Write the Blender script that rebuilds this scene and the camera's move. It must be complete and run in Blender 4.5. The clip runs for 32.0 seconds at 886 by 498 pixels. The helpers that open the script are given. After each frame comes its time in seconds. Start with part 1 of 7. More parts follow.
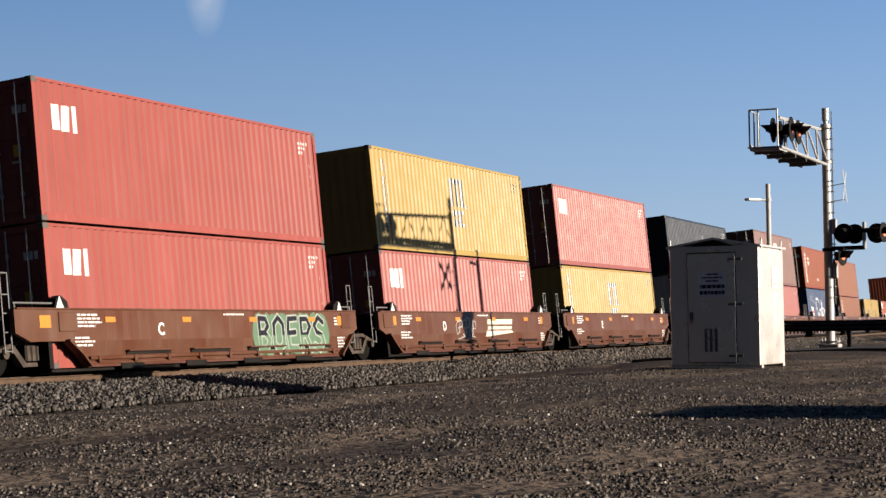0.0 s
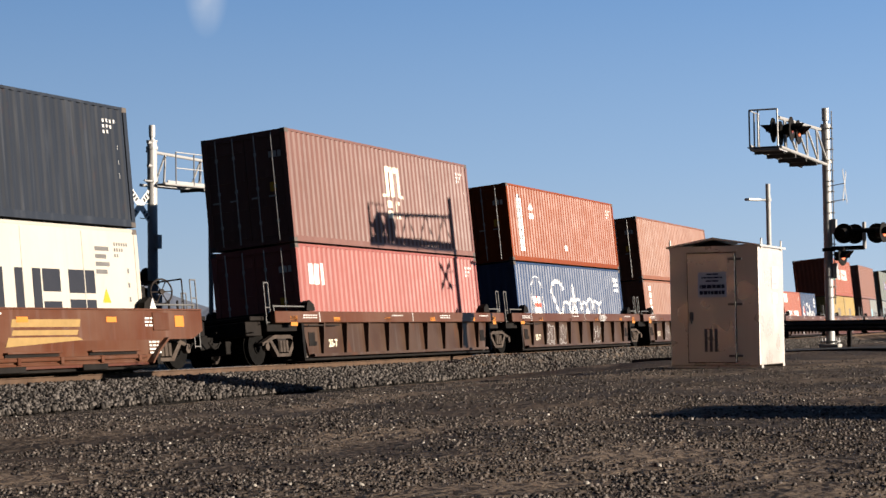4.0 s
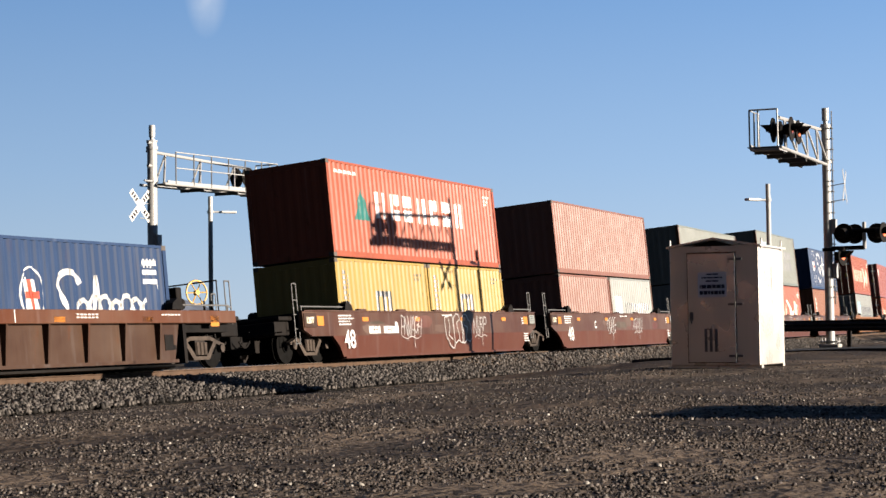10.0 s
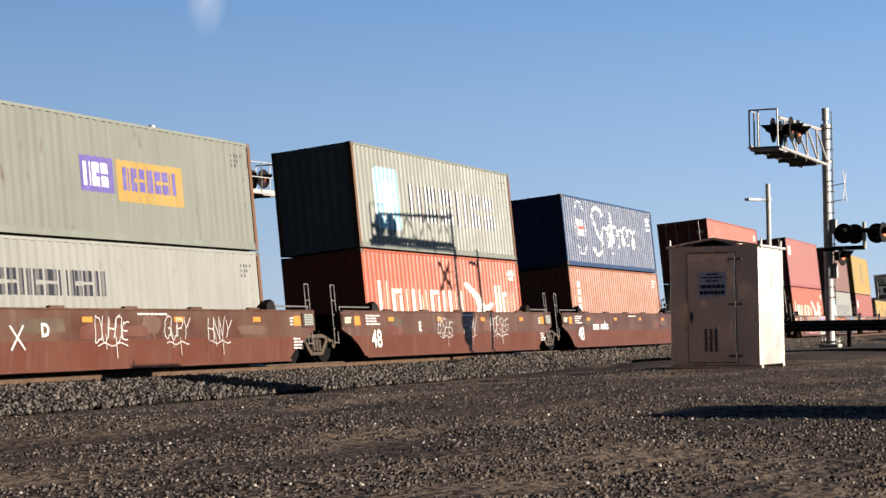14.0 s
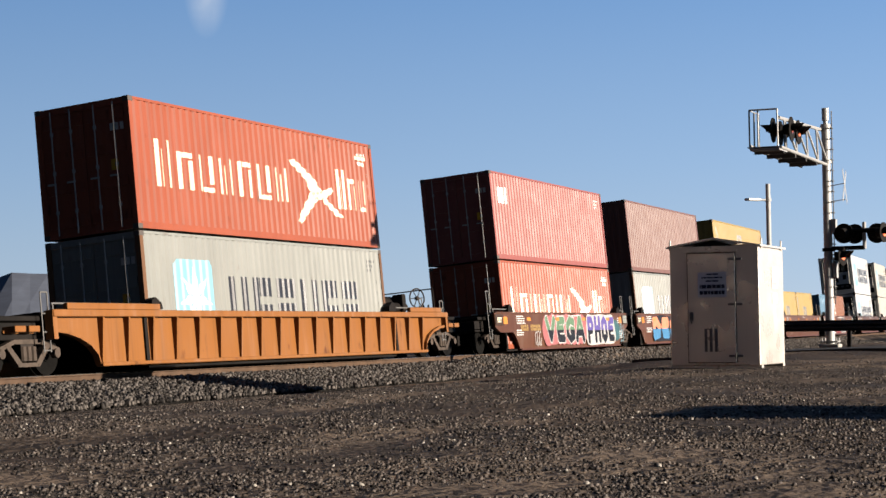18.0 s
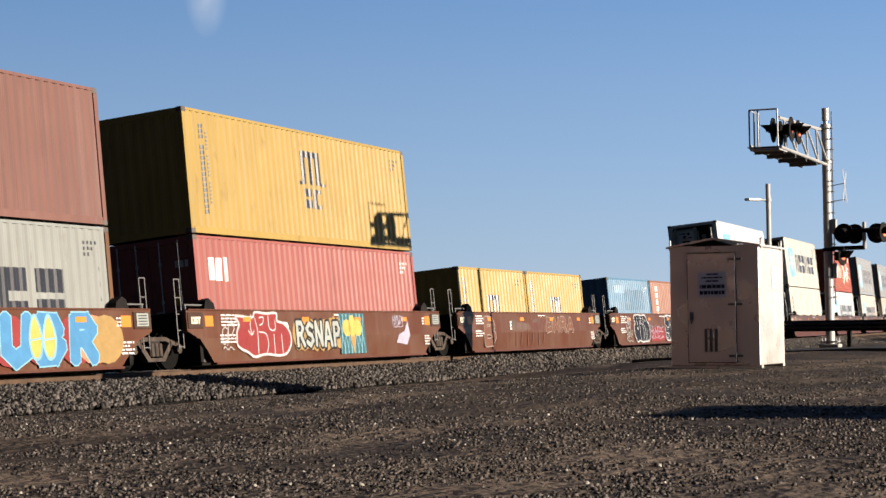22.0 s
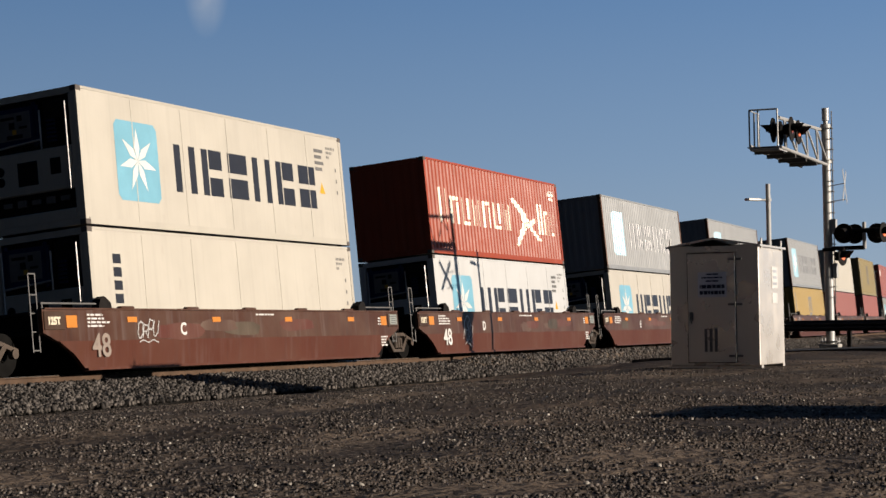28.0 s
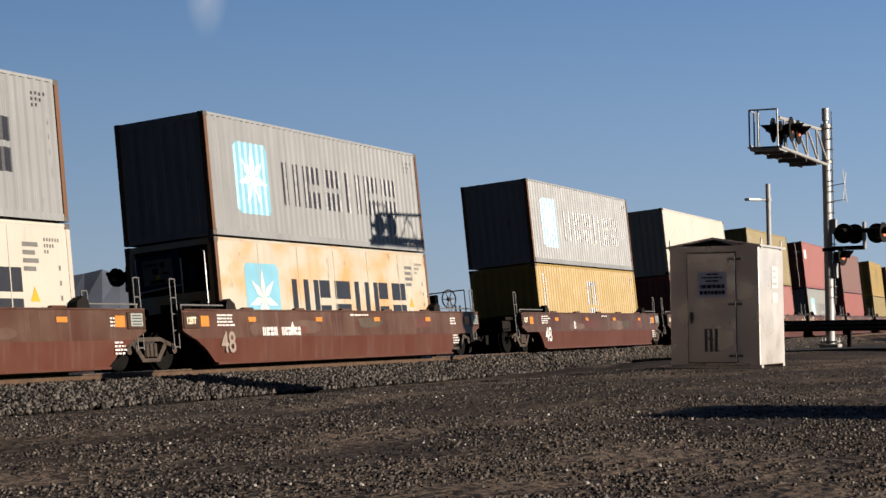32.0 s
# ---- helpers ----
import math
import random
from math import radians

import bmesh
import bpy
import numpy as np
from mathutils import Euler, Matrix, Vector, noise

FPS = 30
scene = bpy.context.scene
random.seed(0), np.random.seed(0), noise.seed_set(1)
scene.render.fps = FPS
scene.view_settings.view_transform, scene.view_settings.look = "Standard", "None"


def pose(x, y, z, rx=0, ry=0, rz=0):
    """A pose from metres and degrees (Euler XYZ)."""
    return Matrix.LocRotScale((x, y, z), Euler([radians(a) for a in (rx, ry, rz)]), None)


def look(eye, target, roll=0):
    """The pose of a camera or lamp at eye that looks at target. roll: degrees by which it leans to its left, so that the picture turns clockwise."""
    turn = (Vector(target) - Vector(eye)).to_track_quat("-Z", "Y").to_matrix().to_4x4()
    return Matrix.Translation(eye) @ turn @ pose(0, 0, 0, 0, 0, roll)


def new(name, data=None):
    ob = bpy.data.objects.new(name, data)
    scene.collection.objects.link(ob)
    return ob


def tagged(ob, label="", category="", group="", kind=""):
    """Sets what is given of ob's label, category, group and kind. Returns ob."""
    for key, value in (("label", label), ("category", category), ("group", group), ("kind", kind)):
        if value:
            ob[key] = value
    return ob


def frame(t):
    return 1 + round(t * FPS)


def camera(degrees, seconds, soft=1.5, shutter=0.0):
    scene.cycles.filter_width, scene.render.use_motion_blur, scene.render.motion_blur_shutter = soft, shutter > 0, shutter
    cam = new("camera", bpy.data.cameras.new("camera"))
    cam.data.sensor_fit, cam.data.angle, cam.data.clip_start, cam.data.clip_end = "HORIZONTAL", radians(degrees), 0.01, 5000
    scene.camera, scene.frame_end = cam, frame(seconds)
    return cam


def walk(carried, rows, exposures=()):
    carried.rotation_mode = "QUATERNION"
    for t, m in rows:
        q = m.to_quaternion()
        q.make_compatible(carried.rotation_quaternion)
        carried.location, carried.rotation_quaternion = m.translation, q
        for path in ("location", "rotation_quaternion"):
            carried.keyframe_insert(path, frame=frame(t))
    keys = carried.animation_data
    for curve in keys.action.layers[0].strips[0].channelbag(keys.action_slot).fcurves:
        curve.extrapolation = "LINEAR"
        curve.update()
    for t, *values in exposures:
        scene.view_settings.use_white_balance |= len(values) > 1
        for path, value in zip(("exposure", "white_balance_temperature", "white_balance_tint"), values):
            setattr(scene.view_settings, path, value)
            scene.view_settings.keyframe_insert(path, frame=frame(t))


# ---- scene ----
# ---- camera ----
cam = camera(27.67, 32.0)
EYE = Vector((0.0, 0.0, 0.771))
FORWARD = Vector((0.90829, 0.41598, 0.04444))
CAM_POSE = look(EYE, EYE + FORWARD, -0.79)
walk(cam, [(0.0, CAM_POSE), (32.0, CAM_POSE)],
     exposures=[(0.0, 1.82), (3.0, 1.82), (6.0, 2.06), (13.0, 2.02), (20.0, 1.90), (25.0, 1.78), (28.0, 1.29), (30.0, 1.48), (32.0, 1.50)])

# ---- the curved, canted track ----
TRACK_Y = 22.50        # distance of the track from the camera's foot
BEND = 0.000714        # one over the curve's radius
CANT = 5.3             # degrees, the near rail is the higher one


RAIL_Z = -0.115        # height of the track's middle
SPACING = 0.98         # metres along the track to one metre of the list of cars


def track_point(s):
    return (s - BEND * BEND * s ** 3 / 6, TRACK_Y + BEND * s * s / 2)


def track_pose(s, up=0.0):
    x, y = track_point(s)
    return pose(x, y, RAIL_Z, -CANT, 0, math.degrees(BEND * s)) @ Matrix.Translation((0, 0, up))


def travelled(t):
    u = (t - 16) / 16
    return SPACING * (13.038 * t - 8.379 * u * u + 1.087 * u ** 3)


# ---- world and sun ----
SUN_DIR = Vector((-0.085, 0.982, -0.186)).normalized()
world = bpy.data.worlds.new("world")
scene.world = world
world.use_nodes = True
wn, wl = world.node_tree.nodes, world.node_tree.links
sky = wn.new("ShaderNodeTexSky")
sky.sky_type, sky.sun_disc = "NISHITA", False
sky.sun_elevation = radians(12)
sky.sun_rotation = math.atan2(-SUN_DIR.x, -SUN_DIR.y)
sky.altitude, sky.air_density, sky.dust_density, sky.ozone_density = 300, 1.0, 0.1, 2.0
# clear evening air: pale at the horizon, deepening quickly with height
way = wn.new("ShaderNodeTexCoord")
split = wn.new("ShaderNodeSeparateXYZ")
wl.new(way.outputs["Generated"], split.inputs[0])
deep = wn.new("ShaderNodeValToRGB")
for k, (h_, c_) in enumerate(((0.0, (4.3, 5.6, 7.2)), (0.09, (2.9, 4.5, 7.0)), (0.20, (1.5, 3.1, 6.1)), (0.32, (0.6, 1.5, 3.5)), (1.0, (0.06, 0.22, 0.8)))):
    el = deep.color_ramp.elements[k] if k < 2 else deep.color_ramp.elements.new(h_)
    el.position = h_
    el.color = (*[c / 10 for c in c_], 1)
wl.new(split.outputs["Z"], deep.inputs[0])
blend = wn.new("ShaderNodeMix")
blend.data_type, blend.blend_type = "RGBA", "ADD"
blend.inputs["Factor"].default_value = 1.0
scale_up = wn.new("ShaderNodeMix")
scale_up.data_type, scale_up.blend_type = "RGBA", "MULTIPLY"
scale_up.inputs["Factor"].default_value = 1.0
scale_up.inputs["B"].default_value = (8.5, 8.5, 8.5, 1)
wl.new(deep.outputs[0], scale_up.inputs["A"])
wl.new(scale_up.outputs["Result"], blend.inputs["A"])
dim = wn.new("ShaderNodeMix")
dim.data_type, dim.blend_type = "RGBA", "MULTIPLY"
dim.inputs["Factor"].default_value = 1.0
dim.inputs["B"].default_value = (0.12, 0.12, 0.12, 1)
wl.new(sky.outputs[0], dim.inputs["A"])
wl.new(dim.outputs["Result"], blend.inputs["B"])
# a little brighter towards the sun's side
lean = wn.new("ShaderNodeMapRange")
for k, v in zip((1, 2, 3, 4), (0.0, 1.0, 1.205, 0.75)):
    lean.inputs[k].default_value = v
wl.new(split.outputs["Y"], lean.inputs[0])
sunward = wn.new("ShaderNodeMapRange")
for k, v in zip((1, 2, 3, 4), (-1.0, -0.1, 1.5, 0.0)):
    sunward.inputs[k].default_value = v
wl.new(split.outputs["Y"], sunward.inputs[0])
total = wn.new("ShaderNodeMath")
wl.new(lean.outputs[0], total.inputs[0])
wl.new(sunward.outputs[0], total.inputs[1])
tilt = wn.new("ShaderNodeVectorMath")
tilt.operation = "SCALE"
wl.new(blend.outputs["Result"], tilt.inputs[0])
# dimmed towards -x, out of view, to keep the ends that face there dark
back_dim = wn.new("ShaderNodeMapRange")
for k, v in zip((1, 2, 3, 4), (-0.65, 0.1, 0.16, 1.0)):
    back_dim.inputs[k].default_value = v
wl.new(split.outputs["X"], back_dim.inputs[0])
both = wn.new("ShaderNodeMath")
both.operation = "MULTIPLY"
wl.new(total.outputs[0], both.inputs[0])
wl.new(back_dim.outputs[0], both.inputs[1])
wl.new(both.outputs[0], tilt.inputs["Scale"])
# one thin wisp of cloud
near_ = wn.new("ShaderNodeVectorMath")
near_.operation = "DISTANCE"
near_.inputs[1].default_value = (0.8330, 0.5215, 0.1650)
stretch = wn.new("ShaderNodeMapping")
stretch.inputs["Scale"].default_value = (1.0, 1.0, 0.42)
stretch.inputs["Location"].default_value = (0, 0, 0.086)
wl.new(way.outputs["Generated"], stretch.inputs[0])
wl.new(stretch.outputs[0], near_.inputs[0])
fade = wn.new("ShaderNodeMapRange")
for k, v in zip((1, 2, 3, 4), (0.0, 0.0125, 0.85, 0.0)):
    fade.inputs[k].default_value = v
wl.new(near_.outputs["Value"], fade.inputs[0])
puff = wn.new("ShaderNodeTexNoise")
puff.inputs["Scale"].default_value, puff.inputs["Detail"].default_value = 60, 5
wl.new(way.outputs["Generated"], puff.inputs["Vector"])
thin = wn.new("ShaderNodeMath")
thin.operation = "MULTIPLY"
wl.new(fade.outputs[0], thin.inputs[0])
wl.new(puff.outputs["Fac"], thin.inputs[1])
cloud = wn.new("ShaderNodeMix")
cloud.data_type = "RGBA"
cloud.inputs["B"].default_value = (7.0, 7.4, 8.0, 1)
wl.new(thin.outputs[0], cloud.inputs["Factor"])
wl.new(tilt.outputs[0], cloud.inputs["A"])
wn["Background"].inputs[1].default_value = 0.028
wl.new(cloud.outputs["Result"], wn["Background"].inputs[0])
sun = new("sun", bpy.data.lights.new("sun", "SUN"))
sun.data.energy, sun.data.angle, sun.data.color = 5.0, radians(0.5), (1.0, 0.88, 0.745)
sun.matrix_world = look((0, 0, 60), Vector((0, 0, 60)) + SUN_DIR)


# ---- materials ----
MATS = {}
COLOR_SCALE = 0.56     # all base colours scaled down, which deepens the shade against the bright sky


def surface(name, color, rough=0.55, metal=0.0, var=0.18, scale=3.0, streak=0.0, rust=0.0, bump=0.1,
            fine=60.0, spread=0.05, dust=0.0, glow=0.0, island=0.0, shine=0.12, relief=0.0, fleck=0.0, stain=0.0, even=0.12):
    """Weathered paint, metal or mineral: broad stains, fine grain, vertical streaks and rust."""
    if name in MATS:
        return MATS[name]
    m = bpy.data.materials.new(name)
    m.use_nodes = True
    n, l = m.node_tree.nodes, m.node_tree.links
    bsdf = n["Principled BSDF"]
    color = [COLOR_SCALE * c for c in color]
    tc = n.new("ShaderNodeTexCoord")

    def noise_at(sc, size=(1, 1, 1), detail=4.0):
        mp = n.new("ShaderNodeMapping")
        mp.inputs["Scale"].default_value = size
        l.new(tc.outputs["Object"], mp.inputs[0])
        info = n.new("ShaderNodeObjectInfo")
        off = n.new("ShaderNodeVectorMath")
        off.operation = "SCALE"
        off.inputs[0].default_value = (13.0, 7.0, 5.0)
        l.new(info.outputs["Random"], off.inputs["Scale"])
        l.new(off.outputs[0], mp.inputs["Location"])
        t = n.new("ShaderNodeTexNoise")
        t.inputs["Scale"].default_value, t.inputs["Detail"].default_value = sc, detail
        l.new(mp.outputs[0], t.inputs["Vector"])
        return t.outputs["Fac"]

    def ramp(fac, a, b, lo, hi):
        r = n.new("ShaderNodeMapRange")
        l.new(fac, r.inputs[0])
        for k, v in zip((1, 2, 3, 4), (a, b, lo, hi)):
            r.inputs[k].default_value = v
        return r.outputs[0]

    def mix(fac, a, b, how="MIX"):
        x = n.new("ShaderNodeMix")
        x.data_type, x.blend_type = "RGBA", how
        for sock, v in ((x.inputs["Factor"], fac), (x.inputs["A"], a), (x.inputs["B"], b)):
            if hasattr(v, "links"):
                l.new(v, sock)
            else:
                sock.default_value = v if isinstance(v, float) else (*v, 1)
        return x.outputs["Result"]

    col = mix(ramp(noise_at(scale), 0.3, 0.7, 0.0, 1.0), [c * (1 - var) for c in color], [min(1, c * (1 + var)) for c in color])
    grain = noise_at(fine, detail=2.0)
    col = mix(ramp(grain, 0.3, 0.7, 0.0, 0.5), col, [c * (1 - var) for c in color])
    if streak:
        col = mix(ramp(noise_at(4.0, (1.0, 1.0, 0.035)), 0.52, 0.75, 0.0, streak), col, [c * 0.45 + 0.01 for c in color])
        col = mix(ramp(noise_at(5.0, (1.2, 1.2, 0.05)), 0.55, 0.75, 0.0, streak * 0.6), col, [min(1, c * 0.85 + 0.08) for c in color])
    if streak:
        col = mix(ramp(noise_at(16.0, (1.0, 1.0, 0.03), 3.0), 0.50, 0.72, 0.0, streak * 0.75), col, [c * 0.55 for c in color])
        col = mix(ramp(noise_at(2.2, (1.0, 1.0, 0.25), 7.0), 0.60, 0.72, 0.0, streak * 0.55), col, [min(1, c * 1.25 + 0.03) for c in color])
    if dust:
        col = mix(ramp(noise_at(0.9), 0.35, 0.75, 0.0, dust), col, [COLOR_SCALE * c for c in (0.185, 0.136, 0.10)])
    if stain:
        col = mix(ramp(noise_at(0.55, (1, 1, 1.6), 5.0), 0.46, 0.66, 0.0, stain), col, [COLOR_SCALE * c for c in (0.45, 0.24, 0.081)])
    if rust:
        col = mix(ramp(noise_at(3.2, (1, 1, 0.45), 8.0), 0.64, 0.74, 0.0, rust), col, [COLOR_SCALE * c for c in (0.09, 0.034, 0.016)])
    if fleck:
        col = mix(ramp(noise_at(0.40, (0.7, 1.1, 1)), 0.42, 0.56, 0.0, 0.85), col, [COLOR_SCALE * c for c in (0.068, 0.055, 0.047)])
        col = mix(ramp(noise_at(13.0, detail=3.0), 0.56, 0.66, 0.0, fleck), col, [COLOR_SCALE * c for c in (0.02, 0.017, 0.015)])
        col = mix(ramp(noise_at(20.0, detail=2.0), 0.68, 0.73, 0.0, fleck), col, [COLOR_SCALE * c for c in (0.27, 0.24, 0.21)])
        col = mix(ramp(noise_at(0.33, (0.6, 1.5, 1), 6.0), 0.50, 0.60, 0.0, 0.85), col, [COLOR_SCALE * c for c in (0.21, 0.156, 0.112)])
    if spread or island:
        hsv = n.new("ShaderNodeHueSaturation")
        src = n.new("ShaderNodeNewGeometry").outputs["Random Per Island"] if island else n.new("ShaderNodeObjectInfo").outputs["Random"]
        w = island or spread
        l.new(ramp(src, 0, 1, 1 - w, 1 + w), hsv.inputs["Value"])
        l.new(col, hsv.inputs["Color"])
        col = hsv.outputs[0]
    l.new(col, bsdf.inputs["Base Color"])
    l.new(ramp(noise_at(scale * 2.3), 0.3, 0.7, max(0.05, rough - even), min(1, rough + even)), bsdf.inputs["Roughness"])
    bsdf.inputs["Metallic"].default_value = metal
    bsdf.inputs["Specular IOR Level"].default_value = shine
    if bump:
        bp = n.new("ShaderNodeBump")
        bp.inputs["Strength"].default_value, bp.inputs["Distance"].default_value = bump, 0.01
        l.new(grain, bp.inputs["Height"])
        if relief:
            b2 = n.new("ShaderNodeBump")
            b2.inputs["Strength"].default_value, b2.inputs["Distance"].default_value = 1.0, relief
            l.new(noise_at(7.0, detail=6.0), b2.inputs["Height"])
            l.new(b2.outputs[0], bp.inputs["Normal"])
        l.new(bp.outputs[0], bsdf.inputs["Normal"])
    if glow:
        l.new(col, bsdf.inputs["Emission Color"])
        bsdf.inputs["Emission Strength"].default_value = glow
    MATS[name] = m
    return m


# paint colours are scaled down further, so that unlit ends come out darker
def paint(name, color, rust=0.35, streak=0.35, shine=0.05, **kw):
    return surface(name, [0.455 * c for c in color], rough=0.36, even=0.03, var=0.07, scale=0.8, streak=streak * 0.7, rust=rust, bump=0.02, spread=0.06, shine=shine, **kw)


PAINT = {
    "red": paint("red_paint", (0.57, 0.150, 0.122), rust=0.15),
    "pink_red": paint("faded_red_paint", (0.58, 0.195, 0.165), rust=0.2),
    "yellow": paint("yellow_paint", (0.69, 0.465, 0.14), rust=0.25),
    "slate": paint("slate_paint", (0.055, 0.065, 0.085), rust=0.15, streak=0.5, shine=0.03),
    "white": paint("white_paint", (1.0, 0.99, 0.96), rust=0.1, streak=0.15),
    "rust_white": paint("rust_stained_white_paint", (0.88, 0.80, 0.64), stain=0.85, rust=0.6, streak=0.3),
    "cream": paint("cream_paint", (0.93, 0.86, 0.73), rust=0.1, streak=0.15),
    "mauve": paint("mauve_brown_paint", (0.37, 0.19, 0.155), rust=0.15),
    "orange": paint("orange_paint", (0.43, 0.092, 0.017), rust=0.3),
    "blue": paint("blue_paint", (0.065, 0.11, 0.225), rust=0.1, streak=0.5),
    "salmon": paint("salmon_paint", (0.45, 0.178, 0.095), rust=0.3),
    "coral": paint("coral_paint", (0.60, 0.165, 0.092), rust=0.7),
    "deep_red": paint("deep_orange_red_paint", (0.64, 0.128, 0.062), rust=0.2),
    "pale_grey": paint("pale_grey_paint", (0.53, 0.54, 0.54), rust=0.4, streak=0.5),
    "brown": paint("brown_paint", (0.46, 0.22, 0.16), rust=0.35),
    "grey": paint("grey_paint", (0.50, 0.51, 0.47), rust=0.3, streak=0.4),
    "dark_grey": paint("dark_grey_paint", (0.355, 0.375, 0.325), rust=0.55, streak=0.4, shine=0.05),
    "light_blue": paint("light_blue_paint", (0.18, 0.37, 0.55), rust=0.2, streak=0.5),
    "pale_blue": paint("pale_blue_touch_up", (0.32, 0.52, 0.70), rust=0.05, streak=0.1),
    "teal": paint("teal_blue_paint", (0.10, 0.26, 0.42), rust=0.1),
    "rust_edge": paint("rusty_edge_paint", (0.30, 0.16, 0.09), rust=0.8),
    "dull_blue": paint("dull_blue_paint", (0.17, 0.23, 0.30), rust=0.1),
    "navy": paint("navy_paint", (0.02, 0.04, 0.14), rust=0.15),
    "khaki": paint("khaki_paint", (0.55, 0.42, 0.18), rust=0.3),
}
WELL_BROWN = paint("brown_car_paint", (0.19, 0.068, 0.035), rust=0.25, streak=0.4, dust=0.25)
WELL_DARK = paint("dusty_brown_car_paint", (0.105, 0.056, 0.037), rust=0.5, streak=0.5, dust=0.2)
WELL_RED = paint("red_brown_car_paint", (0.15, 0.066, 0.043), rust=0.3, streak=0.6, dust=0.3)
WELL_LOW = paint("cleaner_red_car_paint", (0.19, 0.066, 0.043), rust=0.2, streak=0.3, dust=0.12)
WELL_ORANGE = paint("orange_car_paint", (0.50, 0.20, 0.058), rust=0.85, streak=0.5, dust=0.1)
BLACK = surface("black_steel", (0.009, 0.008, 0.0075), rough=0.75, var=0.3, shine=0.06, dust=0.05)
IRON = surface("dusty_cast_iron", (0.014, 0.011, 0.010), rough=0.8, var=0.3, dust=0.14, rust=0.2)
GALV = surface("galvanised_steel", (0.37, 0.36, 0.345), rough=0.42, metal=0.1, shine=0.3, var=0.10, scale=2.0, bump=0.05)
ALU = surface("brushed_aluminium", (0.80, 0.735, 0.655), rough=0.32, metal=0.55, shine=0.4, var=0.07, scale=0.8, streak=0.08, bump=0.03, spread=0.0)
CASTING = surface("dark_casting", (0.10, 0.085, 0.075), rough=0.7, var=0.2, rust=0.3)
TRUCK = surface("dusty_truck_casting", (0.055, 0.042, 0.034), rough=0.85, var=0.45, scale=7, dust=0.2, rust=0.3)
# wheels get one even near-black colour
WHEEL = surface("near_black_wheel_steel", (0.006, 0.0055, 0.005), rough=0.85, var=0.3, shine=0.04)
RAILHEAD = surface("polished_rail", (0.36, 0.32, 0.27), rough=0.28, metal=0.9, var=0.1)
IRONBAR = surface("worn_and_shaded_grey", (0.13, 0.125, 0.12), rough=0.6)
RAILRUST = surface("rusty_rail", (0.085, 0.052, 0.033), rough=0.85, var=0.3, rust=0.3)
WOOD = surface("old_tie_wood", (0.10, 0.075, 0.055), rough=0.9, var=0.3, scale=8)
WHITE = surface("white_lettering", (0.60, 0.58, 0.545), rough=0.37, shine=0.2, even=0.03, var=0.12, scale=2)
INK = surface("dark_lettering", (0.022, 0.022, 0.026), rough=0.37, shine=0.2, even=0.03, var=0.2, scale=2)
CREAM = surface("cream_lettering", (0.62, 0.55, 0.41), rough=0.37, shine=0.2, even=0.03, var=0.1, scale=2)
SKYBLUE = surface("sky_blue_panel", (0.17, 0.37, 0.46), rough=0.37, shine=0.2, even=0.03, var=0.12, scale=1.5)
GREEN = surface("green_mark", (0.02, 0.13, 0.11), rough=0.55)
PURPLE = surface("purple_panel", (0.10, 0.08, 0.26), rough=0.55)
REDMARK = surface("red_mark", (0.55, 0.07, 0.04), rough=0.55)
AMBER = surface("amber_reflector", (0.50, 0.18, 0.03), rough=0.4, var=0.1)
GOLD = surface("yellow_reflector", (0.56, 0.30, 0.025), rough=0.4, var=0.1)
LENS = surface("red_lens", (0.20, 0.05, 0.035), rough=0.2, shine=0.4)
LENS_LIT = surface("lit_red_lens", (0.75, 0.16, 0.07), rough=0.2, glow=0.35)
SPRAY = {k: surface("spray_" + k, [0.8 * v for v in c], rough=0.55, var=0.12, scale=4, bump=0.0, shine=0.12) for k, c in {
    "white": (0.50, 0.48, 0.46), "black": (0.014, 0.014, 0.018), "blue": (0.07, 0.22, 0.40), "cyan": (0.22, 0.42, 0.50),
    "red": (0.25, 0.036, 0.034), "yellow": (0.56, 0.40, 0.10), "peach": (0.70, 0.25, 0.14), "green": (0.12, 0.20, 0.12),
    "purple": (0.12, 0.09, 0.30), "grey": (0.36, 0.38, 0.34), "teal": (0.045, 0.115, 0.125), "gold": (0.36, 0.23, 0.085), "umber": (0.17, 0.075, 0.045), "pink": (0.40, 0.14, 0.14), "dull": (0.30, 0.24, 0.20), "lilac": (0.42, 0.38, 0.46)}.items()}
GROUND = surface("gravelly_earth", (0.105, 0.078, 0.058), rough=0.95, var=0.4, scale=0.45, bump=1.0, fine=30, spread=0.0, shine=0.05, relief=0.07, fleck=0.85)
# bed coloured near black as the shade in the gaps between stones
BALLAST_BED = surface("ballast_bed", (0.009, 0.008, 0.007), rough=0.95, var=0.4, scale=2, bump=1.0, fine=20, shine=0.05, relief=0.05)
STONE = surface("ballast_stone", (0.078, 0.068, 0.060), rough=0.9, var=0.2, scale=8, bump=0.2, island=0.9)
GRAVEL = surface("gravel_stone", (0.076, 0.063, 0.054), rough=0.9, var=0.3, scale=30, bump=0.3, island=0.9, shine=0.1)
PEBBLE = surface("pale_pebble", (0.32, 0.29, 0.25), rough=0.8, var=0.2, scale=30, island=0.35)
ASPHALT = surface("asphalt", (0.055, 0.052, 0.05), rough=0.9, var=0.25, scale=1.5, bump=0.4)
CONCRETE = surface("concrete", (0.36, 0.34, 0.31), rough=0.9, var=0.15, bump=0.3)
# the blue of distance haze is put into the hills' base colour
HILL = surface("hazed_far_hill", (0.115, 0.13, 0.165), rough=1.0, var=0.25, scale=0.006, fine=0.05, bump=0.0, spread=0.0)


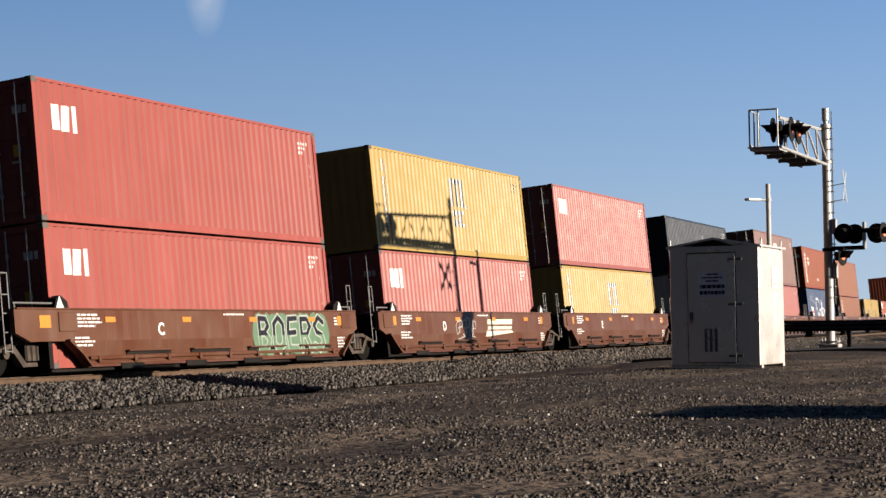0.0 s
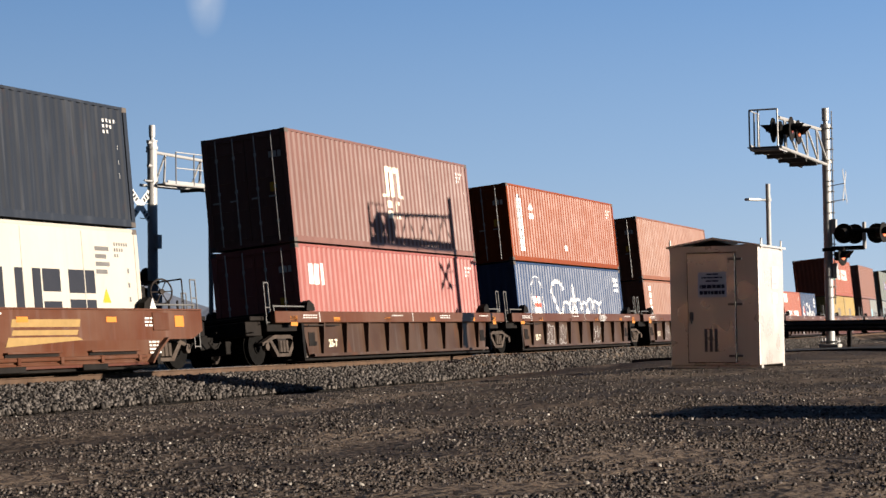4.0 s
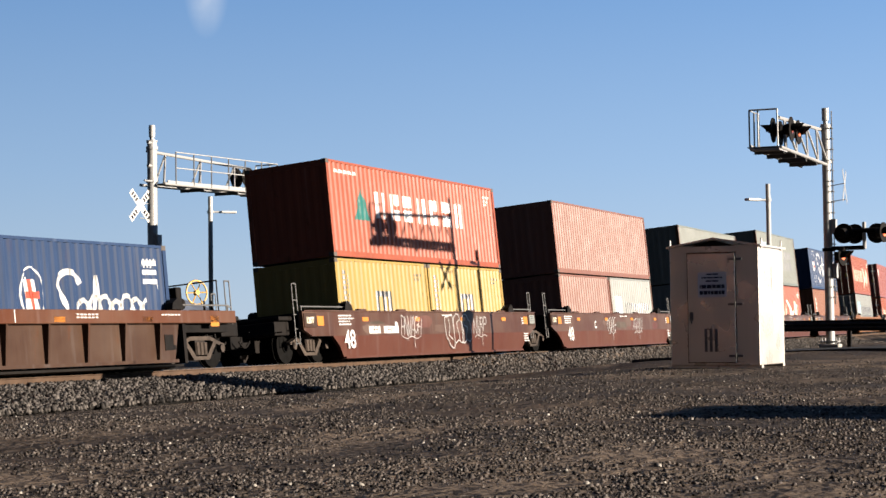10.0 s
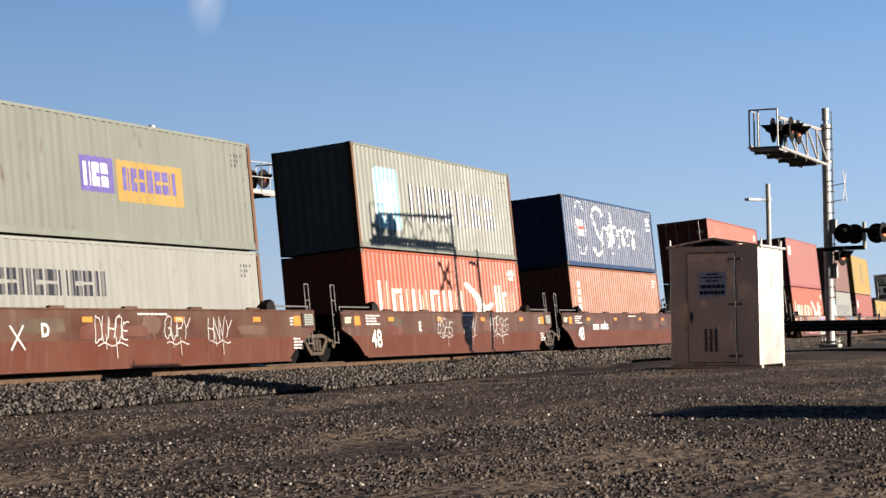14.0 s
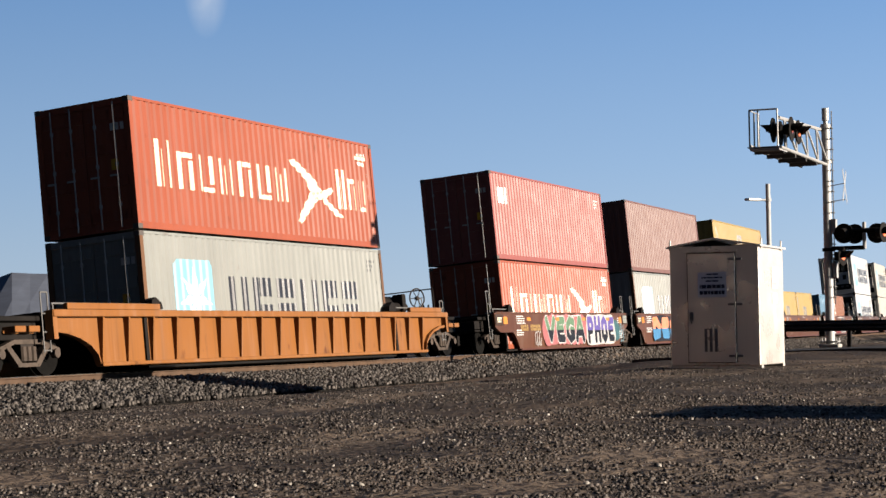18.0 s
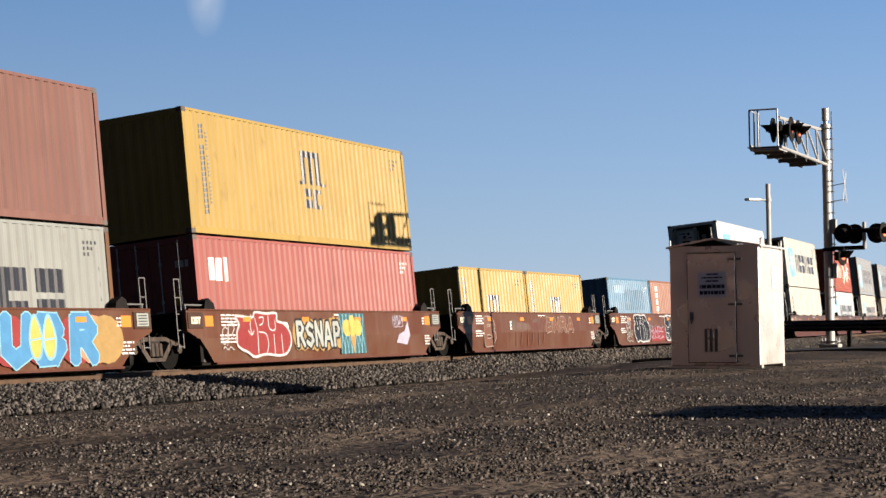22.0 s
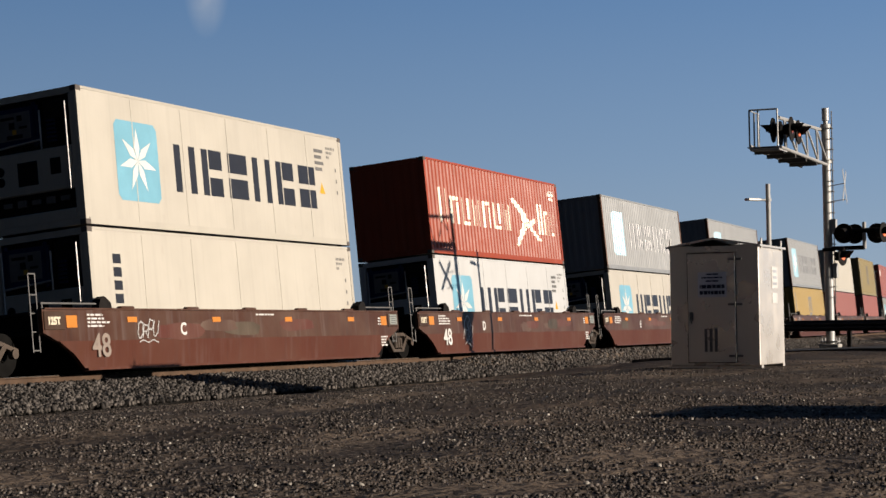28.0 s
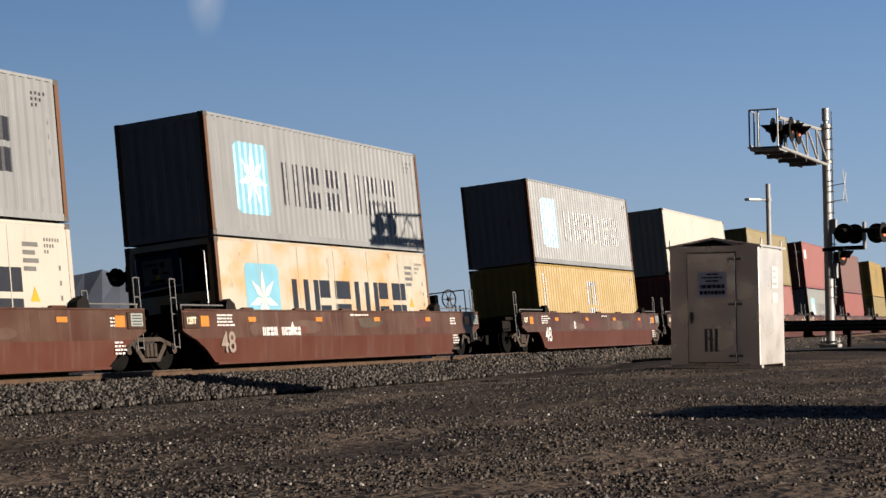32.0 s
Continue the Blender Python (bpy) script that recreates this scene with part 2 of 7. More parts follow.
# ---- mesh tools ----
def bx(bm, c, size, m=None):
    r = bmesh.ops.create_cube(bm, size=1.0, matrix=(m or Matrix()) @ Matrix.Translation(c) @ Matrix.Diagonal((*size, 1)))
    return r["verts"]


def rod(bm, a, b, r, n=8, r2=None):
    a, b = Vector(a), Vector(b)
    q = (b - a).to_track_quat("Z", "Y").to_matrix().to_4x4()
    bmesh.ops.create_cone(bm, cap_ends=True, segments=n, radius1=r, radius2=r if r2 is None else r2, depth=(b - a).length,
                          matrix=Matrix.Translation((a + b) / 2) @ q)


def prism(bm, pts, y0, y1):
    """A closed outline in x and z, given depth from y0 to y1."""
    a = [bm.verts.new((x, y0, z)) for x, z in pts]
    b = [bm.verts.new((x, y1, z)) for x, z in pts]
    bm.faces.new(a)
    bm.faces.new(b[::-1])
    for i in range(len(pts)):
        j = (i + 1) % len(pts)
        bm.faces.new((a[j], a[i], b[i], b[j]))


def soften(bm, w=0.008):
    bmesh.ops.bevel(bm, geom=list(bm.edges), offset=w, segments=1, affect="EDGES", clamp_overlap=True)


def to_mesh(bm, name):
    bmesh.ops.recalc_face_normals(bm, faces=list(bm.faces))
    me = bpy.data.meshes.new(name)
    bm.to_mesh(me)
    bm.free()
    return me


SHARED = {}


def shared(key, build):
    if key not in SHARED:
        bm = bmesh.new()
        build(bm)
        SHARED[key] = to_mesh(bm, str(key[0] if isinstance(key, tuple) else key))
    return SHARED[key]


def put(name, me, material, parent=None, m=None, label=""):
    ob = new(name, me)
    if not me.materials:
        me.materials.append(None)
    ob.material_slots[0].link = "OBJECT"
    ob.material_slots[0].material = material
    ob.parent = parent
    if m is not None:
        ob.matrix_basis = m
    if label:
        ob["label"] = label
    return ob


def part(name, bm, material, parent=None, label="", m=None):
    return put(name, to_mesh(bm, name), material, parent, m, label)


def thing(name, label, category, group="", m=None):
    ob = new(name)
    ob.empty_display_size = 0.3
    if m is not None:
        ob.matrix_basis = m
    return tagged(ob, label, category, group)


def at(x, y, z):
    return Matrix.Translation((x, y, z))


def from_data(name, verts, faces, material, parent=None, label=""):
    me = bpy.data.meshes.new(name)
    me.from_pydata(verts, [], faces)
    return put(name, me, material, parent, None, label)



# ---- containers ----
PERIOD = 0.278
HALF_W = 1.219
RIDGE, FOLD = 0.31, 0.036      # share of a period that lies flat, and the fold's depth


def corrugation(x):
    """How far the steel sheet lies inside the frame at x along the wall."""
    u = (x % PERIOD) / PERIOD
    if u < RIDGE:
        return 0.008
    if u < 0.5:
        return 0.008 + FOLD * (u - RIDGE) / (0.5 - RIDGE)
    if u < 0.5 + RIDGE:
        return 0.008 + FOLD
    return 0.008 + FOLD * (1 - u) / (0.5 - RIDGE)


def folds(x0, x1):
    xs = {x0, x1}
    k = math.floor(x0 / PERIOD)
    while k * PERIOD < x1:
        for u in (0, RIDGE, 0.5, 0.5 + RIDGE):
            x = (k + u) * PERIOD
            if x0 < x < x1:
                xs.add(x)
        k += 1
    return sorted(xs)


def wall_sheet(length, height, wavy=True):
    def build(bm):
        xs = folds(-length / 2 + 0.1, length / 2 - 0.1) if wavy else [-length / 2 + 0.1 + i * (length - 0.2) / 10 for i in range(11)]
        cols = []
        for x in xs:
            y = -HALF_W + (corrugation(x) if wavy else 0.012)
            cols.append((bm.verts.new((x, y, 0.13)), bm.verts.new((x, y, height - 0.05))))
        for a, b in zip(cols, cols[1:]):
            bm.faces.new((a[0], b[0], b[1], a[1]))
    return shared(("side_wall", length, height, wavy), build)


def end_sheet(height):
    def build(bm):
        cols = []
        for y in folds(-HALF_W + 0.1, HALF_W - 0.1):
            x = 0.014 + 0.25 * corrugation(y)
            cols.append((bm.verts.new((x, y, 0.13)), bm.verts.new((x, y, height - 0.08))))
        for a, b in zip(cols, cols[1:]):
            bm.faces.new((a[0], b[0], b[1], a[1]))
    return shared(("end_wall", height), build)


def clip(poly, x0, x1):
    """The piece of a convex outline between two upright lines."""
    for edge, keep in ((x0, 1), (x1, -1)):
        out = []
        for i, p in enumerate(poly):
            q = poly[(i + 1) % len(poly)]
            a, b = (p[0] - edge) * keep, (q[0] - edge) * keep
            if a >= 0:
                out.append(p)
            if (a > 0 > b) or (a < 0 < b):
                t = a / (a - b)
                out.append((edge, p[1] + t * (q[1] - p[1])))
        poly = out
        if len(poly) < 3:
            return []
    return poly


def marks(bm, polys, wavy=True, flat=None, lift=0.004):
    """Painted outlines that follow the folded sheet (or lie on a flat side)."""
    for n, poly in enumerate(polys):
        if not wavy:
            y = (-HALF_W + 0.012 if flat is None else flat) - lift - 0.00005 * (n % 24)
            vs = [bm.verts.new((x, y, z)) for x, z in poly]
            bm.faces.new(vs)
            continue
        xs = folds(min(p[0] for p in poly), max(p[0] for p in poly))
        for x0, x1 in zip(xs, xs[1:]):
            piece = clip(poly, x0, x1)
            if piece:
                vs = [bm.verts.new((x, -HALF_W + corrugation(x + (1e-5 if x < x1 - 1e-6 else -1e-5)) - lift, z)) for x, z in piece]
                try:
                    bm.faces.new(vs)
                except ValueError:
                    pass


def rect(x0, z0, x1, z1, lean=0.0):
    return [(x0, z0), (x1, z0), (x1 + lean, z1), (x0 + lean, z1)]


def bars(x, z, w, h, count, stroke=0.26, gap=0.18):
    """A row of plain upright bars, two to a place, in place of a name."""
    stroke, out, cell = stroke * 1.35, [], w / count
    for i in range(count):
        a = x + i * cell
        b = a + cell * (1 - gap)
        s = (b - a) * stroke
        if i % 3 == 0:
            out += [rect(a, z, a + s, z + h), rect(b - s, z, b, z + h)]
        elif i % 3 == 1:
            out += [rect(a, z, a + s, z + h), rect(a + s * 1.2, z + h * 0.58, b, z + h), rect(a + s * 1.2, z, b, z + h * 0.4)]
        else:
            out += [rect(a, z + h * 0.56, b, z + h), rect(a, z, b, z + h * 0.44)]
    return out


def slim_bars(x, z, w, h, count):
    """The same for a name in thin capitals, the first one taller."""
    out, cell = [], w / count
    for i in range(count):
        a, t = x + i * cell, h * (1.25 if i == 0 else 1.0)
        s, b = 0.15 * cell, x + (i + 0.68) * cell
        out.append(rect(a, z, a + s, z + t))
        if i % 3 == 0:
            out += [rect(b - s, z, b, z + t), rect(a + 0.24 * cell, z, a + 0.34 * cell, z + 0.8 * t)]
        elif i % 3 == 1:
            out += [rect(a + s * 1.2, z + 0.86 * t, b, z + t), rect(b - s, z, b, z + 0.80 * t)]
        else:
            out += [rect(a + s * 1.2, z, b, z + 0.13 * t), rect(b - s, z + 0.22 * t, b, z + t)]
    return out


def ribbon(pts, w):
    out = []
    for (x0, z0), (x1, z1) in zip(pts, pts[1:]):
        dx, dz = x1 - x0, z1 - z0
        d = math.hypot(dx, dz) or 1e-6
        nx, nz = -dz / d * w / 2, dx / d * w / 2
        ex, ez = dx / d * w * 0.3, dz / d * w * 0.3
        out.append([(x0 + nx - ex, z0 + nz - ez), (x0 - nx - ex, z0 - nz - ez), (x1 - nx + ex, z1 - nz + ez), (x1 + nx + ex, z1 + nz + ez)])
    return out


def disc(cx, cz, rx, rz, n=18):
    return [(cx + rx * math.cos(2 * math.pi * i / n), cz + rz * math.sin(2 * math.pi * i / n)) for i in range(n)]


def star(cx, cz, r):
    out = []
    for i in range(7):
        a = math.pi / 2 + i * 2 * math.pi / 7
        b = 0.34
        out.append([(cx, cz), (cx + 0.42 * r * math.cos(a - b), cz + 0.42 * r * math.sin(a - b)), (cx + r * math.cos(a), cz + r * math.sin(a)),
                    (cx + 0.42 * r * math.cos(a + b), cz + 0.42 * r * math.sin(a + b))])
    return out


def script_wave(x, z, w, h):
    pts, turns = [], 6.5
    for i in range(110):
        u = i / 109
        a = 2 * math.pi * turns * u
        pts.append((x + w * (0.24 + 0.74 * u) - 0.045 * w * math.sin(a), z + h * (0.45 - 0.19 * math.cos(a) - 0.04 * math.sin(a * 0.37))))
    s = [(x + w * (0.16 + 0.11 * math.cos(a)), z + h * (0.78 + 0.2 * math.sin(a))) for a in [0.3 + 0.35 * i for i in range(9)]]
    s += [(x + w * (0.12 + 0.09 * math.cos(a)), z + h * (0.22 + 0.2 * math.sin(a))) for a in [1.2 - 0.4 * i for i in range(11)]]
    tall = [(x + w * 0.44, z + h * 0.08), (x + w * 0.40, z + h * 0.3), (x + w * 0.44, z + h * 0.92), (x + w * 0.46, z + h * 0.6), (x + w * 0.42, z + h * 0.05)]
    return ribbon(pts, 0.095) + ribbon(s, 0.125) + ribbon(tall, 0.095)


def bird(x, z, k, h):
    """A gull in flight: two long bent wings, body and tail."""
    shapes = (((0.0, 1.08), (0.14, 1.12), (0.50, 0.80), (0.30, 0.78)), ((0.30, 0.78), (0.50, 0.80), (0.68, 0.50), (0.44, 0.46)),
              ((0.44, 0.50), (0.66, 0.56), (0.86, 0.66), (0.92, 0.60), (0.70, 0.40), (0.50, 0.36)),
              ((0.42, 0.52), (0.56, 0.38), (0.36, 0.12), (0.24, 0.20)), ((0.24, 0.20), (0.36, 0.12), (0.18, -0.14), (0.10, -0.10)),
              ((0.60, 0.42), (0.72, 0.42), (1.10, 0.06), (0.92, 0.08)))
    return [[(x + a * k, z + b * h) for a, b in sh] for sh in shapes]


def livery(kind, box, length, height, wavy):
    """The painted marks of one wall; plain shapes in the place of names."""
    L2 = length / 2

    def paint_on(name, polys, material, label=""):
        bm = bmesh.new()
        marks(bm, polys, wavy)
        if name not in ("stencil", "lettering"):
            bmesh.ops.remove_doubles(bm, verts=list(bm.verts), dist=0.0006)
        ob = part(name, bm, material, box, label)
        if name in ("stencil", "lettering", "emblem_ring"):
            ob["kind"] = "stuff"

    if kind == "leasing":
        paint_on("mark", [rect(-L2 + 0.60, height - 1.02, -L2 + 0.86, height - 0.5), rect(-L2 + 0.94, height - 1.03, -L2 + 1.22, height - 0.5, 0.06),
                          rect(-L2 + 1.34, height - 1.04, -L2 + 1.48, height - 0.48)], WHITE, "white block mark")
    elif kind == "star":
        s = 1.5 if height > 2 else 1.2
        x = -L2 + 1.3
        paint_on("panel", [[(x + 0.12, 0.58), (x + 1.56, 0.58), (x + 1.68, 0.7), (x + 1.68, 2.2), (x + 1.56, 2.32), (x + 0.12, 2.32), (x, 2.2), (x, 0.7)]], SKYBLUE, "sky-blue square panel")
        bm = bmesh.new()
        marks(bm, star(x + 0.84, 1.47, 0.72), wavy, lift=0.008)
        bmesh.ops.remove_doubles(bm, verts=list(bm.verts), dist=0.0005)
        part("star", bm, WHITE, box, "white seven-pointed star")
        paint_on("lettering", bars(x + 2.35, 0.9, 7.15, 1.08, 6, 0.22, 0.24), INK, "row of dark bars")
        if not wavy:
            paint_on("warning_sign", [[(L2 - 1.45, 1.32), (L2 - 1.15, 1.32), (L2 - 1.30, 1.62)]], GOLD, "yellow warning triangle")
            paint_on("stencil", [rect(L2 - 1.6, height - 0.5 - 0.16 * i, L2 - 1.1 - 0.1 * (i % 2), height - 0.41 - 0.16 * i) for i in range(4)], IRONBAR)
    elif kind == "star_short":
        paint_on("panel", [rect(-L2 + 0.7, 0.95, -L2 + 1.5, 1.85)], SKYBLUE, "faded sky-blue panel")
        paint_on("lettering", bars(-L2 + 1.95, 1.0, 3.5, 0.62, 6), INK, "row of dark bars")
    elif kind == "line":
        paint_on("panel", [rect(-L2 + 0.55, 1.15, -L2 + 1.0, 2.1)], SKYBLUE, "faded blue panel")
        paint_on("lettering", bars(-L2 + 1.45, 1.45, 4.2, 0.52, 10, 0.22), INK, "row of dark bars")
    elif kind in ("m_tall", "m_wide", "m_pale"):
        c = {"m_tall": 0.15, "m_wide": 0.15, "m_pale": 0.3}[kind]
        ink = CREAM if kind == "m_pale" else INK
        z = height - 1.38
        paint_on("mark", [rect(c - 0.50, z, c - 0.30, z + 0.86), rect(c - 0.12, z, c + 0.10, z + 0.86), rect(c + 0.28, z, c + 0.50, z + 0.86),
                          rect(c - 0.30, z + 0.70, c + 0.28, z + 0.86), rect(c - 0.72, z - 0.02, c - 0.50, z + 0.06), rect(c + 0.50, z - 0.02, c + 0.74, z + 0.06)]
                 + [rect(c - 0.45, z - 0.62, c - 0.08, z - 0.40), rect(c - 0.45, z - 0.32, c - 0.08, z - 0.12), rect(c + 0.06, z - 0.62, c + 0.2, z - 0.12),
                    rect(c + 0.24, z - 0.22, c + 0.44, z - 0.12), rect(c + 0.24, z - 0.62, c + 0.44, z - 0.52)], ink, "dark block mark")
        if kind != "m_pale":
            paint_on("stencil", [rect(-L2 + 0.74, height - 0.42 - 0.125 * i, -L2 + 0.86, height - 0.33 - 0.125 * i) for i in range(17) if i != 3], INK)
            paint_on("stencil", [rect(-L2 + 1.02, height - 0.55 - 0.09 * i, -L2 + 1.07, height - 0.50 - 0.09 * i) for i in range(20) if i % 7 != 5], INK)
    elif kind == "m_small":
        c = -0.1
        paint_on("mark", [rect(c - 0.5, 0.95, c - 0.3, 1.75), rect(c - 0.12, 0.95, c + 0.1, 1.75), rect(c + 0.28, 0.95, c + 0.5, 1.75),
                          rect(c - 0.3, 1.6, c + 0.28, 1.75), rect(c - 0.75, 0.9, c - 0.5, 0.98), rect(c + 0.5, 0.9, c + 0.72, 0.98)], INK, "dark block mark")
        paint_on("stencil", [rect(-L2 + 0.45, height - 0.42 - 0.135 * i, -L2 + 0.57, height - 0.32 - 0.135 * i) for i in range(12)], INK)
        paint_on("stencil", [rect(-L2 + 0.72, height - 0.5 - 0.1 * i, -L2 + 0.77, height - 0.44 - 0.1 * i) for i in range(14) if i % 6 != 4], INK)
    elif kind == "tree":
        paint_on("mark", [[(-L2 + 1.55, 1.05), (-L2 + 2.50, 1.05), (-L2 + 2.35, 1.45), (-L2 + 2.0, 1.92)]], GREEN, "green sail-shaped mark")
        paint_on("lettering", bars(-L2 + 2.95, 1.15, 6.7, 0.74, 7, 0.24, 0.36), WHITE, "row of white bars")
        paint_on("stencil", [rect(-L2 + 0.5 + 0.14 * k, 2.26, -L2 + 0.6 + 0.14 * k, 2.35) for k in range(10)], WHITE)
    elif kind == "tree_short":
        paint_on("panel", [rect(-L2 + 0.35, 1.95, -L2 + 1.4, 2.45)], WHITE, "white name panel")
        paint_on("mark", [[(-L2 + 0.45, 0.95), (-L2 + 0.95, 0.95), (-L2 + 0.7, 1.5)]], GREEN)
        paint_on("lettering", bars(-L2 + 1.25, 0.9, 3.6, 0.58, 7), WHITE)
    elif kind in ("script", "script_short"):
        k = 1.0 if kind == "script" else 0.55
        x = -L2 + 1.5 * k
        ring = disc(x + 0.55 * k, 1.45, 0.66 * k, 1.0 * k)
        paint_on("emblem_ring", ribbon(ring + ring[:1], 0.035), WHITE)
        paint_on("emblem", [rect(x + 0.2 * k, 1.15, x + 0.95 * k, 1.75, -0.1), rect(x + 0.22 * k, 0.8, x + 0.3 * k, 1.8)], WHITE, "white flag")
        bm = bmesh.new()
        marks(bm, [rect(x + 0.2 * k, 1.38, x + 0.95 * k, 1.52), rect(x + 0.5 * k, 1.15, x + 0.65 * k, 1.75, -0.1)], wavy, lift=0.008)
        part("flag_cross", bm, REDMARK, box, "red cross")
        paint_on("lettering", script_wave(-L2 + 3.3 * k, 0.45, 6.2 * k, 1.9 * (1 if k == 1 else 0.8)), WHITE, "white painted flourish")
        paint_on("stencil", [rect(L2 - 1.0, height - 0.45 - 0.2 * i, L2 - 0.45, height - 0.35 - 0.2 * i) for i in range(3)], WHITE)
    elif kind == "gull":
        paint_on("lettering", slim_bars(-L2 + 0.95, 0.98, 6.4, 0.85, 7) + slim_bars(L2 - 2.3, 0.98, 1.9, 0.85, 3), CREAM, "row of cream bars")
        paint_on("bird", bird(L2 - 5.0, 0.66, 2.7, 1.3), CREAM, "cream flying bird")
        paint_on("stencil", [rect(L2 - 1.1, height - 0.5, L2 - 0.4, height - 0.4), rect(L2 - 0.85, height - 0.65, L2 - 0.55, height - 0.55)], CREAM)
    elif kind == "two_panels":
        paint_on("panel", [rect(-1.1, 1.0, 0.15, 1.75)], PURPLE, "purple panel")
        paint_on("panel", [rect(0.25, 0.85, 2.85, 1.75)], PAINT["yellow"], "yellow panel")
        bm = bmesh.new()
        marks(bm, bars(-0.95, 1.12, 0.95, 0.5, 3), wavy, lift=0.008)
        part("lettering", bm, WHITE, box)
        bm = bmesh.new()
        marks(bm, bars(0.5, 1.1, 2.1, 0.5, 7), wavy, lift=0.008)
        part("lettering", bm, PURPLE, box)
    elif kind == "column":
        paint_on("lettering", [rect(-L2 + 0.85, 0.75 + 0.28 * i, -L2 + 1.15, 0.95 + 0.28 * i) for i in range(6)], WHITE if wavy else INK, "column of small bars")
    elif kind == "side_panel":
        paint_on("panel", [rect(-L2 + 0.85, 0.35, -L2 + 1.35, height - 0.45)], WHITE, "upright white name panel")
        bm = bmesh.new()
        marks(bm, [rect(-L2 + 1.0, 0.5 + 0.23 * i, -L2 + 1.2, 0.66 + 0.23 * i) for i in range(8)], wavy, lift=0.008)
        part("lettering", bm, INK, box)
        paint_on("emblem", [[(-L2 + 2.1, height - 0.75), (-L2 + 2.35, height - 0.45), (-L2 + 2.5, height - 0.75), (-L2 + 2.3, height - 0.85)]], WHITE)
        paint_on("stencil", [rect(-L2 + 2.15, height - 1.1, -L2 + 2.5, height - 0.92), rect(-0.4, 0.5, -0.15, 0.7)], WHITE)
    elif kind == "patches":
        for p_ in (rect(-0.4, 0.85, 1.2, 1.25), [(0.2, 1.25), (1.1, 1.25), (1.0, 2.0), (0.8, 2.0)], rect(-L2 + 0.8, 0.3, -L2 + 2.3, 0.75)):
            paint_on("patch", [p_], PAINT["dull_blue"], "dull blue repainted patch")
    elif kind == "patches_pale":
        for p_, c_, w_ in ((rect(-L2 + 0.85, 2.0, -L2 + 2.4, 2.3), "pale_blue", "paler"), (rect(-L2 + 1.15, 0.2, -L2 + 2.05, 1.05), "pale_blue", "paler"),
                           (rect(-L2 + 2.2, 0.2, L2 - 1.0, 0.85), "pale_blue", "paler"), (rect(-L2 + 2.4, 1.35, L2 - 1.0, 2.15), "teal", "darker")):
            paint_on("patch", [p_], PAINT[c_], "repainted %s blue patch" % w_)
    # small codes at the far end of the wall
    if kind not in ("plain",):
        paint_on("stencil", [rect(L2 - 0.90 + 0.09 * k, height - 0.38 - 0.12 * i, L2 - 0.85 + 0.09 * k, height - 0.31 - 0.12 * i) for i in range(3 if length > 8 else 2) for k in range(6 - 2 * i)]
                 + [rect(L2 - 0.46, height - 0.95 - 0.3 * i, L2 - 0.40, height - 0.85 - 0.3 * i) for i in range(3 if length > 8 else 1)],
                 IRONBAR if not wavy else INK if kind in ("star", "m_tall", "m_small", "line", "two_panels", "m_wide", "star_short") else WHITE)


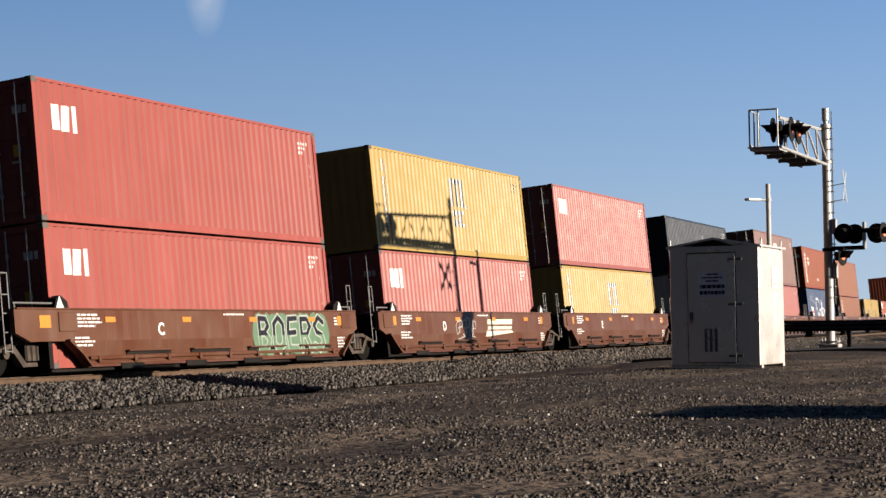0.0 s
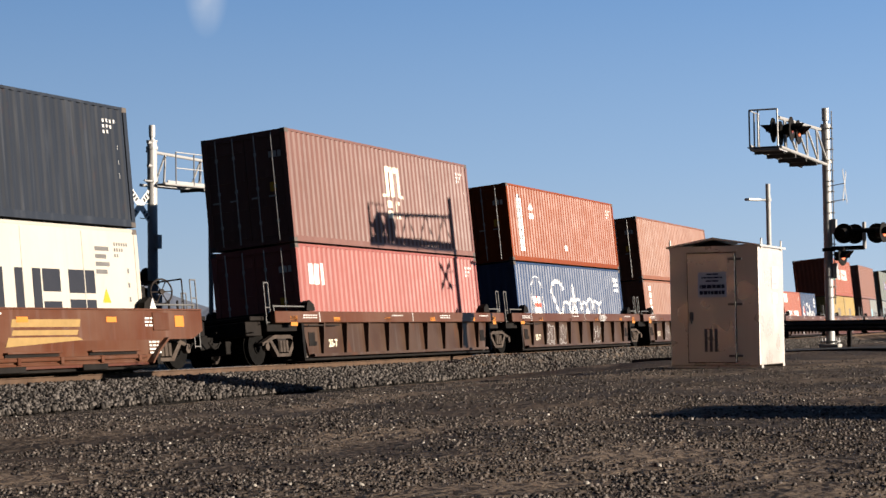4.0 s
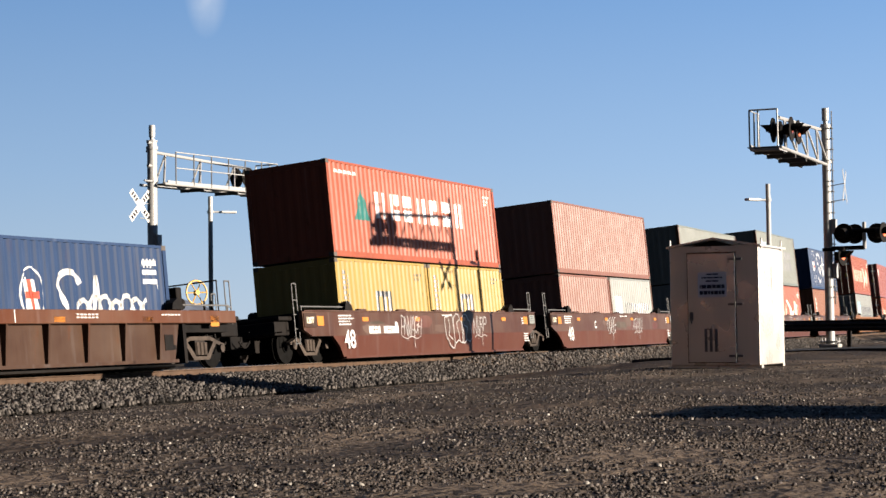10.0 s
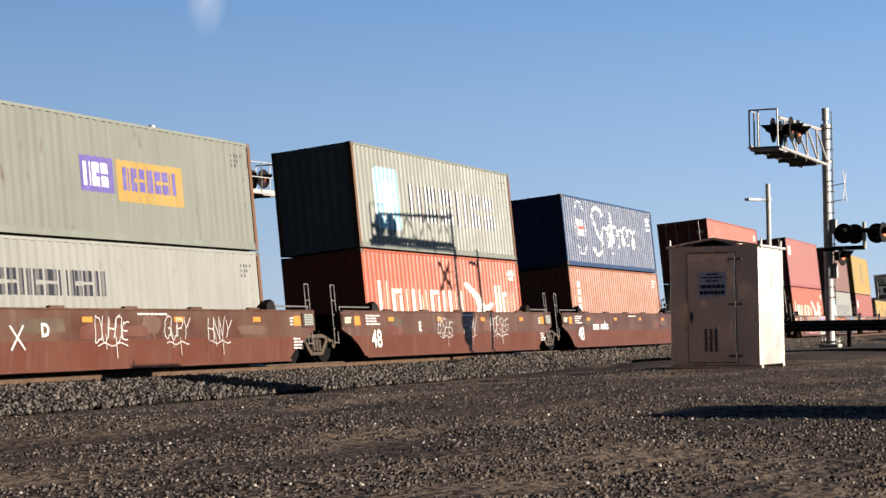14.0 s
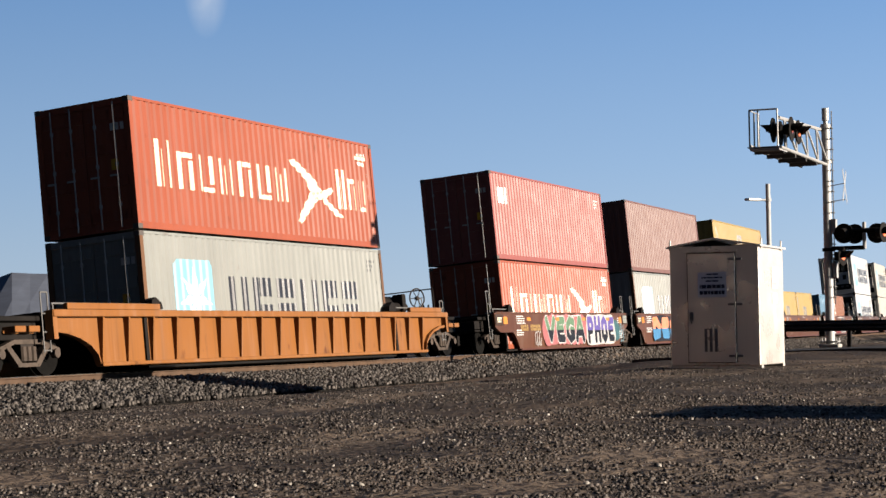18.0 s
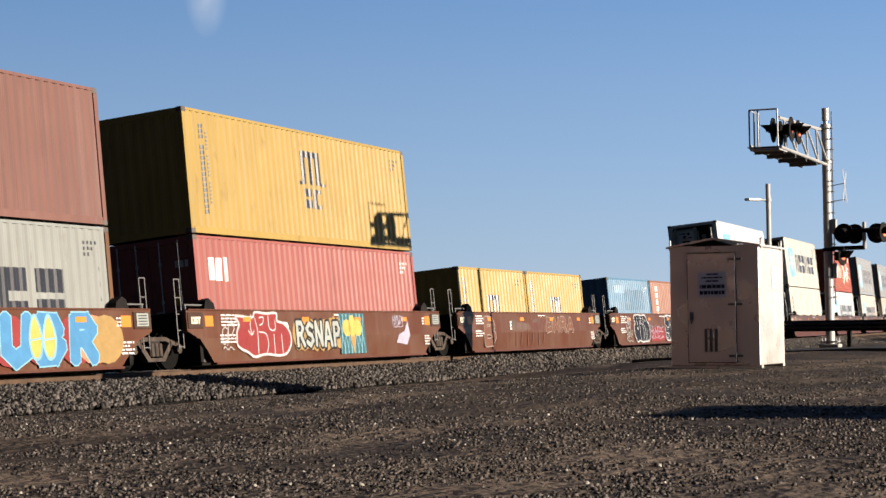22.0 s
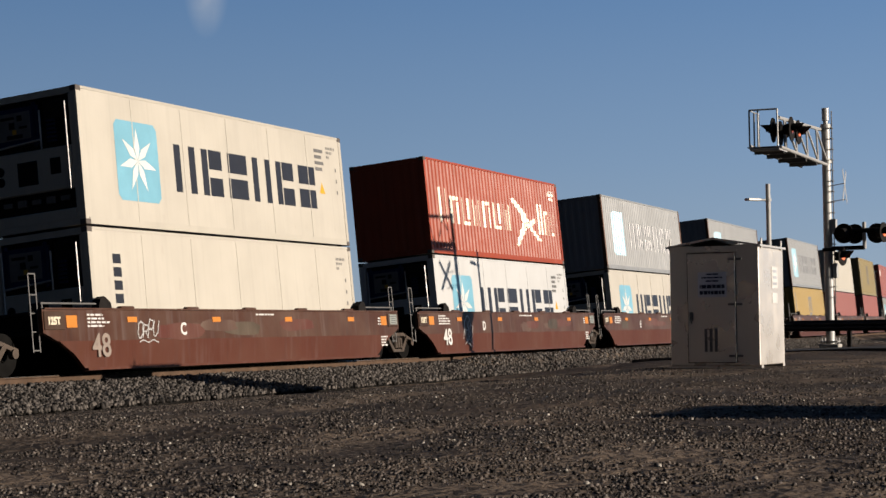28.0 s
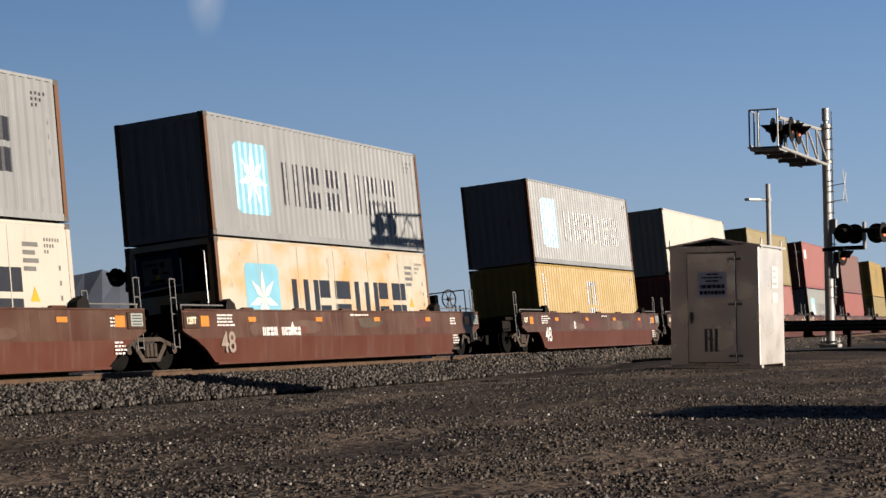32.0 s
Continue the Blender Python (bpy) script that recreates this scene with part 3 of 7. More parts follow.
def container(label, color, length, height, kind="plain", front="end", marks_kind="plain", group="shipping containers", bright=True):
    """One box: sheets, rails, posts, castings and doors, standing on its base centre."""
    wavy = kind != "reefer"
    box = thing("shipping_container", label, "container", group)
    mat = PAINT[color]
    L2 = length / 2
    side = wall_sheet(length, height, wavy)
    put("side_wall", side, mat, box)
    put("side_wall", side, mat, box, pose(0, 0, 0, 0, 0, 180))

    def slab(bm):
        for i in range(12):
            bx(bm, (-L2 + (i + 0.5) * length / 12, 0, height - 0.025), (length / 12 - 0.06, 2.3, 0.03))
        bx(bm, (0, 0, height - 0.04), (length - 0.1, 2.36, 0.02))
    put("roof", shared(("roof", length, height), slab), mat, box)
    put("floor", shared(("floor", length), lambda bm: bx(bm, (0, 0, 0.08), (length - 0.1, 2.3, 0.1))), BLACK, box)

    def rail_at(z, h, d):
        return shared(("rail", length, h, d), lambda bm: bx(bm, (0, 0, 0), (length - 0.3, d, h))), z
    for z, h, d, nm in ((height - 0.035, 0.06, 0.06, "top_rail"), (0.085, 0.15, 0.05, "bottom_rail")):
        me, z = rail_at(z, h, d)
        for s in (-1, 1):
            put(nm, me, mat, box, at(0, s * (HALF_W - d / 2 - 0.002), z))

    def post(bm):
        bx(bm, (0, 0, height / 2), (0.13, 0.13, height - 0.22))
    pm = shared(("corner_post", height), post)
    cm = shared("corner_casting", lambda bm: (bx(bm, (0, 0, 0), (0.178, 0.162, 0.118)), soften(bm, 0.012)))
    for sx in (-1, 1):
        for sy in (-1, 1):
            put("corner_post", pm, PAINT["rust_edge"] if color in ("pale_grey", "rust_white", "dark_grey", "grey") else mat, box, at(sx * (L2 - 0.068), sy * (HALF_W - 0.068), 0))
            for z in (0.059, height - 0.057):
                put("corner_casting", cm, CASTING, box, at(sx * (L2 - 0.086), sy * (HALF_W - 0.078), z))
    header = shared("end_rail", lambda bm: bx(bm, (0, 0, 0), (0.08, 2.2, 0.14)))
    for sx in (-1, 1):
        put("end_rail", header, mat, box, at(sx * (L2 - 0.045), 0, height - 0.08))
        put("end_rail", header, mat, box, at(sx * (L2 - 0.045), 0, 0.08))
    if front == "doors":
        def leaf(bm):
            bx(bm, (0.03, 0, height / 2), (0.05, 1.10, height - 0.30))
        dm = shared(("door", height), leaf)

        def lockbar(bm):
            rod(bm, (-0.035, 0, 0.08), (-0.035, 0, height - 0.08), 0.017, 8)
            bx(bm, (-0.04, 0.08, 0.42 * height), (0.02, 0.22, 0.04))
            for z in (0.2, 0.5, 0.8):
                bx(bm, (-0.03, 0, z * height), (0.03, 0.07, 0.08))
        lm = shared(("lock_bar", height), lockbar)
        for sy in (-1, 1):
            d = put("door", dm, mat, box, at(-L2 + 0.04, sy * 0.56, 0))
            for i in range(4):
                put("pressed_rib", shared("pressed_rib", lambda bm: bx(bm, (0, 0, 0), (0.03, 0.98, 0.22))), mat, d, at(0.0, 0, 0.35 + i * (height - 0.7) / 3))
            for q in (-0.25, 0.25):
                put("lock_bar", lm, GALV, d, at(-0.01, q, 0))
        bm = bmesh.new()
        for k in range(3):
            bx(bm, (-0.012, -0.98 + 0.13 * k, height - 0.62), (0.004, 0.09, 0.16))
        part("door_stencil", bm, WHITE, box, m=at(-L2 + 0.05, 0, 0))["kind"] = "stuff"
        put("placard", shared("placard", lambda bm: bx(bm, (0, 0, 0), (0.004, 0.18, 0.24))), GOLD, box, at(-L2 + 0.008, -0.75, height * 0.5))
    elif front == "reefer":
        # machinery in a recess at the top, a panel with two openings below it, and a slot
        at_front = at(-L2, 0, 0)
        metal = SPRAY["grey"] if bright else PAINT["navy"]
        split_z, slot_z = 0.58 * height, 0.27 * height

        def plate(name, y, z, w_, h_, material, x=0.0, d=0.04, parent=None, label=""):
            bm = bmesh.new()
            bx(bm, (x + d / 2, y, z), (d, w_, h_))
            soften(bm, min(0.02, d * 0.3))
            return part(name, bm, material, parent or box, label, None if parent else at_front)
        plate("machine_back", 0, height / 2, 2.14, height - 0.3, BLACK, 0.12, 0.05)
        for sy in (-1, 1):
            plate("side_frame", sy * 1.06, height / 2, 0.12, height - 0.3, mat, 0.0, 0.14)
        panel = plate("evaporator_panel", 0, (split_z + slot_z) / 2, 2.0, split_z - slot_z, mat, 0.0, 0.1)
        plate("fan_opening", 0.12, (split_z + slot_z) / 2 - 0.02, 0.50, 0.50, BLACK, -0.006, 0.02, panel)
        plate("fan_opening", -0.58, (split_z + slot_z) / 2 + 0.06, 0.26, 0.34, BLACK, -0.006, 0.02, panel)
        for z in (-0.12, 0.1):
            bm = bmesh.new()
            rod(bm, (-0.008, 0.80, (split_z + slot_z) / 2 + z), (0.0, 0.80, (split_z + slot_z) / 2 + z), 0.10, 16)
            part("drain_port", bm, BLACK, panel)
        plate("base_panel", 0, 0.25, 2.0, 0.24, mat, 0.0, 0.08)
        frame_ = plate("control_box", 0.36, split_z + 0.55, 1.15, 0.80, metal, 0.0, 0.10, None, "pale framed control box")
        plate("control_face", 0.36, split_z + 0.56, 0.80, 0.58, mat if bright else IRONBAR, -0.012, 0.02, frame_)
        for y, z, w_, h_ in ((0.52, 0.74, 0.34, 0.06), (0.22, 0.72, 0.12, 0.12), (0.42, 0.58, 0.14, 0.14), (0.14, 0.52, 0.2, 0.05), (0.36, 0.34, 0.4, 0.08)):
            plate("control_slot", y, split_z + z, w_, h_, BLACK, -0.022, 0.014, frame_)
        plate("warning_label", 0.36, split_z + 0.44, 0.10, 0.10, GOLD, -0.024, 0.012, frame_)
        for sy in (-0.13, 0.86):
            plate("box_strut", sy, split_z + 0.55, 0.09, 0.95, metal, 0.0, 0.07)
        plate("compressor_cover", -0.62, split_z + 0.78, 0.48, 0.42, BLACK, -0.02, 0.14)
        bm = bmesh.new()
        for k in range(6):
            bx(bm, (0.0, -0.55, split_z + 0.14 + 0.085 * k), (0.05, 0.22, 0.045))
        part("condenser_fins", bm, metal, box, m=at_front)["kind"] = "stuff"
        bm = bmesh.new()
        for y, z0, z1 in ((-0.92, slot_z, height - 0.3), (-0.28, split_z, height - 0.4), (0.95, 0.3, height - 0.3)):
            rod(bm, (-0.01, y, z0), (-0.01, y, z1), 0.022, 6)
        rod(bm, (-0.01, -0.28, split_z + 0.2), (-0.01, 0.95, split_z + 0.12), 0.022, 6)
        part("refrigerant_pipe", bm, GALV, box, m=at_front)
        bm = bmesh.new()
        for k in range(5):
            bx(bm, (0.09, -0.7 + 0.36 * k, slot_z - 0.17), (0.05, 0.22, 0.10 + 0.05 * (k % 2)))
        soften(bm, 0.01)
        part("slot_gear", bm, IRONBAR, box, m=at_front)["kind"] = "stuff"
    else:
        put("end_wall", end_sheet(height), mat, box, at(-L2, 0, 0))
    put("end_wall", end_sheet(height), mat, box, at(L2, 0, 0) @ pose(0, 0, 0, 0, 0, 180))
    if not wavy:
        for i in range(1, 6):
            put("seam_strip", shared(("seam_strip", height), lambda bm: bx(bm, (0, 0, 0), (0.03, 0.008, height - 0.22))), mat, box, at(-L2 + i * length / 6, -HALF_W + 0.010, height / 2))
    if marks_kind != "plain":
        livery(marks_kind, box, length, height, wavy)
    return box


# ---- well cars ----
FADED = [paint("dull_brown_touch_up", (0.20, 0.115, 0.085), dust=0.4), paint("dull_red_touch_up", (0.21, 0.075, 0.055), dust=0.3),
         paint("dull_green_touch_up", (0.125, 0.095, 0.065), dust=0.4)]
SIDE_Y = -1.45


def side_marks(name, polys, material, parent, label="", lift=0.004, flat=SIDE_Y):
    bm = bmesh.new()
    marks(bm, polys, False, flat, lift)
    ob = part(name, bm, material, parent, label)
    if name == "stencil":
        ob["kind"] = "stuff"
    return ob


def text_mesh(body, size, key):
    def make():
        cu = bpy.data.curves.new("stencil", "FONT")
        cu.body, cu.size, cu.offset = body, size, 0.012
        tmp = bpy.data.objects.new("stencil", cu)
        scene.collection.objects.link(tmp)
        me = bpy.data.meshes.new_from_object(tmp.evaluated_get(bpy.context.evaluated_depsgraph_get()))
        bpy.data.objects.remove(tmp)
        bpy.data.curves.remove(cu)
        me.materials.clear()
        return me
    if key not in SHARED:
        SHARED[key] = make()
    return SHARED[key]


def lettered(body, size, x, z, material, parent, flat=SIDE_Y):
    return put("stencil", text_mesh(body, size, ("text", body, size)), material, parent, pose(x, flat - 0.005, z, 90, 0, 0), "white stencilled characters")


def truck(parent, x, dark=False):
    """A four-wheeled truck with its cast side frames."""
    def bolster(bm):
        bx(bm, (0, 0, 0.52), (0.42, 2.1, 0.30))
        for s in (-1, 1):
            rod(bm, (s * 0.88, -0.86, 0.42), (s * 0.88, 0.86, 0.42), 0.085, 10)
    tr = put("truck", shared("truck", bolster), IRON, parent, at(x, 0, 0))

    def frame_side(bm):
        prism(bm, [(-1.04, 0.52), (-1.04, 0.44), (-0.85, 0.48), (-0.42, 0.61), (0.42, 0.61), (0.85, 0.48), (1.04, 0.44), (1.04, 0.52), (0.85, 0.57), (0.42, 0.70), (-0.42, 0.70), (-0.85, 0.57)], -0.07, 0.07)
        prism(bm, [(-0.34, 0.17), (0.34, 0.17), (0.34, 0.25), (-0.34, 0.25)], -0.07, 0.07)
        for s in (-1, 1):
            prism(bm, [(s * 0.72, 0.58), (s * 0.60, 0.62), (s * 0.22, 0.24), (s * 0.34, 0.18)], -0.075, 0.075)
            rod(bm, (s * 0.88, -0.12, 0.42), (s * 0.88, 0.0, 0.42), 0.095, 12)
        for q in (-0.16, 0.0, 0.16):
            rod(bm, (q, -0.06, 0.28), (q, -0.06, 0.56), 0.065, 8)
    fm = shared("side_frame", frame_side)
    # near frame takes the lighter casting colour, far frame the darker one
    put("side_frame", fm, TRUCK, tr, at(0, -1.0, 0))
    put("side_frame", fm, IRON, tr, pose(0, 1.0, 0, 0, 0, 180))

    def wheel(bm):
        rod(bm, (0, -0.07, 0), (0, 0.06, 0), 0.42, 28)
        rod(bm, (0, 0.05, 0), (0, 0.08, 0), 0.445, 28)
        rod(bm, (0, -0.10, 0), (0, -0.06, 0), 0.15, 16)
    wm = shared("wheel", wheel)
    for s in (-1, 1):
        put("wheel", wm, WHEEL, tr, at(s * 0.88, -0.75, 0.425))
        put("wheel", wm, WHEEL, tr, pose(s * 0.88, 0.75, 0.425, 0, 0, 180))
    return tr


def grab_iron(parent, x, y, z0, z1, w, material=IRONBAR):
    def build(bm):
        rod(bm, (-w / 2, 0, 0), (-w / 2, 0, z1 - z0), 0.017, 6)
        rod(bm, (w / 2, 0, 0), (w / 2, 0, z1 - z0), 0.017, 6)
        rod(bm, (-w / 2, 0, z1 - z0), (w / 2, 0, z1 - z0), 0.017, 6)
        for k in range(int((z1 - z0) / 0.38)):
            rod(bm, (-w / 2, 0, 0.04 + 0.36 * k), (w / 2, 0, 0.04 + 0.36 * k), 0.014, 6)
    return put("grab_iron", shared(("grab_iron", round(z1 - z0, 2), w), build), material, parent, at(x, y, z0))


def brake_stand(parent, x, facing, gold=False):
    """Hand brake wheel, its housing and the end rail."""
    bm = bmesh.new()
    bx(bm, (0, -0.3, 0.42), (0.22, 0.34, 0.5))
    rod(bm, (-0.5, -0.25, 0.3), (0.4, -0.25, 0.3), 0.14, 12)
    bx(bm, (0, 0, 0.04), (1.3, 2.3, 0.06))
    soften(bm, 0.02)
    st = part("brake_stand", bm, BLACK, parent, m=at(x, 0, 1.22))
    bm = bmesh.new()
    rod(bm, (-0.95, 0.1, 0.42), (0.15, 0.1, 0.42), 0.24, 16)
    bx(bm, (-0.4, 0.1, 0.14), (0.9, 0.3, 0.2))
    soften(bm, 0.02)
    part("air_tank", bm, BLACK, st)
    bm = bmesh.new()
    for q in (0.25, 0.6):
        rod(bm, (q * facing, -0.95, -0.55), (q * facing, -0.95, 0.3), 0.03, 6)
    bx(bm, (0.42 * facing, -0.6, -0.2), (0.5, 1.0, 0.3))
    bx(bm, (0.42 * facing, 0.5, -0.2), (0.5, 1.0, 0.3))
    part("end_sill", bm, BLACK, st)
    bm = bmesh.new()
    for i in range(24):
        a, b = 2 * math.pi * i / 24, 2 * math.pi * (i + 1) / 24
        rod(bm, (0, 0.28 * math.cos(a), 0.28 * math.sin(a)), (0, 0.28 * math.cos(b), 0.28 * math.sin(b)), 0.022, 6)
    for i in range(6):
        a = 2 * math.pi * i / 6
        rod(bm, (0, 0, 0), (0, 0.28 * math.cos(a), 0.28 * math.sin(a)), 0.013, 5)
    rod(bm, (-0.05, 0, 0), (0.05, 0, 0), 0.06, 10)
    part("brake_wheel", bm, GOLD if gold else IRON, st, "spoked hand brake wheel", pose(0.35 * facing, -0.72, 0.52, 0, 0, 65))
    bm = bmesh.new()
    rod(bm, (0.45 * facing, -1.2, 0), (0.45 * facing, -1.2, 0.75), 0.018, 6)
    rod(bm, (0.45 * facing, -1.2, 0.75), (0.45 * facing, 1.2, 0.75), 0.018, 6)
    rod(bm, (0.45 * facing, 1.2, 0), (0.45 * facing, 1.2, 0.75), 0.018, 6)
    part("end_railing", bm, IRON, st)
    return st


def coupler(parent, x, facing):
    bm = bmesh.new()
    bx(bm, (0, 0, 0.62), (1.5, 0.30, 0.26))
    bx(bm, (0.72 * facing, 0.02, 0.62), (0.34, 0.36, 0.34))
    rod(bm, (0.35 * facing, -0.25, 0.75), (0.35 * facing, -1.3, 0.75), 0.02, 6)
    for i in range(6):
        rod(bm, (0.3 * facing + 0.09 * i * facing, -0.35, 0.62 - 0.16 * math.sin(i / 6 * 3.1)), (0.3 * facing + 0.09 * (i + 1) * facing, -0.35, 0.62 - 0.16 * math.sin((i + 1) / 6 * 3.1)), 0.028, 6)
    soften(bm, 0.015)
    part("coupler", bm, BLACK, parent, m=at(x, 0, 0))


def tag(parent, x0, z0, w, h, fill, edge, seed, letters=4, drips=False):
    """A sprayed tag: bubble forms with an outline and inner strokes, meaning nothing."""
    rnd = random.Random(seed)
    cell = w / letters
    fills, edges, inner = [], [], []
    for i in range(letters):
        cx, cz = x0 + (i + 0.5) * cell, z0 + h / 2 + rnd.uniform(-0.05, 0.05) * h
        ph = [rnd.uniform(0, 6.28) for _ in range(3)]
        ring = []
        for k in range(22):
            a = 2 * math.pi * k / 22
            r = 1 + 0.12 * math.sin(2 * a + ph[0]) + 0.14 * math.sin(3 * a + ph[1]) + 0.06 * math.sin(5 * a + ph[2])
            ca, sa = math.cos(a), math.sin(a)
            ring.append((cx + cell * 0.52 * r * math.copysign(abs(ca) ** 0.7, ca), cz + h * 0.46 * r * math.copysign(abs(sa) ** 0.6, sa)))
        if fill:
            fills.append(ring)
        edges += ribbon(ring + ring[:1], 0.05 if fill else 0.035)
        pts = [(cx + rnd.uniform(-0.3, 0.3) * cell, cz + h * (0.32 - 0.16 * k) + rnd.uniform(-0.05, 0.05)) for k in range(5)]
        inner += ribbon(pts, 0.035)
        if drips:
            inner.append(rect(cx, z0 - 0.16, cx + 0.03, z0 + 0.1))
    if fill:
        side_marks("graffiti", fills, SPRAY[fill], parent, "sprayed %s shapes" % fill, 0.005)
    outline = side_marks("graffiti", edges, SPRAY[edge], parent, "sprayed %s outline" % edge, 0.009)
    outline["kind"] = "stuff"
    side_marks("graffiti", inner, SPRAY[edge], parent, "", 0.009)["kind"] = "stuff"


STROKES = {
    "V": "0,1 .48,.04|.48,.04 .95,1", "E": ".9,.97 .2,.95 .1,.55 .2,.06 .9,.05|.15,.52 .75,.54", "G": ".9,.9 .45,1 .1,.7 .1,.25 .45,0 .9,.15 .9,.45 .6,.47",
    "A": ".02,0 .42,1 .6,1 .98,0|.25,.34 .8,.34", "P": ".12,0 .12,1 .7,1 .9,.75 .7,.48 .2,.46", "H": ".1,0 .1,1|.9,0 .9,1|.1,.5 .9,.54", "O": ".5,1 .12,.8 .1,.2 .5,0 .9,.2 .88,.8 .5,1",
    "D": ".1,0 .1,1 .6,.98 .95,.6 .85,.15 .1,0", "S": ".92,.85 .5,1 .1,.76 .3,.55 .75,.45 .9,.22 .5,0 .08,.14", "U": ".08,1 .1,.25 .45,0 .85,.2 .9,1", "R": ".1,0 .1,1 .65,1 .9,.76 .6,.5 .2,.48|.5,.48 .95,0",
    "T": ".5,0 .5,1|.0,.96 1,.98", "Y": ".05,1 .5,.5 .95,1|.5,.5 .48,0", "N": ".08,0 .1,1 .88,0 .9,1", "L": ".1,1 .12,.06 .9,.04", "B": ".1,0 .1,1 .65,.98 .8,.76 .5,.54 .9,.3 .65,.02 .1,0|.1,.53 .5,.54"}


def clip_low(poly, z):
    return [(b, a) for a, b in clip([(b, a) for a, b in poly], -9.0, z)]


def throw_up(parent, x0, z0, w, h, shapes, fill, edge, lower=None, back=None, thick=0.26, lean=0.0, rim=0.045):
    """Sprayed block shapes: a cloud behind, a thick outline and a filling in one or two colours."""
    rnd = random.Random(int(x0 * 100) + len(shapes))
    cell = w / len(shapes)
    if back:
        for i in range(2 * len(shapes)):
            cx = x0 + w * (i + 0.5) / (2 * len(shapes)) + rnd.uniform(-0.1, 0.1)
            blob = [(cx + cell * rnd.uniform(0.5, 0.62) * math.cos(a), z0 + h * (0.5 + rnd.uniform(-0.04, 0.04)) + h * rnd.uniform(0.46, 0.58) * math.sin(a)) for a in [0.5236 * k for k in range(12)]]
            side_marks("graffiti", [blob], SPRAY[back], parent, "sprayed %s cloud" % back, 0.0030 + 0.0002 * i)
    t = thick * cell

    def fat(line, width):
        return ribbon(line, width) + [disc(u, v, width * 0.52, width * 0.52, 10) for u, v in line]
    for i, ch in enumerate(shapes):
        a0 = x0 + (i + 0.5) * cell
        wide, tall, drop = cell - t * rnd.uniform(0.85, 1.1), (h - t - 2 * rim) * rnd.uniform(0.92, 1.0), rnd.uniform(-0.02, 0.02) * h
        lines = []
        for line in STROKES[ch].split("|"):
            pts = [tuple(float(v) for v in q.split(",")) for q in line.split()]
            lines.append([(a0 + (u - 0.5) * wide + lean * (v - 0.5) * h, z0 + h / 2 + drop + (v - 0.5) * tall) for u, v in pts])
        outer = [q for ln in lines for q in fat(ln, t + 2 * rim)]
        side_marks("graffiti", outer, SPRAY[edge], parent, "sprayed %s outline" % edge, 0.0065 + 0.0003 * (i % 2))["kind"] = "stuff"
        inner = [q for ln in lines for q in fat(ln, t)]
        side_marks("graffiti", inner, SPRAY[fill], parent, "sprayed %s filling" % fill, 0.0080)["kind"] = "stuff"
        if lower:
            half = [c for c in (clip_low(q, z0 + h * 0.48) for q in inner) if len(c) > 2]
            if half:
                side_marks("graffiti", half, SPRAY[lower], parent, "sprayed %s lower filling" % lower, 0.0092)["kind"] = "stuff"


def bubble_piece(parent, x0, z0, w, h, outline, lines, fill, edge, lift=0.0065):
    """One sprayed swollen shape with a thick rounded outline and loose lines inside it."""
    def spread_out(text):
        return [(x0 + float(q.split(",")[0]) * w, z0 + float(q.split(",")[1]) * h) for q in text.split()]

    def rounded(pts, closed):
        for _ in range(3):
            pairs = list(zip(pts, pts[1:] + pts[:1])) if closed else list(zip(pts, pts[1:]))
            cut = [(a[0] + f * (b[0] - a[0]), a[1] + f * (b[1] - a[1])) for a, b in pairs for f in (0.22, 0.78)]
            pts = cut if closed else [pts[0]] + cut + [pts[-1]]
        return pts
    ring = rounded(spread_out(outline), True)
    side_marks("graffiti", [ring], SPRAY[fill], parent, "sprayed %s swollen shape" % fill, lift)
    side_marks("graffiti", ribbon(ring + ring[:1], 0.062), SPRAY[edge], parent, "sprayed %s outline" % edge, lift + 0.001)["kind"] = "stuff"
    if not lines:
        return
    fine = [q for line in lines.split("|") for q in ribbon(rounded(spread_out(line), False), 0.036)]
    side_marks("graffiti", fine, SPRAY[edge], parent, "sprayed %s inner lines" % edge, lift + 0.002)["kind"] = "stuff"


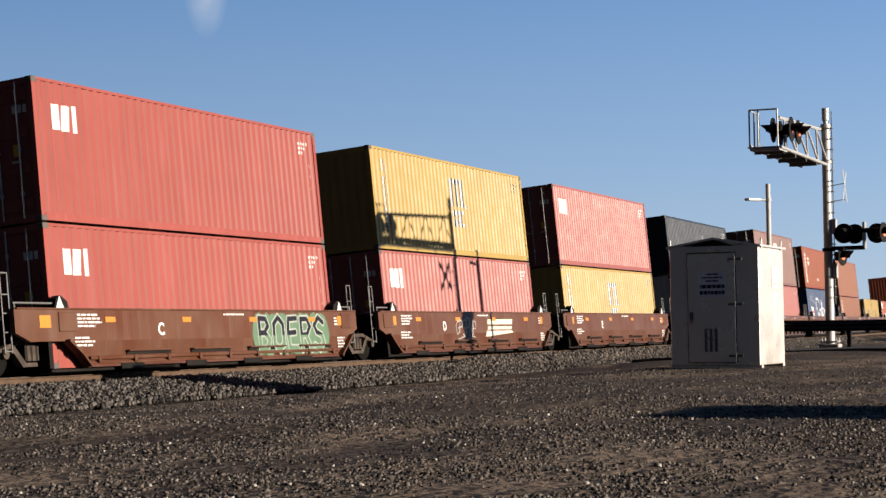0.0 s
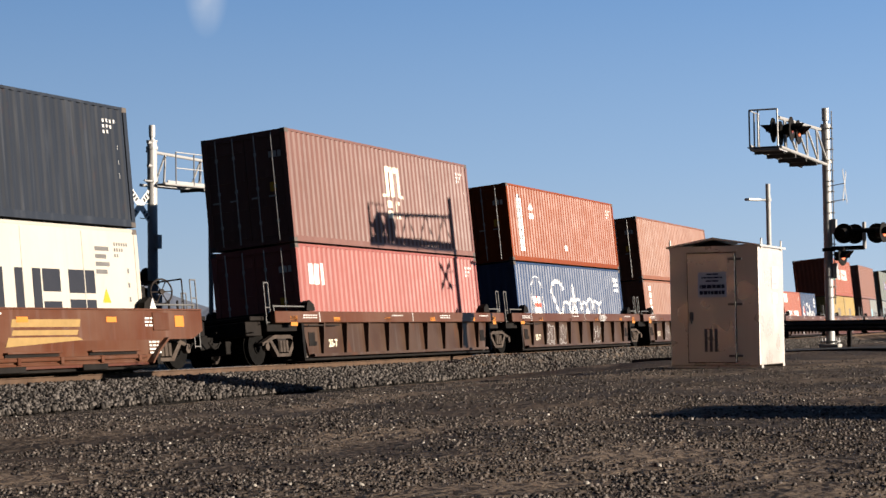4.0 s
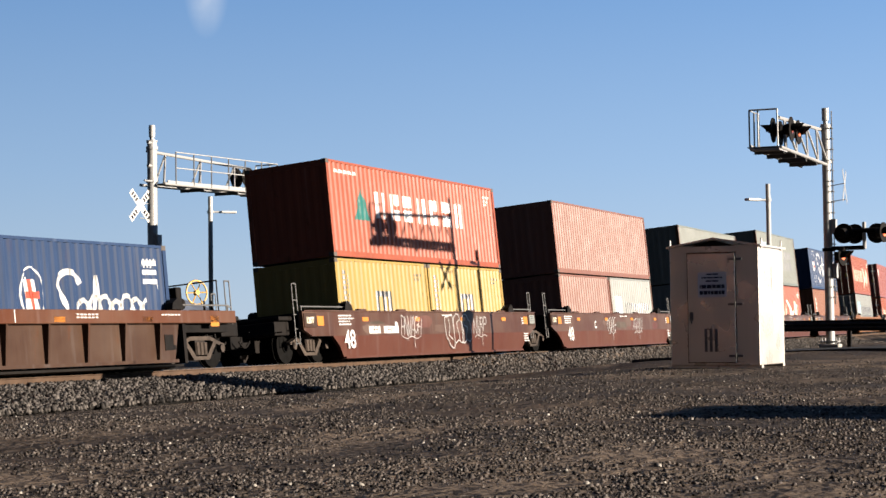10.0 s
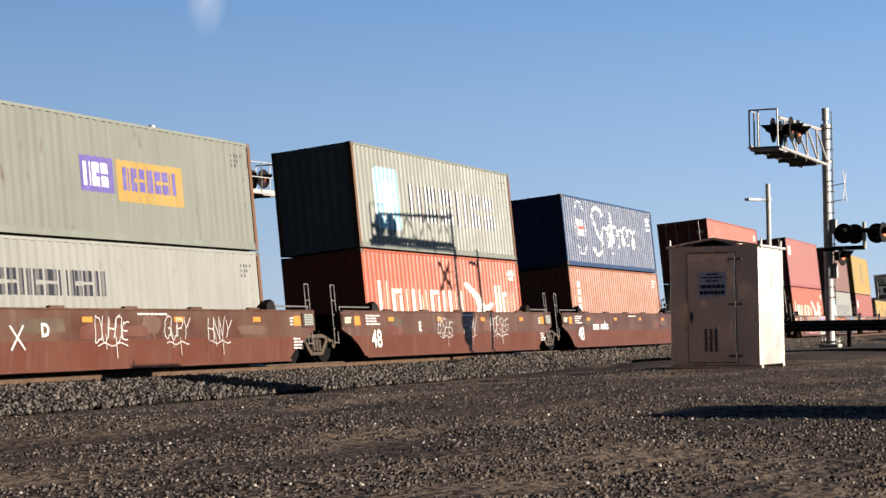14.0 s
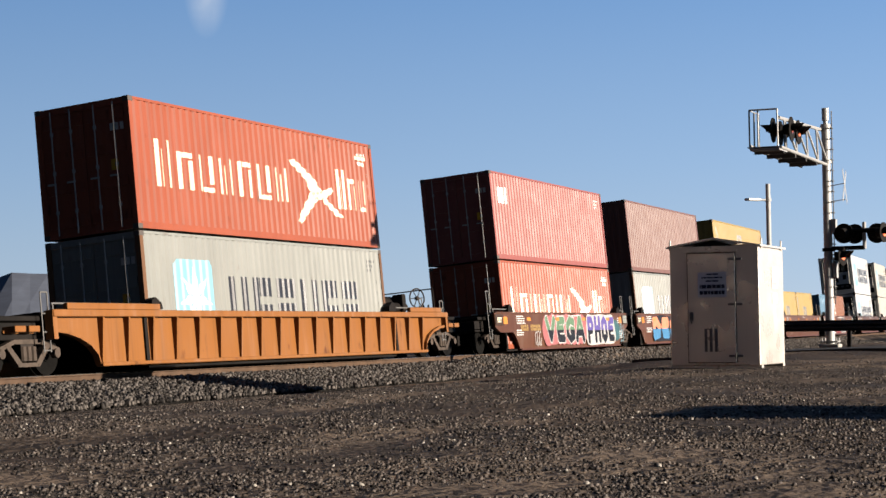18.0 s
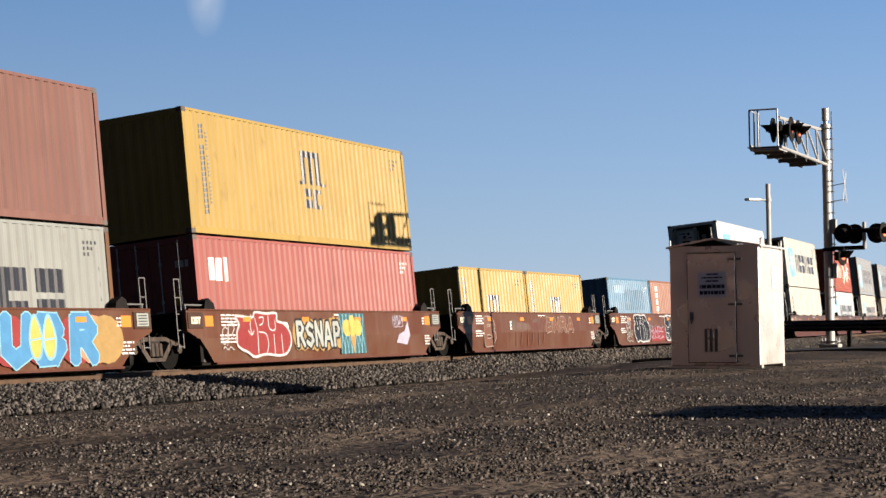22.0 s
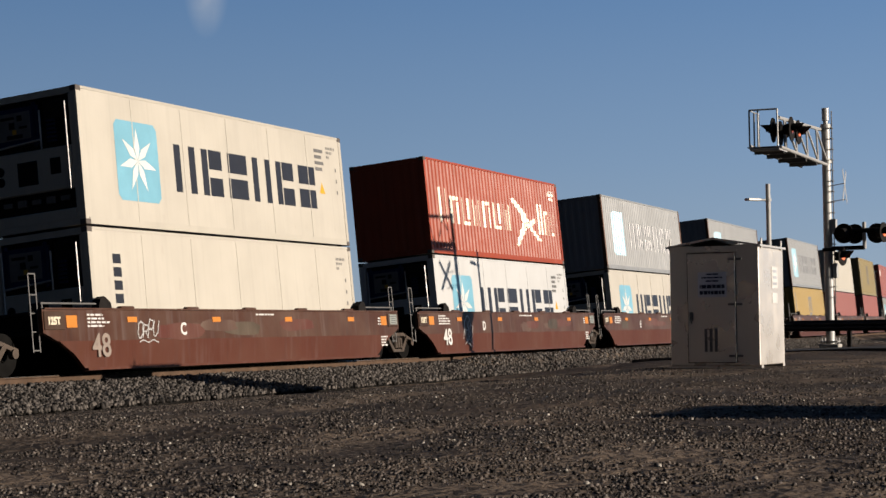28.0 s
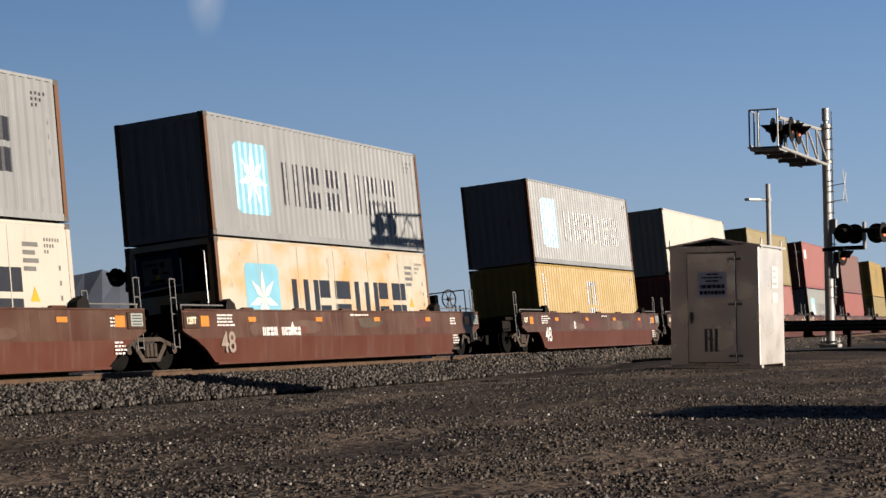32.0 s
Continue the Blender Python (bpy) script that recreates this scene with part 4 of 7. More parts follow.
def scrawl(parent, x0, z0, w, h, col, seed, n=14, drip=False, flat=SIDE_Y):
    """A quick sprayed tag in thin joined strokes, with a loop under it."""
    rnd = random.Random(seed)
    count = max(2, min(6, round(w / (0.42 * h))))
    cell, polys = w / count, []
    for i in range(count):
        a0, lean, tall = x0 + (i + 0.5) * cell, rnd.uniform(0.05, 0.3), h * rnd.uniform(0.62, 1.0)
        base = z0 + (h - tall) * rnd.uniform(0.2, 0.9)
        for line in STROKES[rnd.choice("VEGAPHODSURYNB")].split("|"):
            pts = [tuple(float(v) for v in q.split(",")) for q in line.split()]
            fine = []
            for (u0, v0), (u1, v1) in zip(pts, pts[1:]):
                for k in range(4):
                    f = k / 4
                    fine.append((u0 + f * (u1 - u0) + 0.05 * math.sin(9 * v0 + 6 * f + seed), v0 + f * (v1 - v0) + 0.04 * math.sin(7 * u0 + 6 * f)))
            fine.append(pts[-1])
            polys += ribbon([(a0 + (u - 0.5) * cell * 1.15 + lean * (v - 0.5) * h, base + v * tall) for u, v in fine], 0.026)
    swash = [(x0 + w * (0.05 + 0.9 * k / 9), z0 - 0.03 * h + 0.06 * h * math.sin(k * 1.3 + seed)) for k in range(10)]
    polys += ribbon(swash, 0.022)
    if drip:
        polys += [rect(x0 + w * 0.6, z0 - 0.3, x0 + w * 0.62, z0 + 0.1), rect(x0 + w * 0.3, z0 - 0.12, x0 + w * 0.315, z0 + 0.2)]
    side_marks("graffiti", polys, SPRAY[col], parent, "sprayed %s scrawl" % col, 0.010, flat)["kind"] = "stuff"


def faded_patches(parent, half, seed):
    """Old tags painted over: uneven duller and redder areas on the side."""
    rnd = random.Random(seed)
    for k in range(5):
        cx, cz = rnd.uniform(-half + 2.5, half - 2.5), rnd.uniform(0.78, 0.98)
        rx, rz = rnd.uniform(0.35, 1.1), rnd.uniform(0.10, 0.2)
        ring = [(cx + rx * math.copysign(abs(math.cos(a)) ** 0.6, math.cos(a)) * rnd.uniform(0.85, 1.1), cz + rz * math.copysign(abs(math.sin(a)) ** 0.6, math.sin(a)) * rnd.uniform(0.8, 1.1)) for a in [0.3927 * i for i in range(16)]]
        side_marks("faded_patch", [ring], FADED[k % 3], parent, "dull painted-over patch", 0.0020 + 0.0003 * k)


def stencils(parent, half, seed, col=WHITE):
    rnd = random.Random(seed)
    polys = []
    for x, z, rows, w in ((-half + 1.5, 1.12, 4, 0.9), (-half + 1.4, 0.66, 3 if half < 8 else 0, 0.8), (0.2, 1.14, 1, 1.2), (half - 1.3, 1.05, 3, 0.5), (half - 1.2, 0.55, 4, 0.5)):
        for r in range(rows):
            a = x
            end = x + w * rnd.uniform(0.6, 1.0)
            while a < end:
                b = min(end, a + rnd.uniform(0.06, 0.25))
                polys.append(rect(a, z - r * 0.075, b, z - r * 0.075 + 0.038))
                a = b + 0.035
    side_marks("stencil", polys, col, parent, "small white stencilled lines")


def deep_rib(low, high, d0, d1):
    """An upright rib, deeper at its top, its back in the plane of the plate."""
    def build(bm):
        vs = [bm.verts.new((x, y, z)) for z, d in ((low, d0), (high, d1)) for x, y in ((-0.03, 0), (0.03, 0), (0.03, -d), (-0.03, -d))]
        for q in ((0, 1, 2, 3), (4, 7, 6, 5), (0, 4, 5, 1), (1, 5, 6, 2), (2, 6, 7, 3), (3, 7, 4, 0)):
            bm.faces.new([vs[i] for i in q])
    return shared(("rib", low, high), build)


def ledges(car, mat, low_l, low_r):
    """Sill tube, cover strips and hanging boxes low on the side, and the guards over the wheels."""
    x0, x1 = low_l[2][0], low_r[0][0]
    bm = bmesh.new()
    rod(bm, (x0 + 0.1, SIDE_Y + 0.0, 0.27), (x1 - 0.1, SIDE_Y + 0.0, 0.27), 0.04, 8)
    rod(bm, (x0 + 0.1, SIDE_Y + 0.02, 0.17), (x1 - 0.1, SIDE_Y + 0.02, 0.17), 0.03, 8)
    part("sill_tube", bm, mat, car)
    strip = shared("cover_strip", lambda bm: (bx(bm, (0, 0, 0), (1.75, 0.13, 0.035)), soften(bm, 0.008)))
    # black strips stand in for the shade below the cover strips
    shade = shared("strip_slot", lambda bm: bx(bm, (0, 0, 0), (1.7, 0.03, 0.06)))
    hang = shared("hanging_box", lambda bm: (bx(bm, (0, 0, 0), (0.85, 0.12, 0.12)), soften(bm, 0.012)))
    clamp_ = shared("tube_clamp", lambda bm: (bx(bm, (0, 0, 0), (0.10, 0.09, 0.14)), soften(bm, 0.01)))
    for k in range(4):
        x = x0 + 2.3 + k * (x1 - x0 - 3.6) / 3
        put("cover_strip", strip, mat, car, at(x, SIDE_Y - 0.03, 0.40))
        put("strip_slot", shade, BLACK, car, at(x, SIDE_Y + 0.01, 0.355))
        put("hanging_box", hang, BLACK, car, at(x - 0.7, SIDE_Y + 0.02, 0.09))
    for k in range(9):
        put("tube_clamp", clamp_, mat, car, at(x0 + 0.4 + k * (x1 - x0 - 0.8) / 8, SIDE_Y - 0.015, 0.24))
    for pts in (low_l, low_r):
        bm = bmesh.new()
        for (xa, za), (xb, zb) in zip(pts, pts[1:]):
            d = math.hypot(xb - xa, zb - za)
            bx(bm, (0, 0, 0), (d + 0.06, 0.20, 0.05), Matrix.Translation(((xa + xb) / 2, SIDE_Y - 0.02, (za + zb) / 2)) @ Matrix.Rotation(-math.atan2(zb - za, xb - xa), 4, "Y"))
        soften(bm, 0.008)
        part("wheel_guard", bm, mat, car)
    for q, pts in ((-1, low_l), (1, low_r)):
        xe = pts[0][0] if q < 0 else pts[2][0]
        bm = bmesh.new()
        bx(bm, (xe - q * 0.1, SIDE_Y - 0.012, 1.0), (0.62, 0.03, 0.38))
        soften(bm, 0.01)
        part("end_panel", bm, mat, car)
        # white triangle painted in for the guide's sunlit face
        bm = bmesh.new()
        x = q * 6.1
        prism(bm, [(x - 0.13, 0.0), (x + 0.13, 0.0), (x, 0.24)], -0.015, 0.0)
        part("guide_plate", bm, WHITE, car, "white triangle for the sunlit face of the guide", at(0, -1.455, 1.27))


def well_car(kind, pitch, first, last, letter="", number=False, seed=1, label=""):
    """One unit of a double-stack car, its origin on the rails below its middle."""
    half = {"smooth": 7.06, "ribbed": 7.45, "long": 8.2, "orange": 9.8}[kind]
    xl = half + ({"smooth": 0.5, "ribbed": 0.5, "long": 0.5, "orange": 0.0}[kind] if first else 0)
    xr = half + ({"smooth": 1.0, "ribbed": 1.0, "long": 0.95, "orange": 0.0}[kind] if last else 0)
    mat = {"smooth": WELL_BROWN, "ribbed": WELL_DARK, "long": WELL_RED, "orange": WELL_ORANGE}[kind]
    car = thing("well_car", label, "rail car", "double-stack well cars")
    early = seed < 14      # the leading set has ledges along its sills, the later ones have end panels
    TOP = 1.245

    if kind in ("smooth", "long"):
        crease, foot = 0.62, 0.13 if early else 0.065
        e = 1.15 if kind == "smooth" else 1.4
        low_l = [(-xl + 1.6, crease), (-xl + 2.0, 0.36), (-xl + 2.25, foot)] if first else [(-xl + 0.5, crease), (-xl + e * 0.72, 0.36), (-xl + e, foot)]
        low_r = [(xr - 2.25, foot), (xr - 2.0, 0.36), (xr - 1.6, crease)] if last else [(xr - e, foot), (xr - e * 0.72, 0.36), (xr - 0.5, crease)]
        low = low_l + low_r
        for s in (-1, 1):
            mirror = Matrix.Diagonal((1, -s, 1, 1)) if s > 0 else Matrix()
            bm = bmesh.new()
            prism(bm, [(-xl, TOP), (-xl, 0.79), (-xl + 0.45, crease), (xr - 0.45, crease), (xr, 0.79), (xr, TOP)], -SIDE_Y * s, -SIDE_Y * s - 0.10 * s)
            part("side_plate", bm, mat, car)
            bm = bmesh.new()
            a = [bm.verts.new((x, -s * (SIDE_Y + (crease - z) * 0.10), z)) for x, z in low]
            b = [bm.verts.new((x, -s * (SIDE_Y + 0.09 + (crease - z) * 0.10), z)) for x, z in low]
            bm.faces.new(a)
            bm.faces.new(b[::-1])
            for i in range(len(low)):
                j = (i + 1) % len(low)
                bm.faces.new((a[j], a[i], b[i], b[j]))
            part("lower_plate", bm, WELL_LOW if kind == "long" else mat, car)
            if s < 0:
                bm = bmesh.new()
                bx(bm, ((low_r[0][0] + low_l[2][0]) / 2, SIDE_Y + 0.07, foot - 0.012), (low_r[0][0] - low_l[2][0], 0.16, 0.05))
                part("bottom_flange", bm, WELL_LOW, car)
                bm = bmesh.new()
                bx(bm, ((xr - xl) / 2, SIDE_Y + 0.03, TOP + 0.012), (xr + xl - 0.1, 0.14, 0.03))
                part("top_flange", bm, mat, car)
                if early:
                    ledges(car, mat, low_l, low_r)
                else:
                    for q, xe in ((-1, xl), (1, xr)):
                        bm = bmesh.new()
                        bx(bm, (q * (xe - 0.36), SIDE_Y - 0.012, 1.02), (0.66, 0.03, 0.36))
                        soften(bm, 0.01)
                        part("end_panel", bm, WELL_DARK, car)
                    side_marks("notice_plate", [rect(xr - 0.58, 0.90, xr - 0.14, 1.17)], SPRAY["grey"], car, "pale notice plate", 0.0, SIDE_Y - 0.031)
                    side_marks("stencil", [rect(xr - 0.53, 0.93 + 0.06 * r, xr - 0.19, 0.955 + 0.06 * r) for r in range(4)], INK, car, "", 0.0, SIDE_Y - 0.035)
                    lettered("125T", 0.2, -xl + 0.12, 0.95, CREAM, car, SIDE_Y - 0.03)
        if kind == "long":
            me = shared("side_lug", lambda bm: (bx(bm, (0, 0, 0), (0.5, 0.12, 0.06)), soften(bm, 0.02)))
            for k in range(5):
                put("side_lug", me, mat, car, at(-5.2 + 2.6 * k, SIDE_Y + 0.05, TOP + 0.05))
    elif kind == "ribbed":
        for s in (-1, 1):
            turn = pose(0, 0, 0, 0, 0, 0 if s < 0 else 180)
            bm = bmesh.new()
            bx(bm, ((xr - xl) / 2 * (1 if s < 0 else -1), SIDE_Y + 0.06, TOP - 0.14), (xr + xl, 0.14, 0.28))
            soften(bm, 0.012)
            part("top_chord", bm, WELL_BROWN, car, m=turn)
            bm = bmesh.new()
            w = 6.25
            prism(bm, [(-w, 0.97), (-w + 0.25, 0.16), (-w + 0.5, 0.12), (w - 0.5, 0.12), (w - 0.25, 0.16), (w, 0.97)], SIDE_Y + 0.17, SIDE_Y + 0.22)
            bx(bm, (0, SIDE_Y + 0.11, 0.15), (2 * w - 0.6, 0.14, 0.07))
            part("side_plate", bm, mat, car, m=turn)
            rib = deep_rib(0.16, 0.97, 0.07, 0.16)
            for k in range(9):
                put("rib", rib, mat, car, turn @ at(-5.3 + k * 10.6 / 8, SIDE_Y + 0.17, 0))
            if s < 0:
                for q in (-1, 1):
                    bm = bmesh.new()
                    bx(bm, (q * 5.8, SIDE_Y + 0.165, 0.56), (0.34, 0.02, 0.34))
                    bx(bm, (q * 5.8 + 0.2, SIDE_Y + 0.165, 0.45), (0.12, 0.02, 0.10))
                    part("jacking_pocket", bm, BLACK, car)
                bm = bmesh.new()
                rod(bm, (-6.15, SIDE_Y + 0.05, 0.90), (-4.4, SIDE_Y + 0.05, 0.90), 0.018, 6)
                part("side_handrail", bm, IRON, car)
    else:
        for s in (-1, 1):
            turn = pose(0, 0, 0, 0, 0, 0 if s < 0 else 180)
            bm = bmesh.new()
            bx(bm, (0, SIDE_Y + 0.07, TOP - 0.07), (2 * half, 0.20, 0.14))
            bx(bm, (0, SIDE_Y + 0.09, 0.14), (2 * 8.2, 0.18, 0.08))
            bx(bm, (-7.6, SIDE_Y + 0.05, TOP + 0.07), (3.4, 0.12, 0.13))
            bx(bm, (8.3, SIDE_Y + 0.05, TOP + 0.07), (2.2, 0.12, 0.13))
            soften(bm, 0.012)
            part("top_chord", bm, mat, car, m=turn)
            bm = bmesh.new()
            arc = [(8.2 + 1.72 * (1 - math.cos(a)), 0.14 + 0.68 * math.sin(a)) for a in (0.0, 0.3, 0.6, 0.9, 1.2, 1.5)]
            prism(bm, [(-8.2, 0.14), (8.2, 0.14), (8.2, TOP - 0.1), (-8.2, TOP - 0.1)], SIDE_Y + 0.15, SIDE_Y + 0.20)
            for q in (-1, 1):
                for (xa, za), (xb, zb) in zip(arc, arc[1:]):
                    prism(bm, [(q * xa, za), (q * xb, zb), (q * xb, TOP - 0.1), (q * xa, TOP - 0.1)], SIDE_Y + 0.15, SIDE_Y + 0.20)
                    prism(bm, [(q * xa, za), (q * xb, zb), (q * xb, zb + 0.07), (q * xa, za + 0.07)], SIDE_Y + 0.05, SIDE_Y + 0.16)
            part("side_plate", bm, mat, car, m=turn)
            rib = deep_rib(0.17, 1.14, 0.05, 0.15)
            for k in range(18):
                put("rib", rib, mat, car, turn @ at(-8.05 + k * 16.1 / 17, SIDE_Y + 0.15, 0))
            for q in (-1, 1):
                bm = bmesh.new()
                bx(bm, (q * (half - 0.06), SIDE_Y + 0.1, 0.95), (0.14, 0.2, 0.56))
                part("end_post", bm, mat, car, m=turn)
                bm = bmesh.new()
                bx(bm, (q * 10.28, SIDE_Y + 0.3, 0.88), (0.34, 0.4, 0.12))
                bx(bm, (q * 10.72, SIDE_Y + 0.3, 0.88), (0.34, 0.4, 0.12))
                bx(bm, (q * 10.45, SIDE_Y + 0.42, 0.84), (0.95, 0.14, 0.06))
                soften(bm, 0.01)
                part("end_step", bm, mat, car, m=turn)
    # well floor, end bulkheads and walkways
    def floor(bm):
        bx(bm, (0, 0, 0.055), (12.6, 2.6, 0.05))
        for q in (-1, 1):
            bx(bm, (q * 6.35, 0, 0.6), (0.12, 2.7, 1.0))
    put("well_floor", shared("well_floor", floor), BLACK, car)
    for q in (-1, 1):
        xe = xl if q < 0 else xr

        def deck(bm):
            bx(bm, (0, 0, 0.97), (xe - 6.3, 2.42, 0.38))
            bx(bm, (0.1 * q, 0, 1.19), (xe - 6.2, 2.5, 0.05))
        put("end_deck", shared(("end_deck", kind, q, xe), deck), BLACK, car, at(q * (6.3 + (xe - 6.3) / 2), 0, 0))
        # guides that stand over the side plates beside the stack
        def guide(bm):
            prism(bm, [(-0.24, 0.0), (0.24, 0.0), (0.16, 0.2), (0.02, 0.26), (-0.2, 0.14)], -0.09, 0.09)
        for y in (-1.36, 1.36):
            put("stack_guide", shared("stack_guide", guide), BLACK, car, at(q * 6.02, y, TOP + 0.02) @ Matrix.Diagonal((q, 1, 1, 1)))
        bm = bmesh.new()
        rod(bm, (q * 6.2, SIDE_Y + 0.1, TOP + 0.13), (q * (xe - 0.1), SIDE_Y + 0.1, TOP + 0.13), 0.02, 6)
        rod(bm, (q * (xe - 0.15), SIDE_Y + 0.1, TOP), (q * (xe - 0.15), SIDE_Y + 0.1, TOP + 0.13), 0.02, 6)
        part("handrail", bm, IRONBAR, car)
        grab_iron(car, q * (xe + 0.02), -1.28, 0.42 if kind != "ribbed" else 0.95, 1.95 if kind != "orange" else 1.6, 0.22)
        grab_iron(car, q * (xe + 0.02), 1.0, 0.95, 1.95, 0.22)
    # black boxes added to darken the see-through ends round the coupler
    for q, here in ((-1, first), (1, last)):
        if here:
            xe = xl if q < 0 else xr
            reach = 1.5 if kind == "orange" else 0.75
            bm = bmesh.new()
            bx(bm, (q * (xe + reach / 2), 0, 0.86), (reach, 2.1, 0.34))
            bx(bm, (q * (xe + reach * 0.45), 0, 1.10), (reach * 0.9, 2.3, 0.10))
            bx(bm, (q * (xe + reach * 0.4), 0, 0.52), (reach * 0.6, 0.7, 0.4))
            soften(bm, 0.015)
            part("end_sill", bm, BLACK, car)
    # trucks and ends
    if first:
        truck(car, -xl + (1.0 if kind != "orange" else -0.35))
        coupler(car, -xl - (0.5 if kind != "orange" else 1.4), -1)
    if last:
        truck(car, xr - (1.0 if kind != "orange" else -0.35))
        coupler(car, xr + (0.5 if kind != "orange" else 1.4), 1)
        brake_stand(car, xr - 0.75, 1, gold=(kind == "ribbed"))
    else:
        truck(car, pitch / 2)
        bm = bmesh.new()
        bx(bm, (pitch / 2, 0, 0.85), (1.7, 0.5, 0.3))
        bx(bm, (pitch / 2, 0, 1.15), (pitch - 2 * half + 0.2, 1.3, 0.05))
        part("articulated_joint", bm, BLACK, car)
    # reflectors and lettering
    refl = shared("reflector", lambda bm: bx(bm, (0, 0, 0), (0.36, 0.008, 0.11)))
    big = shared("large_reflector", lambda bm: bx(bm, (0, 0, 0), (0.36, 0.008, 0.24)))
    rz = TOP - 0.2
    rcol = AMBER
    if kind != "orange":
        for k in range(4):
            put("reflector", refl, rcol, car, at(-half * 0.62 + k * half * 0.42, SIDE_Y - 0.006, rz))
        put("reflector", big, rcol, car, at(-xl + 0.95, SIDE_Y - 0.006, rz - 0.04))
        put("reflector", big, rcol, car, at(xr - 0.95, SIDE_Y - 0.006, rz - 0.04))
        if kind == "ribbed":
            lettered("25-T", 0.26, -4.86, 0.36, CREAM, car, SIDE_Y + 0.168)
        if kind != "ribbed":
            stencils(car, half, seed)
        else:
            side_marks("stencil", [rect(x + 0.13 * k, z, x + 0.13 * k + 0.09, z + 0.03) for x, z in ((-6.5, 1.13), (-6.5, 1.07), (-1.2, 1.13), (2.2, 1.13), (2.2, 1.07), (5.3, 1.13)) for k in range(6)]
                       + [rect(-5.62, 0.98, -5.59, 1.23), rect(0.2, 0.98, 0.23, 1.23)],
                       WHITE, car, "small white stencilled lines", 0.006, SIDE_Y - 0.012)
    if letter:
        lettered(letter, 0.36, -2.6 if kind == "smooth" else -3.2, 0.72, WHITE, car)
    if number:
        lettered("48", 0.66, -half + 1.75, 0.30, WHITE, car, SIDE_Y - 0.006)
    return car


# ---- the train: every unit with its place along the train and its load ----
H, S = 2.896, 2.591
FORTY, TWENTY = 12.192, 6.058
BASE = 0.10
A1, A2, A3, A4 = ("smooth", 15.5), ("ribbed", 15.48), ("long", 17.79), ("orange", 17.84)
